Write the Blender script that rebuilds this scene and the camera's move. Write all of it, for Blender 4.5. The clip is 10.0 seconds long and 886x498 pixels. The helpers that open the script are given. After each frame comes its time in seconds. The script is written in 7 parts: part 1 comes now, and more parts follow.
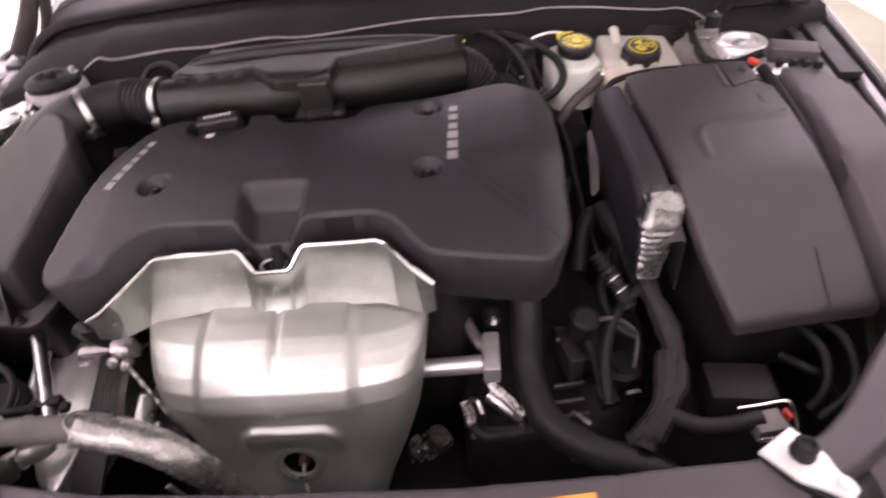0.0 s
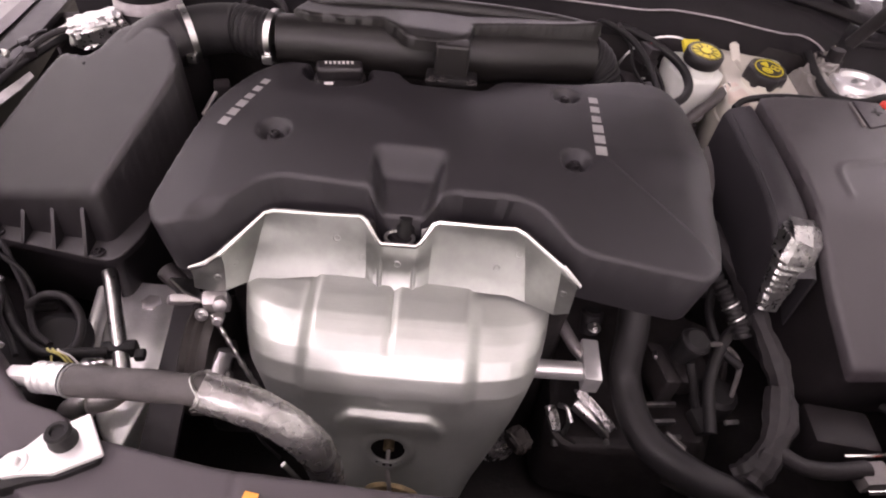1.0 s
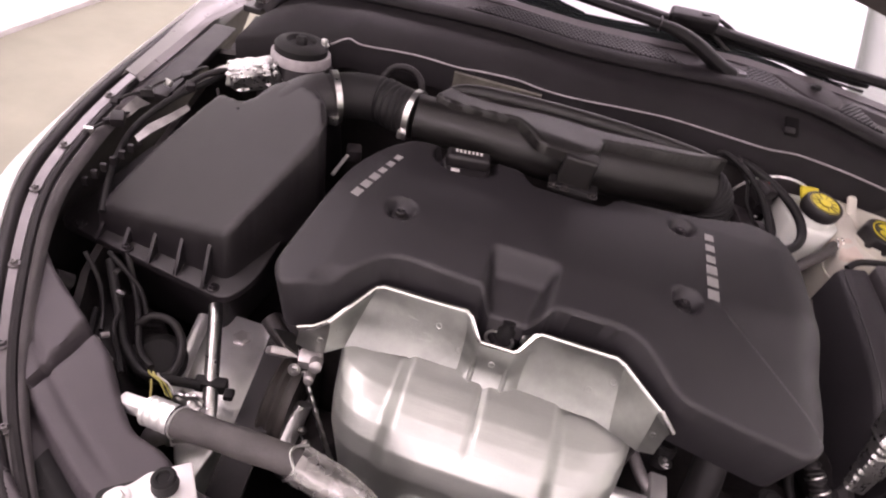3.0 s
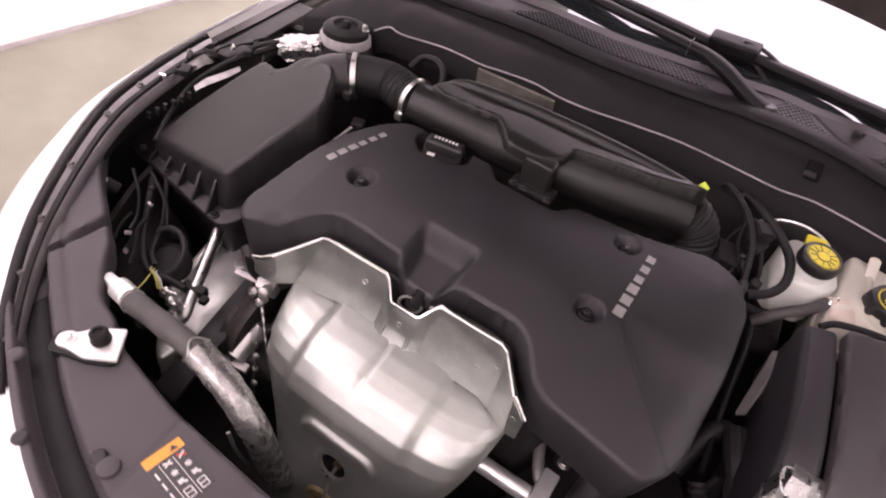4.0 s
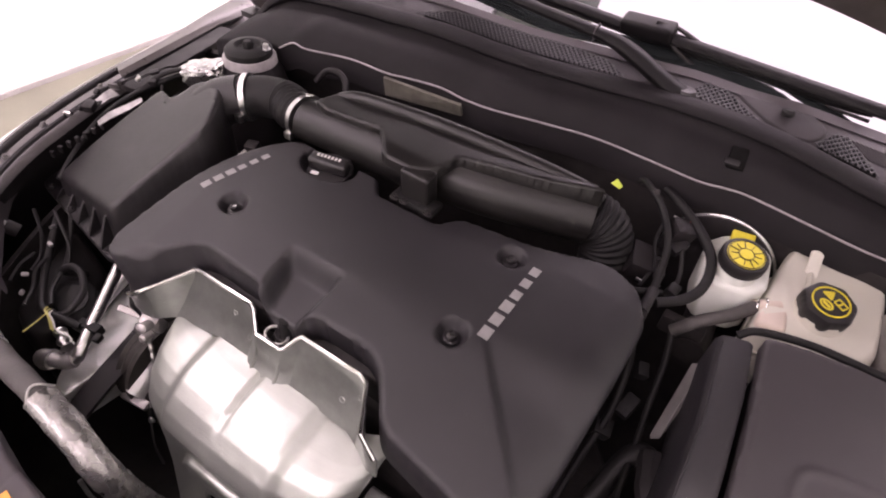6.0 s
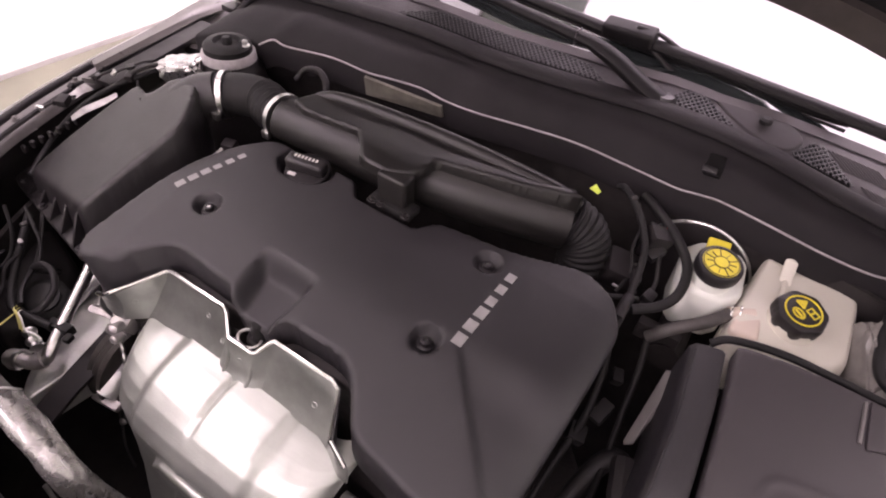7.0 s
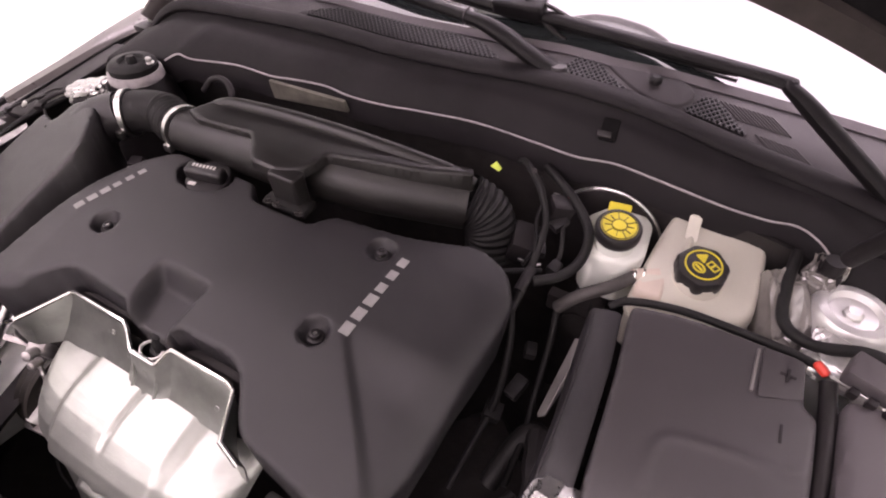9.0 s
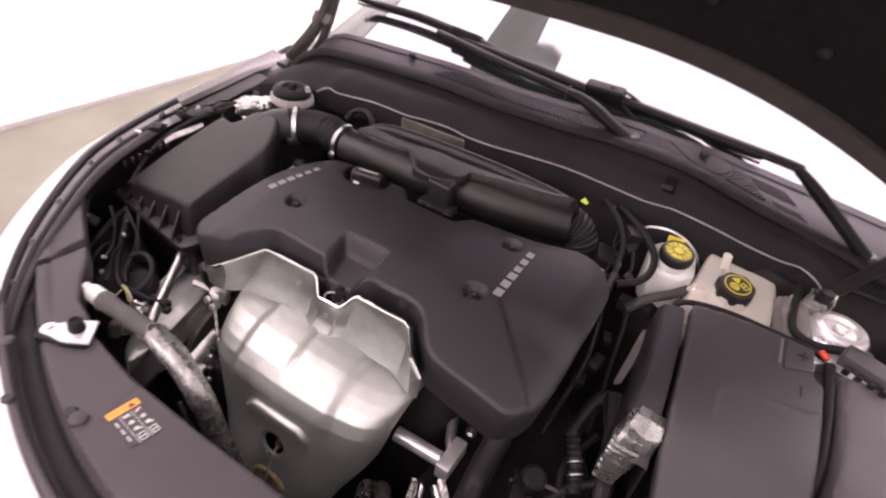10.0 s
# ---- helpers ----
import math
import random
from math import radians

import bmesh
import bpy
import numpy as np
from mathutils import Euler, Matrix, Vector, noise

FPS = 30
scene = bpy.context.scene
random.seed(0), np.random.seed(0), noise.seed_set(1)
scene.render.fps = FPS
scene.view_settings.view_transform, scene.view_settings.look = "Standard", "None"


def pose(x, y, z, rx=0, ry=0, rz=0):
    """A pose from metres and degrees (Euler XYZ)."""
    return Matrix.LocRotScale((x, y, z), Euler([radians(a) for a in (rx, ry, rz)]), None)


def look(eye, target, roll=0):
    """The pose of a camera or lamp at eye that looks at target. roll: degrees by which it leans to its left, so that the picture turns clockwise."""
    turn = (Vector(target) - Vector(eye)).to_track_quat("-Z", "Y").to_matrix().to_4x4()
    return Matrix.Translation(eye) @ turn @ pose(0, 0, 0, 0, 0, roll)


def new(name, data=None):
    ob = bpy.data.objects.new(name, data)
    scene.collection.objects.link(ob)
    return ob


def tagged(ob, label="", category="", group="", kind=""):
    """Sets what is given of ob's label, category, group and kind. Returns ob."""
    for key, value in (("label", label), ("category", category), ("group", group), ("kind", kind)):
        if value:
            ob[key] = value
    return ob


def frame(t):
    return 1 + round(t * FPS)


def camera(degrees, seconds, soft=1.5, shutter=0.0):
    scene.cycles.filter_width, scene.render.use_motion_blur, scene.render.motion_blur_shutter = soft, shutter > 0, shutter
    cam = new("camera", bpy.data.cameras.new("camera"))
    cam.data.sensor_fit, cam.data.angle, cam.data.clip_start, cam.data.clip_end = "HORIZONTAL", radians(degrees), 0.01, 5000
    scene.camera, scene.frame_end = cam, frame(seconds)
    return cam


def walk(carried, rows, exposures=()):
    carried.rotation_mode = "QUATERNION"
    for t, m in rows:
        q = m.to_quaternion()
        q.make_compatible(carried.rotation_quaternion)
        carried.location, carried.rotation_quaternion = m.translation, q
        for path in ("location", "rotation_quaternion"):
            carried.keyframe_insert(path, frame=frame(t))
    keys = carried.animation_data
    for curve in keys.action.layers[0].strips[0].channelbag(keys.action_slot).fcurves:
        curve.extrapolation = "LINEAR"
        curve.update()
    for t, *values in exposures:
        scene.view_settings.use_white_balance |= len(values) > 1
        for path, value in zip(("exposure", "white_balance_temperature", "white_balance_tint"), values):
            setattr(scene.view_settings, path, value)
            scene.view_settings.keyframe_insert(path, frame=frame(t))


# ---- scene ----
cam = camera(76.0, 10.0, soft=2.0, shutter=0.4)
PATH = [
    (0, (0.2287, -0.6269, 1.2728), (0.1824, 0.1336, 0.6251), -6.08),
    (0.5, (0.0513, -0.6261, 1.241), (0.0602, 0.1112, 0.5655), 2.92),
    (1, (0.0177, -0.5864, 1.2512), (0.0391, 0.1505, 0.5756), 6.49),
    (1.5, (-0.0159, -0.5714, 1.2405), (0.0193, 0.1494, 0.5482), 9.59),
    (2, (-0.0513, -0.5566, 1.2805), (-0.0437, 0.1908, 0.6161), 15.07),
    (2.2, (-0.0887, -0.5559, 1.2882), (-0.0936, 0.1929, 0.6254), 13.13),
    (3.3, (-0.0524, -0.564, 1.3191), (-0.1576, 0.2073, 0.6913), 16.17),
    (3.5, (0.0213, -0.5493, 1.3466), (-0.1776, 0.1957, 0.7098), 12.86),
    (4, (0.1947, -0.5368, 1.3901), (-0.0874, 0.1325, 0.7027), 14.22),
    (4.5, (0.2465, -0.5003, 1.3901), (-0.0987, 0.1476, 0.7111), 11.06),
    (5, (0.32, -0.4042, 1.4037), (-0.0315, 0.215, 0.7016), 7.49),
    (5.5, (0.3539, -0.3637, 1.4111), (0.0006, 0.2545, 0.7091), 5.77),
    (5.7, (0.3598, -0.3644, 1.399), (-0.0025, 0.2592, 0.7063), 5.50),
    (6.8, (0.3745, -0.3478, 1.4015), (0.0338, 0.2846, 0.7058), 7.02),
    (7, (0.3723, -0.3441, 1.4062), (0.0335, 0.287, 0.7084), 7.56),
    (7.5, (0.3662, -0.3401, 1.3966), (0.0188, 0.2849, 0.6975), 7.33),
    (8, (0.3864, -0.3338, 1.3942), (0.0357, 0.2832, 0.6897), 5.92),
    (8.5, (0.4686, -0.2809, 1.4306), (0.1154, 0.3491, 0.7389), 2.85),
    (9, (0.5029, -0.2769, 1.4018), (0.1539, 0.3471, 0.7027), 0.79),
    (9.5, (0.3966, -0.3936, 1.4219), (0.0543, 0.2471, 0.7346), 6.73),
    (10, (0.4009, -0.6493, 1.4493), (0.0758, 0.088, 0.8571), 11.18),
]
walk(cam, [(t, look(eye, target, roll)) for t, eye, target, roll in PATH], [(0.0, -0.18, 6550, 44), (2.0, -0.20, 6550, 44), (3.5, -0.30, 6600, 44), (5.5, -0.27, 6600, 44), (7.5, -0.20, 6600, 44), (9.0, -0.20, 6600, 44), (9.5, -0.12, 6600, 44), (10.0, -0.27, 6600, 44)])

# ---- world and light ----
world = bpy.data.worlds.new("world")
scene.world = world
world.use_nodes = True
world.node_tree.nodes["Background"].inputs[0].default_value = (1.0, 0.96, 0.92, 1)
world.node_tree.nodes["Background"].inputs[1].default_value = 0.05


# ---- materials ----
def surface(name, color, rough=0.5, metal=0.0, mottle=0.12, mscale=14.0, grain=0.0, gscale=900.0, rvar=0.08, spec=0.5, aniso=None):
    """A surface with colour and gloss that vary at a coarse and a fine scale, and a fine relief."""
    m = bpy.data.materials.new(name)
    m.use_nodes = True
    nt = m.node_tree
    b = nt.nodes["Principled BSDF"]
    tc = nt.nodes.new("ShaderNodeTexCoord")
    mp = nt.nodes.new("ShaderNodeMapping")
    nt.links.new(tc.outputs["Object"], mp.inputs[0])
    if aniso:
        mp.inputs["Scale"].default_value = aniso
    n1 = nt.nodes.new("ShaderNodeTexNoise")
    n1.inputs["Scale"].default_value, n1.inputs["Detail"].default_value, n1.inputs["Roughness"].default_value = mscale, 6.0, 0.6
    nt.links.new(tc.outputs["Object"], n1.inputs["Vector"])
    ramp = nt.nodes.new("ShaderNodeValToRGB")
    lo = [c * (1 - mottle) for c in color]
    hi = [min(1, c * (1 + mottle)) for c in color]
    ramp.color_ramp.elements[0].position, ramp.color_ramp.elements[1].position = 0.32, 0.7
    ramp.color_ramp.elements[0].color, ramp.color_ramp.elements[1].color = (*lo, 1), (*hi, 1)
    nt.links.new(n1.outputs["Fac"], ramp.inputs[0])
    nt.links.new(ramp.outputs[0], b.inputs["Base Color"])
    rr = nt.nodes.new("ShaderNodeMapRange")
    rr.inputs["To Min"].default_value, rr.inputs["To Max"].default_value = max(0.03, rough - rvar), min(1, rough + rvar)
    n3 = nt.nodes.new("ShaderNodeTexNoise")
    n3.inputs["Scale"].default_value, n3.inputs["Detail"].default_value = mscale * 2.7, 4.0
    nt.links.new(tc.outputs["Object"], n3.inputs["Vector"])
    nt.links.new(n3.outputs["Fac"], rr.inputs["Value"])
    nt.links.new(rr.outputs[0], b.inputs["Roughness"])
    b.inputs["Metallic"].default_value = metal
    b.inputs["Specular IOR Level"].default_value = spec
    if grain:
        n2 = nt.nodes.new("ShaderNodeTexNoise")
        n2.inputs["Scale"].default_value, n2.inputs["Detail"].default_value = gscale, 3.0
        nt.links.new(mp.outputs[0], n2.inputs["Vector"])
        bp = nt.nodes.new("ShaderNodeBump")
        bp.inputs["Strength"].default_value, bp.inputs["Distance"].default_value = grain, 0.0012
        nt.links.new(n2.outputs["Fac"], bp.inputs["Height"])
        nt.links.new(bp.outputs[0], b.inputs["Normal"])
    return m


def glow(name, color, strength):
    m = bpy.data.materials.new(name)
    m.use_nodes = True
    b = m.node_tree.nodes["Principled BSDF"]
    b.inputs["Base Color"].default_value = (*color, 1)
    b.inputs["Emission Color"].default_value, b.inputs["Emission Strength"].default_value = (*color, 1), strength
    return m


COVER = surface("textured_grey_plastic", (0.0178, 0.0160, 0.0180), 0.46, mottle=0.12, mscale=9, grain=0.35, gscale=1400, spec=0.5, rvar=0.05)
PLASTIC = surface("black_plastic", (0.0125, 0.0108, 0.0116), 0.42, mottle=0.15, mscale=11, grain=0.25, gscale=1200, spec=0.5)
DUCT = surface("moulded_black_duct", (0.0115, 0.0105, 0.0098), 0.38, mottle=0.18, mscale=8, grain=0.12, gscale=700, spec=0.4)
PANELDARK = surface("matte_dark_grey_lid", (0.034, 0.0293, 0.0317), 0.46, mottle=0.08, mscale=7, grain=0.3, gscale=1500, spec=0.55)
GALV = surface("dull_galvanised_steel", (0.19, 0.185, 0.18), 0.35, metal=0.9, mottle=0.35, mscale=50, grain=0.3, gscale=200)
COWLBLACK = surface("matte_black_cowl_plastic", (0.0125, 0.0108, 0.0118), 0.70, mottle=0.2, mscale=9, grain=0.35, gscale=1100, spec=0.2)
TRAYGREY = surface("dark_grey_tray_plastic", (0.030, 0.026, 0.028), 0.56, mottle=0.12, mscale=9, grain=0.35, gscale=1300, spec=0.3)
PANELGREY = surface("matte_grey_panel", (0.067, 0.0590, 0.0632), 0.52, mottle=0.08, mscale=7, grain=0.3, gscale=1500, spec=0.35)
LOOM = surface("taped_black_loom", (0.018, 0.016, 0.0165), 0.62, mottle=0.3, mscale=45, grain=0.4, gscale=220, spec=0.35)
FLANGE = surface("dark_painted_flange", (0.13, 0.12, 0.12), 0.34, metal=0.3, mottle=0.2, mscale=20)
RUBBER = surface("rubber", (0.010, 0.0095, 0.0095), 0.58, mottle=0.2, mscale=25, grain=0.2, gscale=500, spec=0.25)
RUST = surface("rusty_brown_metal", (0.24, 0.18, 0.095), 0.6, metal=0.4, mottle=0.5, mscale=60, grain=0.6, gscale=200)
PALECAST = surface("pale_cast_aluminium", (0.76, 0.76, 0.74), 0.33, metal=0.72, mottle=0.10, mscale=28, grain=0.3, gscale=300)
GREYHOSE = surface("grey_foam_sleeve", (0.060, 0.055, 0.052), 0.6, mottle=0.25, mscale=40, grain=0.3, gscale=350)
BELT = surface("brown_black_rubber", (0.030, 0.026, 0.022), 0.6, mottle=0.3, mscale=30, grain=0.2)
HOSE = surface("rubber_hose", (0.014, 0.013, 0.0132), 0.52, mottle=0.2, mscale=18, grain=0.2, gscale=450, spec=0.3)
GRIME = surface("dark_engine_metal", (0.021, 0.018, 0.0175), 0.6, metal=0.3, mottle=0.5, mscale=30, grain=0.5, gscale=160)
SHIELD = surface("stamped_aluminium_sheet", (0.435, 0.455, 0.42), 0.35, metal=0.68, mottle=0.10, mscale=12, grain=0.09, gscale=260, rvar=0.03, aniso=(0.20, 1.6, 1.6))
# duller mottled finish, its colour also darkened for the dim front it reflects
PLATE = surface("dull_shaded_aluminised_sheet", (0.322, 0.334, 0.312), 0.34, metal=0.82, mottle=0.22, mscale=16, grain=0.12, gscale=150, rvar=0.12)
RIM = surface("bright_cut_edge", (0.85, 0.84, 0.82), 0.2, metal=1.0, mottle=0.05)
CAST = surface("cast_aluminium", (0.46, 0.44, 0.43), 0.5, metal=0.85, mottle=0.22, mscale=35, grain=0.5, gscale=380)
STEEL = surface("zinc_steel", (0.58, 0.575, 0.56), 0.30, metal=1.0, mottle=0.12, mscale=60, grain=0.03, gscale=250)
FOIL = surface("crinkled_foil", (0.46, 0.455, 0.445), 0.29, metal=0.95, mottle=0.2, mscale=60, grain=0.5, gscale=110, rvar=0.1)
DULLFOIL = surface("worn_foil_sleeve", (0.33, 0.322, 0.31), 0.27, metal=0.75, mottle=0.3, mscale=30, grain=0.12, gscale=70, rvar=0.10)
TANK = surface("milky_plastic_tank", (0.58, 0.56, 0.48), 0.42, mottle=0.07, mscale=9, grain=0.1, gscale=300)
TANKWHITE = surface("white_plastic_reservoir", (0.66, 0.68, 0.62), 0.4, mottle=0.06, mscale=12)
RAILPAINT = surface("dull_grey_body_paint", (0.10, 0.091, 0.086), 0.3, metal=0.2, mottle=0.1, mscale=14)
RIBGREY = surface("ribbed_grey_plate", (0.16, 0.15, 0.145), 0.5, metal=0.3, mottle=0.15, mscale=30)
PINK = surface("pink_stained_plastic", (0.60, 0.51, 0.43), 0.45, mottle=0.08, mscale=18)
YELLOW = surface("yellow_cap_plastic", (0.62, 0.52, 0.03), 0.45, mottle=0.12, mscale=40, grain=0.15, gscale=600)
LIME = surface("yellow_green_tab", (0.50, 0.62, 0.05), 0.45)
LETTER = surface("silver_grey_print", (0.25, 0.245, 0.24), 0.4, mottle=0.12, mscale=40)
PRINT = surface("white_print", (0.62, 0.60, 0.58), 0.5, mottle=0.06)
ORANGE = surface("orange_print", (0.80, 0.33, 0.05), 0.5, mottle=0.06)
STICKER = surface("dark_sticker_film", (0.045, 0.042, 0.044), 0.35, mottle=0.05)
FILM = surface("crumpled_clear_film", (0.62, 0.61, 0.59), 0.22, metal=0.6, mottle=0.2, mscale=40, grain=0.5, gscale=60)
CLEARFILM = surface("clear_plastic_film", (0.20, 0.19, 0.175), 0.12, mottle=0.2, mscale=30, grain=0.3, gscale=50, spec=0.8)
RED = surface("red_plastic", (0.62, 0.05, 0.03), 0.42)
PAINT = surface("white_body_paint", (0.74, 0.73, 0.71), 0.16, mottle=0.02, mscale=4, rvar=0.03)
PRIMER = surface("grey_painted_sheet", (0.42, 0.40, 0.39), 0.32, metal=0.25, mottle=0.1, mscale=20)
BRIGHTSHEET = surface("bright_painted_tower", (0.62, 0.615, 0.60), 0.34, metal=0.6, mottle=0.12, mscale=24, grain=0.1, gscale=200)
LATCH = surface("white_coated_bracket", (0.70, 0.69, 0.67), 0.4, metal=0.3, mottle=0.06, mscale=40)
CONCRETE = surface("beige_sealed_concrete", (0.19, 0.185, 0.138), 0.5, mottle=0.16, mscale=2.2, grain=0.2, gscale=120)
WALLWHITE = surface("white_painted_wall", (0.76, 0.80, 0.75), 0.7, mottle=0.03, mscale=2.0, grain=0.1, gscale=200)
WESTFRONT = glow("brightest_front_diffuser", (1.0, 0.97, 0.93), 9.0)
FRONTLAMP = glow("bright_front_diffuser", (1.0, 0.97, 0.93), 5.5)
LAMP = glow("lit_ceiling_diffuser", (1.0, 0.97, 0.93), 8.0)
MIDLAMP = glow("middle_ceiling_diffuser", (1.0, 0.97, 0.93), 2.5)
DIMLAMP = glow("dim_ceiling_diffuser", (1.0, 0.97, 0.93), 1.4)
BRIGHTLAMP = glow("bright_ceiling_diffuser", (1.0, 0.98, 0.96), 10.5)
SOFTFILL = glow("soft_windscreen_fill", (1.0, 0.98, 0.96), 4.2)
SEALEDGE = surface("grey_seal_edge", (0.30, 0.28, 0.28), 0.45, mottle=0.2, mscale=60)
OLIVE = surface("olive_sound_mat", (0.125, 0.118, 0.096), 0.8, mottle=0.3, mscale=35, grain=0.6, gscale=260)
BLACK = surface("satin_black_paint", (0.0145, 0.0125, 0.0130), 0.5, mottle=0.2, mscale=20, spec=0.25)
# hood liner felt; also the near-black shade filling the cowl's openings
FELTSHADE = surface("black_liner_and_opening_shade", (0.008, 0.0075, 0.0075), 0.95, mottle=0.3, mscale=50, grain=0.8, gscale=500, spec=0.1)
HINGE = surface("dark_brown_grey_paint", (0.050, 0.043, 0.040), 0.4, metal=0.2, mottle=0.2, mscale=30)
WIPER = surface("satin_black_wiper_paint", (0.007, 0.006, 0.0065), 0.58, mottle=0.15, mscale=20, spec=0.2)
WIRE = surface("yellow_wire", (0.55, 0.50, 0.16), 0.5)

GLASS = bpy.data.materials.new("windscreen_glass")
GLASS.use_nodes = True
g = GLASS.node_tree.nodes["Principled BSDF"]
g.inputs["Base Color"].default_value = (0.02, 0.024, 0.024, 1)
g.inputs["Roughness"].default_value, g.inputs["IOR"].default_value = 0.03, 1.75
g.inputs["Specular IOR Level"].default_value = 0.6


# ---- shape helpers ----
def thing(name, label, category, base=(0, 0, 0), group="", kind=""):
    ob = new(name)
    ob.empty_display_size = 0.02
    ob.location = base
    return tagged(ob, label, category, group, kind)


def finish(name, bm, mat, angle=38):
    bmesh.ops.remove_doubles(bm, verts=bm.verts, dist=1e-5)
    bmesh.ops.recalc_face_normals(bm, faces=bm.faces)
    me = bpy.data.meshes.new(name)
    bm.to_mesh(me)
    bm.free()
    me.materials.append(mat)
    me.polygons.foreach_set("use_smooth", [True] * len(me.polygons))
    me.set_sharp_from_angle(angle=radians(angle))
    return new(name, me)


def part(name, bm, mat, parent=None, label="", angle=38):
    """One mesh object, its points given in the world, under a thing or a part."""
    ob = finish(name, bm, mat, angle)
    if parent is not None:
        ob.parent = parent
        if parent.parent is None:
            ob.matrix_parent_inverse = Matrix.Translation(parent.location).inverted()
    return tagged(ob, label)


def solo(name, bm, mat, label, category, kind="", group="", angle=38):
    return tagged(finish(name, bm, mat, angle), label, category, group, kind)


def cat(pts, n=8):
    """A smooth line through the points."""
    p = [Vector(q) for q in pts]
    p = [2 * p[0] - p[1], *p, 2 * p[-1] - p[-2]]
    out = []
    for i in range(1, len(p) - 2):
        for k in range(n):
            t = k / n
            out.append(0.5 * ((2 * p[i]) + (p[i + 1] - p[i - 1]) * t + (2 * p[i - 1] - 5 * p[i] + 4 * p[i + 1] - p[i + 2]) * t * t
                              + (3 * p[i] - p[i - 1] - 3 * p[i + 1] + p[i + 2]) * t ** 3))
    out.append(p[-2].copy())
    return out


def loft(bm, rings, closed=True, caps=True):
    rows = [[bm.verts.new(v) for v in ring] for ring in rings]
    n = len(rows[0])
    for a, b in zip(rows, rows[1:]):
        for k in range(n if closed else n - 1):
            q = (a[k], a[(k + 1) % n], b[(k + 1) % n], b[k])
            bm.faces.new(q)
    if caps and closed:
        bm.faces.new(rows[0])
        bm.faces.new(rows[-1])
    return rows


def tube(bm, pts, r, seg=12, n=8, smooth=True, wide=1.0, up=(0, 0, 1)):
    """A round bar along the points; r is a number or a function of the share of the way."""
    p = cat(pts, n) if smooth and len(pts) > 2 else [Vector(q) for q in pts]
    rings, ref = [], Vector(up)
    for i, c in enumerate(p):
        d = (p[min(i + 1, len(p) - 1)] - p[max(i - 1, 0)]).normalized()
        side = d.cross(ref)
        if side.length < 1e-4:
            side = d.orthogonal()
        side.normalize()
        ref = side.cross(d)
        s = i / (len(p) - 1)
        q = r(s) if callable(r) else r
        rings.append([c + q * (wide * math.cos(a) * side + math.sin(a) * ref) for a in (2 * math.pi * k / seg for k in range(seg))])
    loft(bm, rings)
    return bm


def tubed(pts, r, **kw):
    return tube(bmesh.new(), pts, r, **kw)


def lathe(bm, profile, m, seg=32, wave=None):
    """Turns (radius, height) pairs round the z axis of m. wave(angle): scale of the radius."""
    rings = [[m @ Vector((rr * (wave(a) if wave else 1) * math.cos(a), rr * (wave(a) if wave else 1) * math.sin(a), h))
              for a in (2 * math.pi * k / seg for k in range(seg))] for rr, h in profile]
    loft(bm, rings)
    return bm


def lathed(profile, m, seg=32, wave=None):
    return lathe(bmesh.new(), profile, m, seg, wave)


def block(bm, size, m, bevel=0.003, segs=2):
    out = bmesh.ops.create_cube(bm, size=1.0)
    vs = out["verts"]
    bmesh.ops.scale(bm, vec=size, verts=vs)
    if bevel:
        es = list({e for v in vs for e in v.link_edges})
        res = bmesh.ops.bevel(bm, geom=es, offset=bevel, segments=segs, affect="EDGES", profile=0.6)
        vs = list({v for f in res["faces"] for v in f.verts} | {v for v in vs if v.is_valid})
    bmesh.ops.transform(bm, matrix=m, verts=vs)
    return bm


def blocked(size, m, bevel=0.003, segs=2):
    return block(bmesh.new(), size, m, bevel, segs)


def rounded(poly, r=0.01, n=4):
    """The outline with its corners rounded; r is a number or one for each corner."""
    out = []
    p = [Vector((*q, 0)) for q in poly]
    for i, c in enumerate(p):
        rr = r[i] if isinstance(r, (list, tuple)) else r
        a, b = p[i - 1] - c, p[(i + 1) % len(p)] - c
        k = min(rr, 0.45 * a.length, 0.45 * b.length)
        s, e = c + a.normalized() * k, c + b.normalized() * k
        for j in range(n + 1):
            t = j / n
            out.append(tuple(((1 - t) ** 2 * s + 2 * t * (1 - t) * c + t * t * e)[:2]))
    return out


def prism(bm, poly, top, bottom, bevel=0.004, inset=0.0):
    """An upright body over an outline. top, bottom: heights, or functions of x and y. inset: how far its foot draws in."""
    f = top if callable(top) else lambda x, y: top
    g = bottom if callable(bottom) else lambda x, y: bottom
    c = Vector((sum(p[0] for p in poly) / len(poly), sum(p[1] for p in poly) / len(poly)))
    size = max((Vector(p) - c).length for p in poly)
    def ring(shrink, h):
        out = []
        for p in poly:
            q = c + (Vector(p) - c) * (1 - shrink / size)
            out.append((q.x, q.y, h(q.x, q.y)))
        return out
    rings = [ring(inset, g)]
    for k in range(4):
        a = math.pi / 2 * k / 3
        rings.append(ring(bevel * (1 - math.cos(a)), lambda x, y, a=a: f(x, y) - bevel * (1 - math.sin(a))))
    loft(bm, rings)
    return bm


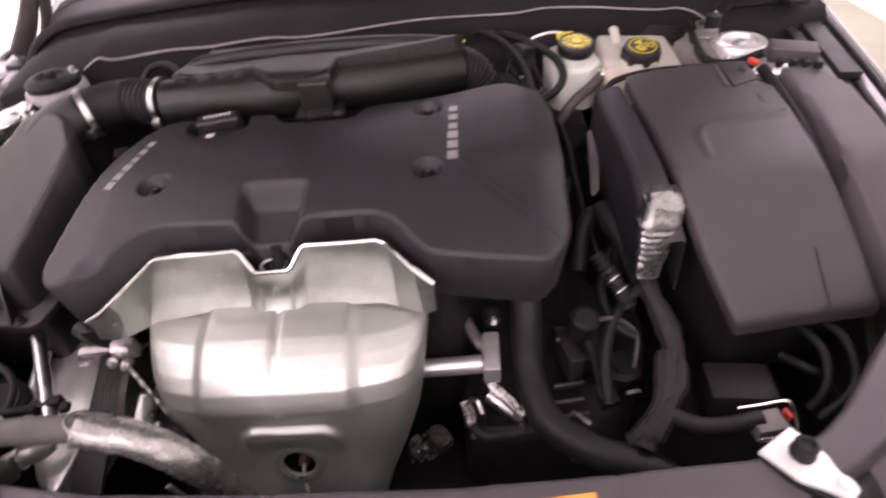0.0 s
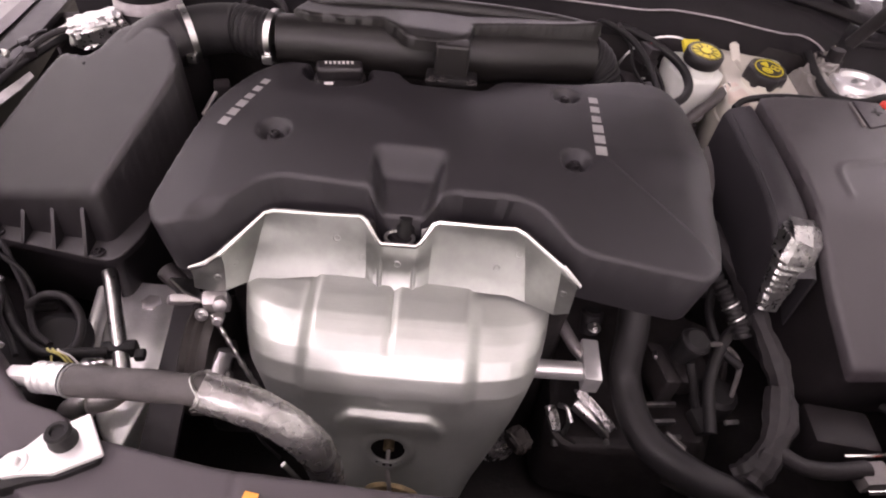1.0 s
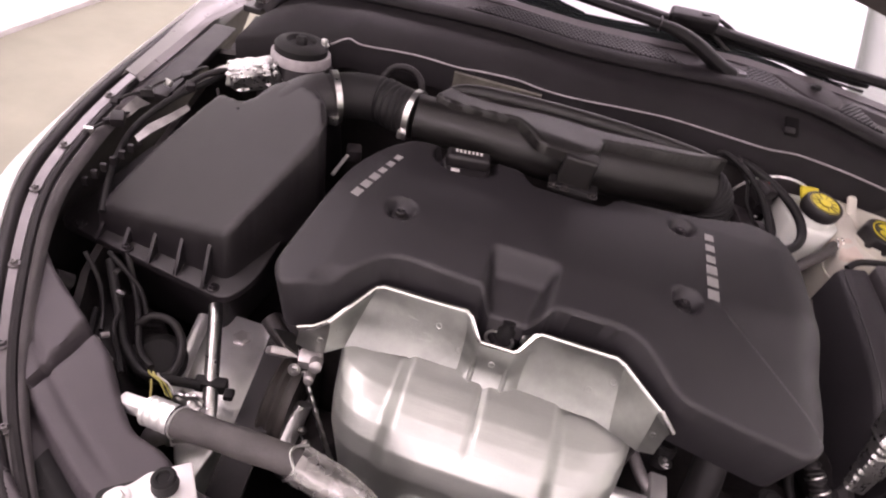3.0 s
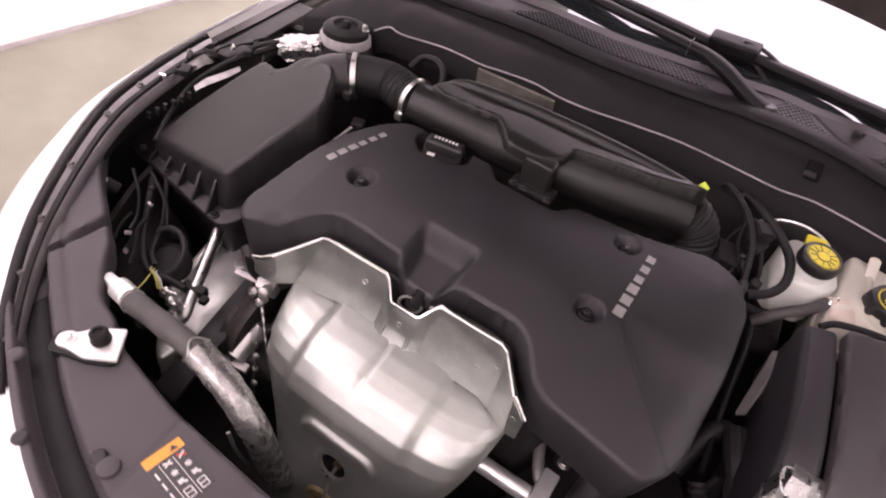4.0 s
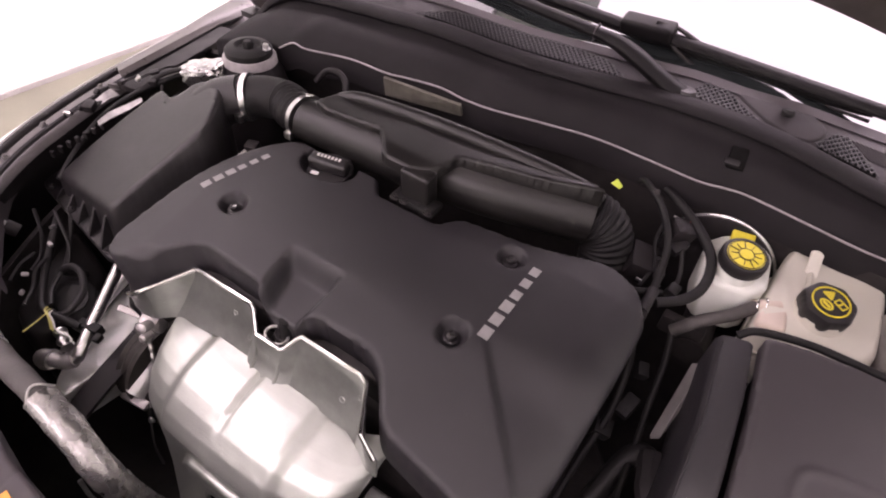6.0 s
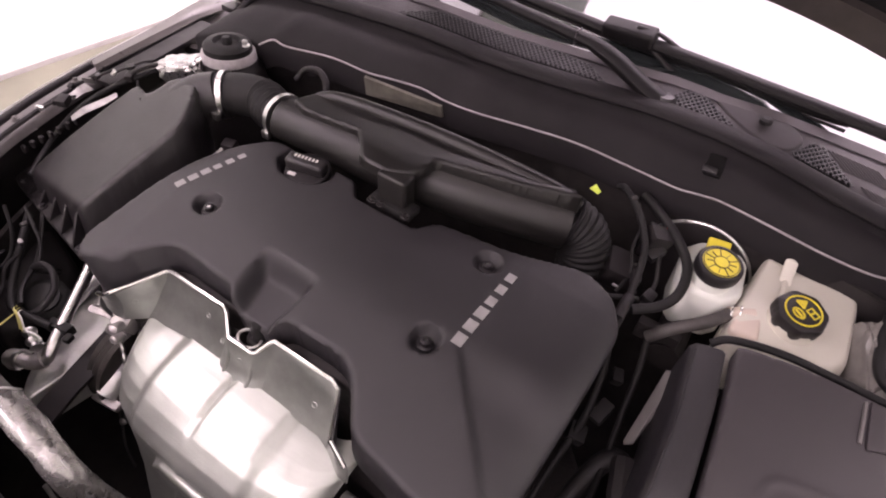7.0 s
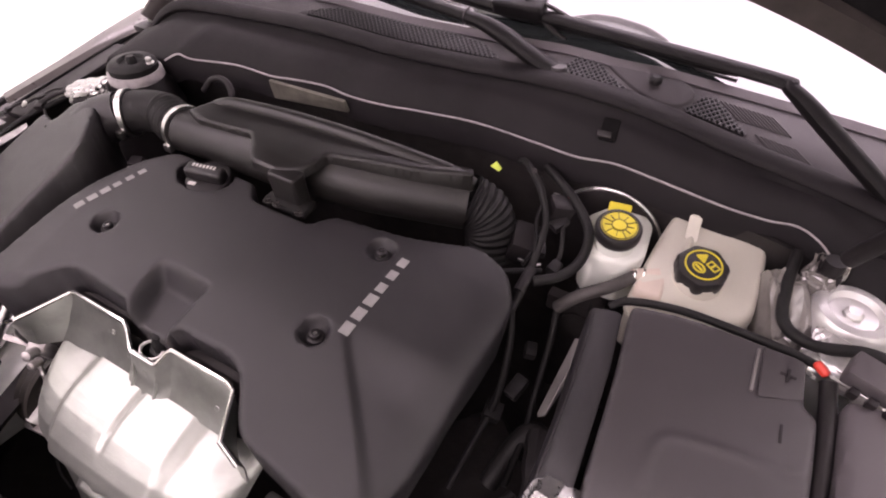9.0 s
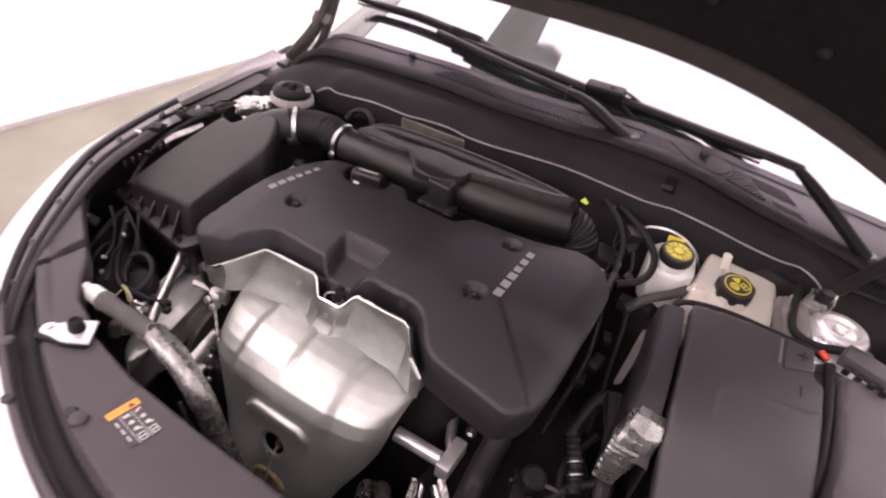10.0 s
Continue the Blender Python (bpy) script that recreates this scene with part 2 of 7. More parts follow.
def panel(outline, h, step=0.005, skirt=0.03, edge=0.006, flare=0.0):
    """A moulded lid: a surface h(x, y) over an outline, with a rolled edge and a skirt that hangs down."""
    a = np.array(outline)
    b = np.roll(a, -1, 0)
    xs = np.arange(a[:, 0].min() - step, a[:, 0].max() + 2 * step, step)
    ys = np.arange(a[:, 1].min() - step, a[:, 1].max() + 2 * step, step)
    X, Y = np.meshgrid(xs, ys, indexing="ij")
    p = np.stack([X.ravel(), Y.ravel()], 1)
    ab = b - a
    near, dist = np.zeros_like(p), np.full(len(p), 9.0)
    inside = np.zeros(len(p), bool)
    for s, e, v in zip(a, b, ab):
        t = np.clip(((p - s) @ v) / (v @ v + 1e-12), 0, 1)
        q = s + t[:, None] * v
        d = np.linalg.norm(p - q, axis=1)
        better = d < dist
        near[better], dist[better] = q[better], d[better]
        cross = (s[1] > p[:, 1]) != (e[1] > p[:, 1])
        with np.errstate(divide="ignore", invalid="ignore"):
            inside ^= cross & (p[:, 0] < (e[0] - s[0]) * (p[:, 1] - s[1]) / (e[1] - s[1]) + s[0])
    snap = ~inside | (dist < 0.4 * step)
    place = np.where(snap[:, None], near, p)
    d = np.where(snap, 0, dist)
    roll = np.where(d < edge, edge - np.sqrt(np.maximum(0, edge ** 2 - (edge - np.minimum(d, edge)) ** 2)), 0) if edge else 0 * d
    z = np.array([h(float(x), float(y)) for x, y in place]) - roll
    keep = inside & ~snap
    nx, ny = X.shape
    idx = np.arange(nx * ny).reshape(nx, ny)
    bm = bmesh.new()
    made = {}
    def vert(i):
        if i not in made:
            made[i] = bm.verts.new((place[i, 0], place[i, 1], z[i]))
        return made[i]
    for i in range(nx - 1):
        for j in range(ny - 1):
            q = (idx[i, j], idx[i + 1, j], idx[i + 1, j + 1], idx[i, j + 1])
            if keep[list(q)].any():
                bm.faces.new([vert(k) for k in q])
    bmesh.ops.remove_doubles(bm, verts=bm.verts, dist=step * 0.05)
    if skirt:
        rim = [e for e in bm.edges if e.is_boundary]
        drop = bmesh.ops.extrude_edge_only(bm, edges=rim)
        c = a.mean(0)
        for v in drop["geom"]:
            if isinstance(v, bmesh.types.BMVert):
                away = Vector((v.co.x - c[0], v.co.y - c[1], 0)).normalized()
                k = skirt(v.co.x, v.co.y) if callable(skirt) else skirt
                v.co += Vector((0, 0, -k)) + away * flare
    return bm


def smooth(a, b, x):
    t = min(1, max(0, (x - a) / (b - a)))
    return t * t * (3 - 2 * t)


def sheet(rows, thick=0.002):
    """A thin plate through rows of points, given real thickness."""
    bm = bmesh.new()
    loft(bm, rows, closed=False, caps=False)
    bmesh.ops.recalc_face_normals(bm, faces=bm.faces)
    bmesh.ops.solidify(bm, geom=bm.faces[:], thickness=thick)
    return bm


def along(pts, x):
    for a, b in zip(pts, pts[1:]):
        if x <= b[0]:
            t = max(0, (x - a[0]) / (b[0] - a[0]))
            return Vector(a).lerp(Vector(b), t)
    return Vector(pts[-1])


def bolt(name, at, parent, r=0.007, mat=None, axis=(0, 0, 1), label="", h=0.006):
    m = Matrix.Translation(at) @ Vector((0, 0, 1)).rotation_difference(Vector(axis)).to_matrix().to_4x4()
    bm = lathed([(r * 1.6, 0), (r * 1.6, 0.0015), (r * 1.5, 0.002)], m, 20)
    lathe(bm, [(r, 0.002), (r, h - 0.001), (r * 0.85, h), (r * 0.4, h), (r * 0.4, h - 0.002)], m, 6)
    return part(name, bm, mat or STEEL, parent, label)


def bar(bm, a, b, width, h, thick=0.0006):
    """A flat printed bar from a to b on a surface of height h(x, y)."""
    a, b = Vector(a), Vector(b)
    d = (b - a).normalized()
    s = Vector((-d.y, d.x)) * width / 2
    cs = [a - s, b - s, b + s, a + s]
    lo = [bm.verts.new((c.x, c.y, h(c.x, c.y) + 0.0002)) for c in cs]
    hi = [bm.verts.new((c.x, c.y, h(c.x, c.y) + 0.0002 + thick)) for c in cs]
    bm.faces.new(hi)
    for k in range(4):
        bm.faces.new((lo[k], lo[(k + 1) % 4], hi[(k + 1) % 4], hi[k]))
    return bm


# ---- the hall ----
def hall():
    x0, x1, y0, y1, h = -2.44, 2.6, -4.5, 6.5, 3.1
    def slab(name, size, at, mat, label, category):
        bm = blocked(size, Matrix.Translation(at), 0)
        solo(name, bm, mat, label, category, "structure")
    w, d = x1 - x0, y1 - y0
    cx, cy = (x0 + x1) / 2, (y0 + y1) / 2
    slab("floor", (w + 0.4, d + 0.4, 0.2), (cx, cy, -0.1), CONCRETE, "beige sealed concrete floor", "floor")
    slab("wall_west", (0.15, d + 0.3, h), (x0 - 0.075, cy, h / 2), WALLWHITE, "plain white painted wall", "wall")
    slab("wall_east", (0.15, d + 0.3, h), (x1 + 0.075, cy, h / 2), WALLWHITE, "plain white painted wall", "wall")
    slab("wall_north", (w, 0.15, h), (cx, y1 + 0.075, h / 2), WALLWHITE, "plain white painted wall", "wall")
    slab("wall_south", (w, 0.15, h), (cx, y0 - 0.075, h / 2), WALLWHITE, "plain white painted wall", "wall")
    slab("ceiling", (w + 0.4, d + 0.4, 0.15), (cx, cy, h + 0.075), WALLWHITE, "white ceiling of the photo hall", "ceiling")
    # grey strip drawn for the thin shadow where wall meets floor
    slab("baseboard", (0.010, d, 0.022), (x0 + 0.005, cy, 0.011), PRIMER, "thin grey strip for the shadow line below the white wall", "baseboard")
    # a luminous ceiling: large lit diffusers in thin frames, brighter over the car's cabin
    def light(mat, px, py, label):
        t = thing("ceiling_light", label, "ceiling light", (px, py, h), "ceiling lights")
        part("diffuser", blocked((0.90, 2.10, 0.03), Matrix.Translation((px, py, h - 0.03)), 0.004), mat, t)
        bm = bmesh.new()
        for sx in (-1, 1):
            block(bm, (0.03, 2.16, 0.05), Matrix.Translation((px + sx * 0.465, py, h - 0.026)), 0.004)
            block(bm, (0.90, 0.03, 0.05), Matrix.Translation((px, py + sx * 1.065, h - 0.026)), 0.004)
        part("frame", bm, PRIMER, t)
        return t
    light(WESTFRONT, x0 + 0.9, y0 + 1.1, "large very bright ceiling diffuser in a grey frame")
    light(FRONTLAMP, x0 + 4.2, y0 + 1.1, "large bright ceiling diffuser in a grey frame")
    light(LAMP, x0 + 0.9, y0 + 3.3, "large bright ceiling diffuser in a grey frame")
    light(MIDLAMP, x0 + 4.2, y0 + 3.3, "large softly lit ceiling diffuser in a grey frame")
    light(WESTFRONT, x0 + 2.55, y0 + 1.1, "large very bright ceiling diffuser in a grey frame")
    light(DIMLAMP, x0 + 2.55, y0 + 3.3, "large dimly lit ceiling diffuser in a grey frame")
    for a, b in ((x0 + 0.1, -1.08), (-0.72, x1 - 0.1)):
        # the narrow soft field is added to grey the lower windscreen's reflection
        for y0, y1, mat, label in ((1.27, 4.30, BRIGHTLAMP, "wide bright luminous ceiling field over the cabin"), (0.66, 1.23, SOFTFILL, "narrow soft ceiling field added to grey the lower windscreen")):
            t = thing("ceiling_light", label, "ceiling light", ((a + b) / 2, (y0 + y1) / 2, h), "ceiling lights")
            part("diffuser", blocked((b - a, y1 - y0, 0.03), Matrix.Translation(((a + b) / 2, (y0 + y1) / 2, h - 0.03)), 0.004), mat, t)
            part("frame", blocked((b - a + 0.04, y1 - y0 + 0.04, 0.012), Matrix.Translation(((a + b) / 2, (y0 + y1) / 2, h - 0.006)), 0.002), PRIMER, t)


hall()


# ---- engine cover ----
def cover_plane(x, y):
    return 0.886 + 0.065 * y - 0.112 * (math.sqrt(y * y + 0.0009) - y)


def cover_height(x, y):
    z = cover_plane(x, y)
    for cx, cy, deep in ((-0.182, 0.001, 0.015), (0.182, -0.002, 0.015), (0.182, 0.136, 0.013)):
        r = math.hypot(x - cx, y - cy)
        z -= deep * (1 - smooth(0.012, 0.0205, r))
    r = math.hypot((x + 0.130) / 1.35, y - 0.138)
    z -= 0.02 * (1 - smooth(0.030, 0.036, r))
    # the well over the shield's notch
    f = min(1.0, max(0.0, (-0.010 - y) / 0.062))
    side = smooth(-0.064 + 0.004 * f, -0.050 + 0.014 * f, x) * (1 - smooth(0.016 - 0.014 * f, 0.030 - 0.004 * f, x))
    z -= side * (0.028 * smooth(-0.006, -0.030, y) + 0.003 * f)
    # the right flank falls away from a crease
    s = (x - 0.222) * 0.74 + y * 0.67
    z -= (0.08 * max(0.0, s) + 0.006 * smooth(0.0, 0.009, s)) * smooth(0.035, -0.035, y)
    # the right edge rolls down
    d = max(0.0, x - 0.312)
    z -= (7.5 + 2.0 * smooth(0.05, -0.08, y)) * d * d
    # scooped front left corner and soft crown
    z -= 0.010 * (1 - smooth(0.012, 0.036, math.hypot(x + 0.215, (y + 0.128) * 1.3)))
    z -= 0.10 * max(0.0, -0.235 - x) + 0.06 * max(0, y - 0.15)
    return z


def engine_cover():
    outline = rounded([(-0.244, 0.112), (-0.208, 0.156), (-0.05, 0.156), (-0.03, 0.128), (0.07, 0.128), (0.09, 0.158), (0.2, 0.172), (0.290, 0.203),
                       (0.340, 0.183), (0.363, 0.150), (0.363, 0.07), (0.360, -0.01), (0.356, -0.085), (0.342, -0.125), (0.320, -0.153), (0.178, -0.132), (0.128, -0.068), (0.032, -0.070),
                       (0.020, -0.082), (-0.052, -0.082), (-0.060, -0.072), (-0.173, -0.067), (-0.230, -0.128), (-0.276, -0.144), (-0.294, -0.118), (-0.268, 0.06)],
                      [0.02, 0.02, 0.01, 0.01, 0.01, 0.02, 0.03, 0.02, 0.012, 0.014, 0.05, 0.05, 0.03, 0.02, 0.02, 0.02, 0.03, 0.008, 0.005, 0.005, 0.008, 0.025, 0.03, 0.015, 0.02, 0.05])
    t = thing("engine_cover", "dark grey textured plastic engine cover with silver lettering bars", "engine cover", (0.02, 0, 0.80))
    part("shell", panel(outline, cover_height, 0.0033, lambda x, y: 0.068 + 0.02 * smooth(-0.05, 0.1, y), 0.0045, -0.010), COVER, t, angle=42)
    for x, y in ((-0.182, 0.001), (0.182, -0.002), (0.182, 0.136)):
        z = cover_height(x, y)
        b = part("bolt", lathed([(0.0105, -0.001), (0.0105, 0.003), (0.009, 0.004), (0.0065, 0.004), (0.0065, 0.009), (0.005, 0.010), (0.003, 0.010), (0.003, 0.006)],
                                Matrix.Translation((x, y, z)), 18), PLASTIC, t, "recessed black fixing bolt")
        part("bolt_head", lathed([(0.0028, 0.005), (0.0028, 0.0085)], Matrix.Translation((x, y, z)), 8), STEEL, b)
    # lettering as plain bars, the first three bolder
    for a, b in (((0.2145, 0.006), (0.2195, 0.142)), ((-0.2445, -0.004), (-0.2145, 0.106))):
        d = (Vector(b) - Vector(a)) / 6
        for k in range(6):
            s = Vector(a) + d * (k + 0.12)
            e = Vector(a) + d * (k + (0.84 if k < 3 else 0.80))
            w = (0.0140 if k < 3 else 0.0120) * (1 if a[0] > 0 else 0.78)
            bm = bar(bmesh.new(), s, e - (e - s) * (0.0 if k < 3 else 0.12), w, cover_plane)
            part("lettering_bar", bm, LETTER, t, "silver grey printed bar")


engine_cover()


def well_latch():
    t = thing("cover_latch", "black plastic latch post in the engine cover's front well", "latch", (-0.016, -0.07, 0.80))
    part("post", lathed([(0.011, 0), (0.011, 0.028), (0.008, 0.032), (0.008, 0.040), (0.005, 0.041)], pose(-0.014, -0.078, 0.790), 20), RUBBER, t)
    part("ring", lathed([(0.016, 0), (0.018, 0.004), (0.016, 0.008), (0.0115, 0.008), (0.0115, 0.0)], pose(-0.014, -0.078, 0.797), 24), PLASTIC, t)
    part("tongue", blocked((0.042, 0.012, 0.007), pose(-0.016, -0.066, 0.826, 30), 0.002), PLASTIC, t)
    part("clip", blocked((0.010, 0.004, 0.016), pose(0.010, -0.080, 0.812, -20), 0.001), STEEL, t)
    part("cup_rim", tubed([(-0.020 + 0.0165 * math.cos(a), -0.0905 + 0.0115 * math.sin(a), 0.8075 + 0.0015 * math.sin(a)) for a in np.linspace(0, 6.283, 29)], 0.0022, seg=6, n=2), STEEL, t, "bright cup rim round the post")


well_latch()


def oil_cap():
    c, z = (-0.128, 0.139), 0.878
    t = thing("oil_filler_cap", "black ribbed oil filler cap with white printed marks", "oil cap", (*c, z))
    m = pose(*c, z, 9, 0, 12)
    part("base", lathed([(0.034, 0), (0.034, 0.010), (0.032, 0.012), (0.02, 0.012)], m, 32, lambda a: 1 + 0.02 * math.cos(12 * a)), PLASTIC, t)
    part("grip", blocked((0.062, 0.022, 0.020), m @ pose(0, 0, 0.020), 0.006, 3), PLASTIC, t)
    bm = bmesh.new()
    for k in range(7):
        block(bm, (0.0030, 0.0055, 0.0008), m @ pose(-0.018 + 0.0058 * k, 0.003, 0.0304), 0)
    part("print_bar", bm, PRINT, t, "white printed bars")
    part("print_mark", blocked((0.012, 0.006, 0.0008), m @ pose(-0.016, -0.018, 0.0124), 0), PRINT, t)


oil_cap()


# ---- heat shield ----
def dome_point(u, s):
    """u from 0 (its right flank in the car) to 1 across, s from 0 (top) to 1 (foot)."""
    prof = [(-0.112, 0.752, -0.206, 0.172), (-0.132, 0.748, -0.205, 0.172), (-0.152, 0.742, -0.204, 0.172), (-0.172, 0.733, -0.200, 0.170), (-0.188, 0.722, -0.197, 0.168), (-0.203, 0.708, -0.194, 0.165),
            (-0.215, 0.688, -0.190, 0.161), (-0.219, 0.656, -0.182, 0.156), (-0.224, 0.620, -0.172, 0.148), (-0.234, 0.578, -0.155, 0.132), (-0.252, 0.530, -0.130, 0.108), (-0.275, 0.475, -0.108, 0.086), (-0.300, 0.420, -0.096, 0.074)]
    f = s * (len(prof) - 1)
    i = min(int(f), len(prof) - 2)
    t = f - i
    a, b = prof[i], prof[i + 1]
    y, z, l, r = (a[k] + (b[k] - a[k]) * t for k in range(4))
    w = 2 * u - 1
    x = l + (r - l) * (0.5 + 0.5 * math.copysign(1 - (1 - abs(w)) ** 1.25, w) if abs(w) < 1 else 0.5 + 0.5 * w)
    back = 0.052 * abs(w) ** 7
    k = smooth(0.25, 0.55, s)
    ny, nz = -0.4 - 0.55 * k, 0.92 - 0.62 * k
    lift = 0.010 * (smooth(-0.126, -0.106, x) - smooth(0.066, 0.088, x)) * (1 - smooth(0.46, 0.60, s))
    lift += -0.004 * (1 - smooth(0.0, 0.006, abs(x + 0.02))) * (1 - smooth(0.2, 0.4, s))
    bow = 0.010 * (1 - w * w) * (1 if s > 0.2 else s * 5)
    # arched ledge over the opening, and a small dimple above it
    zt = 0.658 - 0.02 * (x + 0.02) - 0.016 * max(0.0, (abs(x + 0.013) - 0.042) / 0.020) ** 2
    ledge = 0.0105 * (1 - smooth(zt - 0.005, zt + 0.004, z)) * smooth(0.598, 0.648, z) * (1 - smooth(0.060, 0.070, abs(x + 0.013)))
    ledge += 0.0035 * math.exp(-((x + 0.018) ** 2 + (z - 0.680) ** 2) / 0.00004)
    lift += ledge + 0.0003 * noise.noise((x * 60, y * 60, z * 60)) + 0.0005 * noise.noise((x * 16 + 3, y * 16, z * 22))
    hole = math.hypot(x + 0.012, z - 0.592)
    lift += 0.004 * math.exp(-((hole - 0.026) / 0.005) ** 2)
    return Vector((x, y + back + ny * lift - bow, z + nz * lift))


def heat_shield():
    t = thing("exhaust_heat_shield", "stamped bright aluminium exhaust heat shield with embossed rib", "heat shield", (-0.02, -0.2, 0.42))
    nu, ns = 120, 150
    bm = bmesh.new()
    rows = [[bm.verts.new(dome_point(k / nu, i / ns)) for k in range(nu + 1)] for i in range(ns + 1)]
    for i in range(ns):
        for k in range(nu):
            q = (rows[i][k], rows[i][k + 1], rows[i + 1][k + 1], rows[i + 1][k])
            c = sum((v.co for v in q), Vector()) / 4
            if math.hypot(c.x + 0.012, c.z - 0.592) > 0.0215 or c.y > -0.18:
                bm.faces.new(q)
    for v in [v for v in bm.verts if not v.link_faces]:
        bm.verts.remove(v)
    part("lower_dome", bm, SHIELD, t, angle=60)
    # upper plate with a kinked upper edge
    top = [(-0.246, -0.149, 0.786), (-0.226, -0.149, 0.797), (-0.212, -0.146, 0.808), (-0.178, -0.083, 0.820), (-0.168, -0.081, 0.824), (-0.12, -0.082, 0.826), (-0.066, -0.083, 0.829),
           (-0.059, -0.086, 0.825), (-0.045, -0.099, 0.809), (-0.040, -0.102, 0.806), (0.000, -0.102, 0.807), (0.005, -0.099, 0.810), (0.018, -0.087, 0.828), (0.024, -0.084, 0.832),
           (0.08, -0.084, 0.832), (0.114, -0.084, 0.833), (0.126, -0.088, 0.829), (0.162, -0.142, 0.834), (0.184, -0.147, 0.812)]
    low = [(-0.250, -0.150, 0.752), (-0.232, -0.150, 0.748), (-0.216, -0.146, 0.748), (-0.198, -0.122, 0.742), (-0.170, -0.120, 0.748), (-0.12, -0.120, 0.756), (-0.066, -0.121, 0.754),
           (-0.056, -0.122, 0.752), (-0.049, -0.132, 0.748), (-0.044, -0.135, 0.746), (0.004, -0.135, 0.746), (0.009, -0.132, 0.748), (0.018, -0.121, 0.752), (0.034, -0.120, 0.756),
           (0.08, -0.120, 0.757), (0.116, -0.121, 0.756), (0.136, -0.128, 0.754), (0.168, -0.146, 0.757), (0.184, -0.149, 0.766)]
    rows = []
    for k in range(9):
        f = k / 8
        rows.append([Vector(a).lerp(Vector(b), f) + Vector((0, 0.0045 * math.sin(math.pi * f) + 0.003 * f, 0)) + Vector((0, 0.004, 0)) * noise.noise((a[0] * 22, f * 2.4, 2)) for a, b in zip(top, low)])
    part("upper_plate", sheet(rows, 0.0018), PLATE, t, "dull aluminised upper plate, toned darker for its dim reflection", angle=16)
    for x in (-0.040, 0.000):
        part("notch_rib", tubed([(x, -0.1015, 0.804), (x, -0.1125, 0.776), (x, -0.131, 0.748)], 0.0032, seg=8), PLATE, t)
    # small dimples and rivets seated on the plate
    for col, row in ((2, 4), (5, 3), (6, 5), (9, 3), (14, 5), (15, 3), (17, 4), (1, 5)):
        p, right, down = rows[row][col], rows[row][col + 1] - rows[row][col], rows[row + 1][col] - rows[row][col]
        n = right.cross(down).normalized()
        n = -n if n.y > 0 else n
        p = p.lerp(rows[row][col + 1], 0.5 if row % 2 else 0.3)
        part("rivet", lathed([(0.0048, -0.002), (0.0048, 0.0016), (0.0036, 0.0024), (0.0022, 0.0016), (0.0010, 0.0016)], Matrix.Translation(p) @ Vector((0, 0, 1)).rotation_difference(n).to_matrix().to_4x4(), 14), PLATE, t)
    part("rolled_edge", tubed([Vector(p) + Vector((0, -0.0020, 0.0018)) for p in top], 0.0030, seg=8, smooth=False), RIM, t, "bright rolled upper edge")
    # sensor tip in the opening
    s = part("oxygen_sensor", tubed([(-0.012, -0.18, 0.574), (-0.012, -0.212, 0.577), (-0.012, -0.233, 0.575)], 0.007, seg=16), RUST, t, "rusty sensor tip in the round opening")
    part("opening_rim", tubed([(-0.012 + 0.0236 * math.cos(a), -0.2400 + 0.22 * 0.0236 * math.sin(a), 0.592 + 0.0236 * math.sin(a)) for a in np.linspace(0, 6.283, 33)], 0.0026, seg=6, smooth=False), SHIELD, t)
    part("sensor_wire", tubed([(-0.012, -0.232, 0.575), (-0.011, -0.252, 0.556), (-0.006, -0.270, 0.525), (-0.016, -0.295, 0.465)], 0.0028, seg=8), CAST, t)
    part("rust_flange", lathed([(0.030, -0.004), (0.031, 0.001), (0.026, 0.005), (0.014, 0.005), (0.012, 0.002), (0.006, 0.002)], pose(-0.006, -0.264, 0.522, 70) @ Matrix.Diagonal((1.15, 0.62, 1, 1)), 28, lambda a: 1 + 0.05 * math.cos(3 * a)), RUST, t, "rusty tan flange under the sensor")
    part("inner_wall", blocked((0.06, 0.01, 0.06), pose(-0.012, -0.180, 0.580), 0.002), GRIME, t)


heat_shield()


# ---- intake duct ----
def ring_band(c, axis, r, width, mat, parent, name="clamp"):
    m = Matrix.Translation(c) @ Vector((0, 0, 1)).rotation_difference(Vector(axis)).to_matrix().to_4x4()
    w = width / 2
    ob = part(name, lathed([(r, -w), (r + 0.0016, -w), (r + 0.0016, w), (r, w)], m, 40), STEEL, parent, "bright steel hose clamp")
    return ob, m


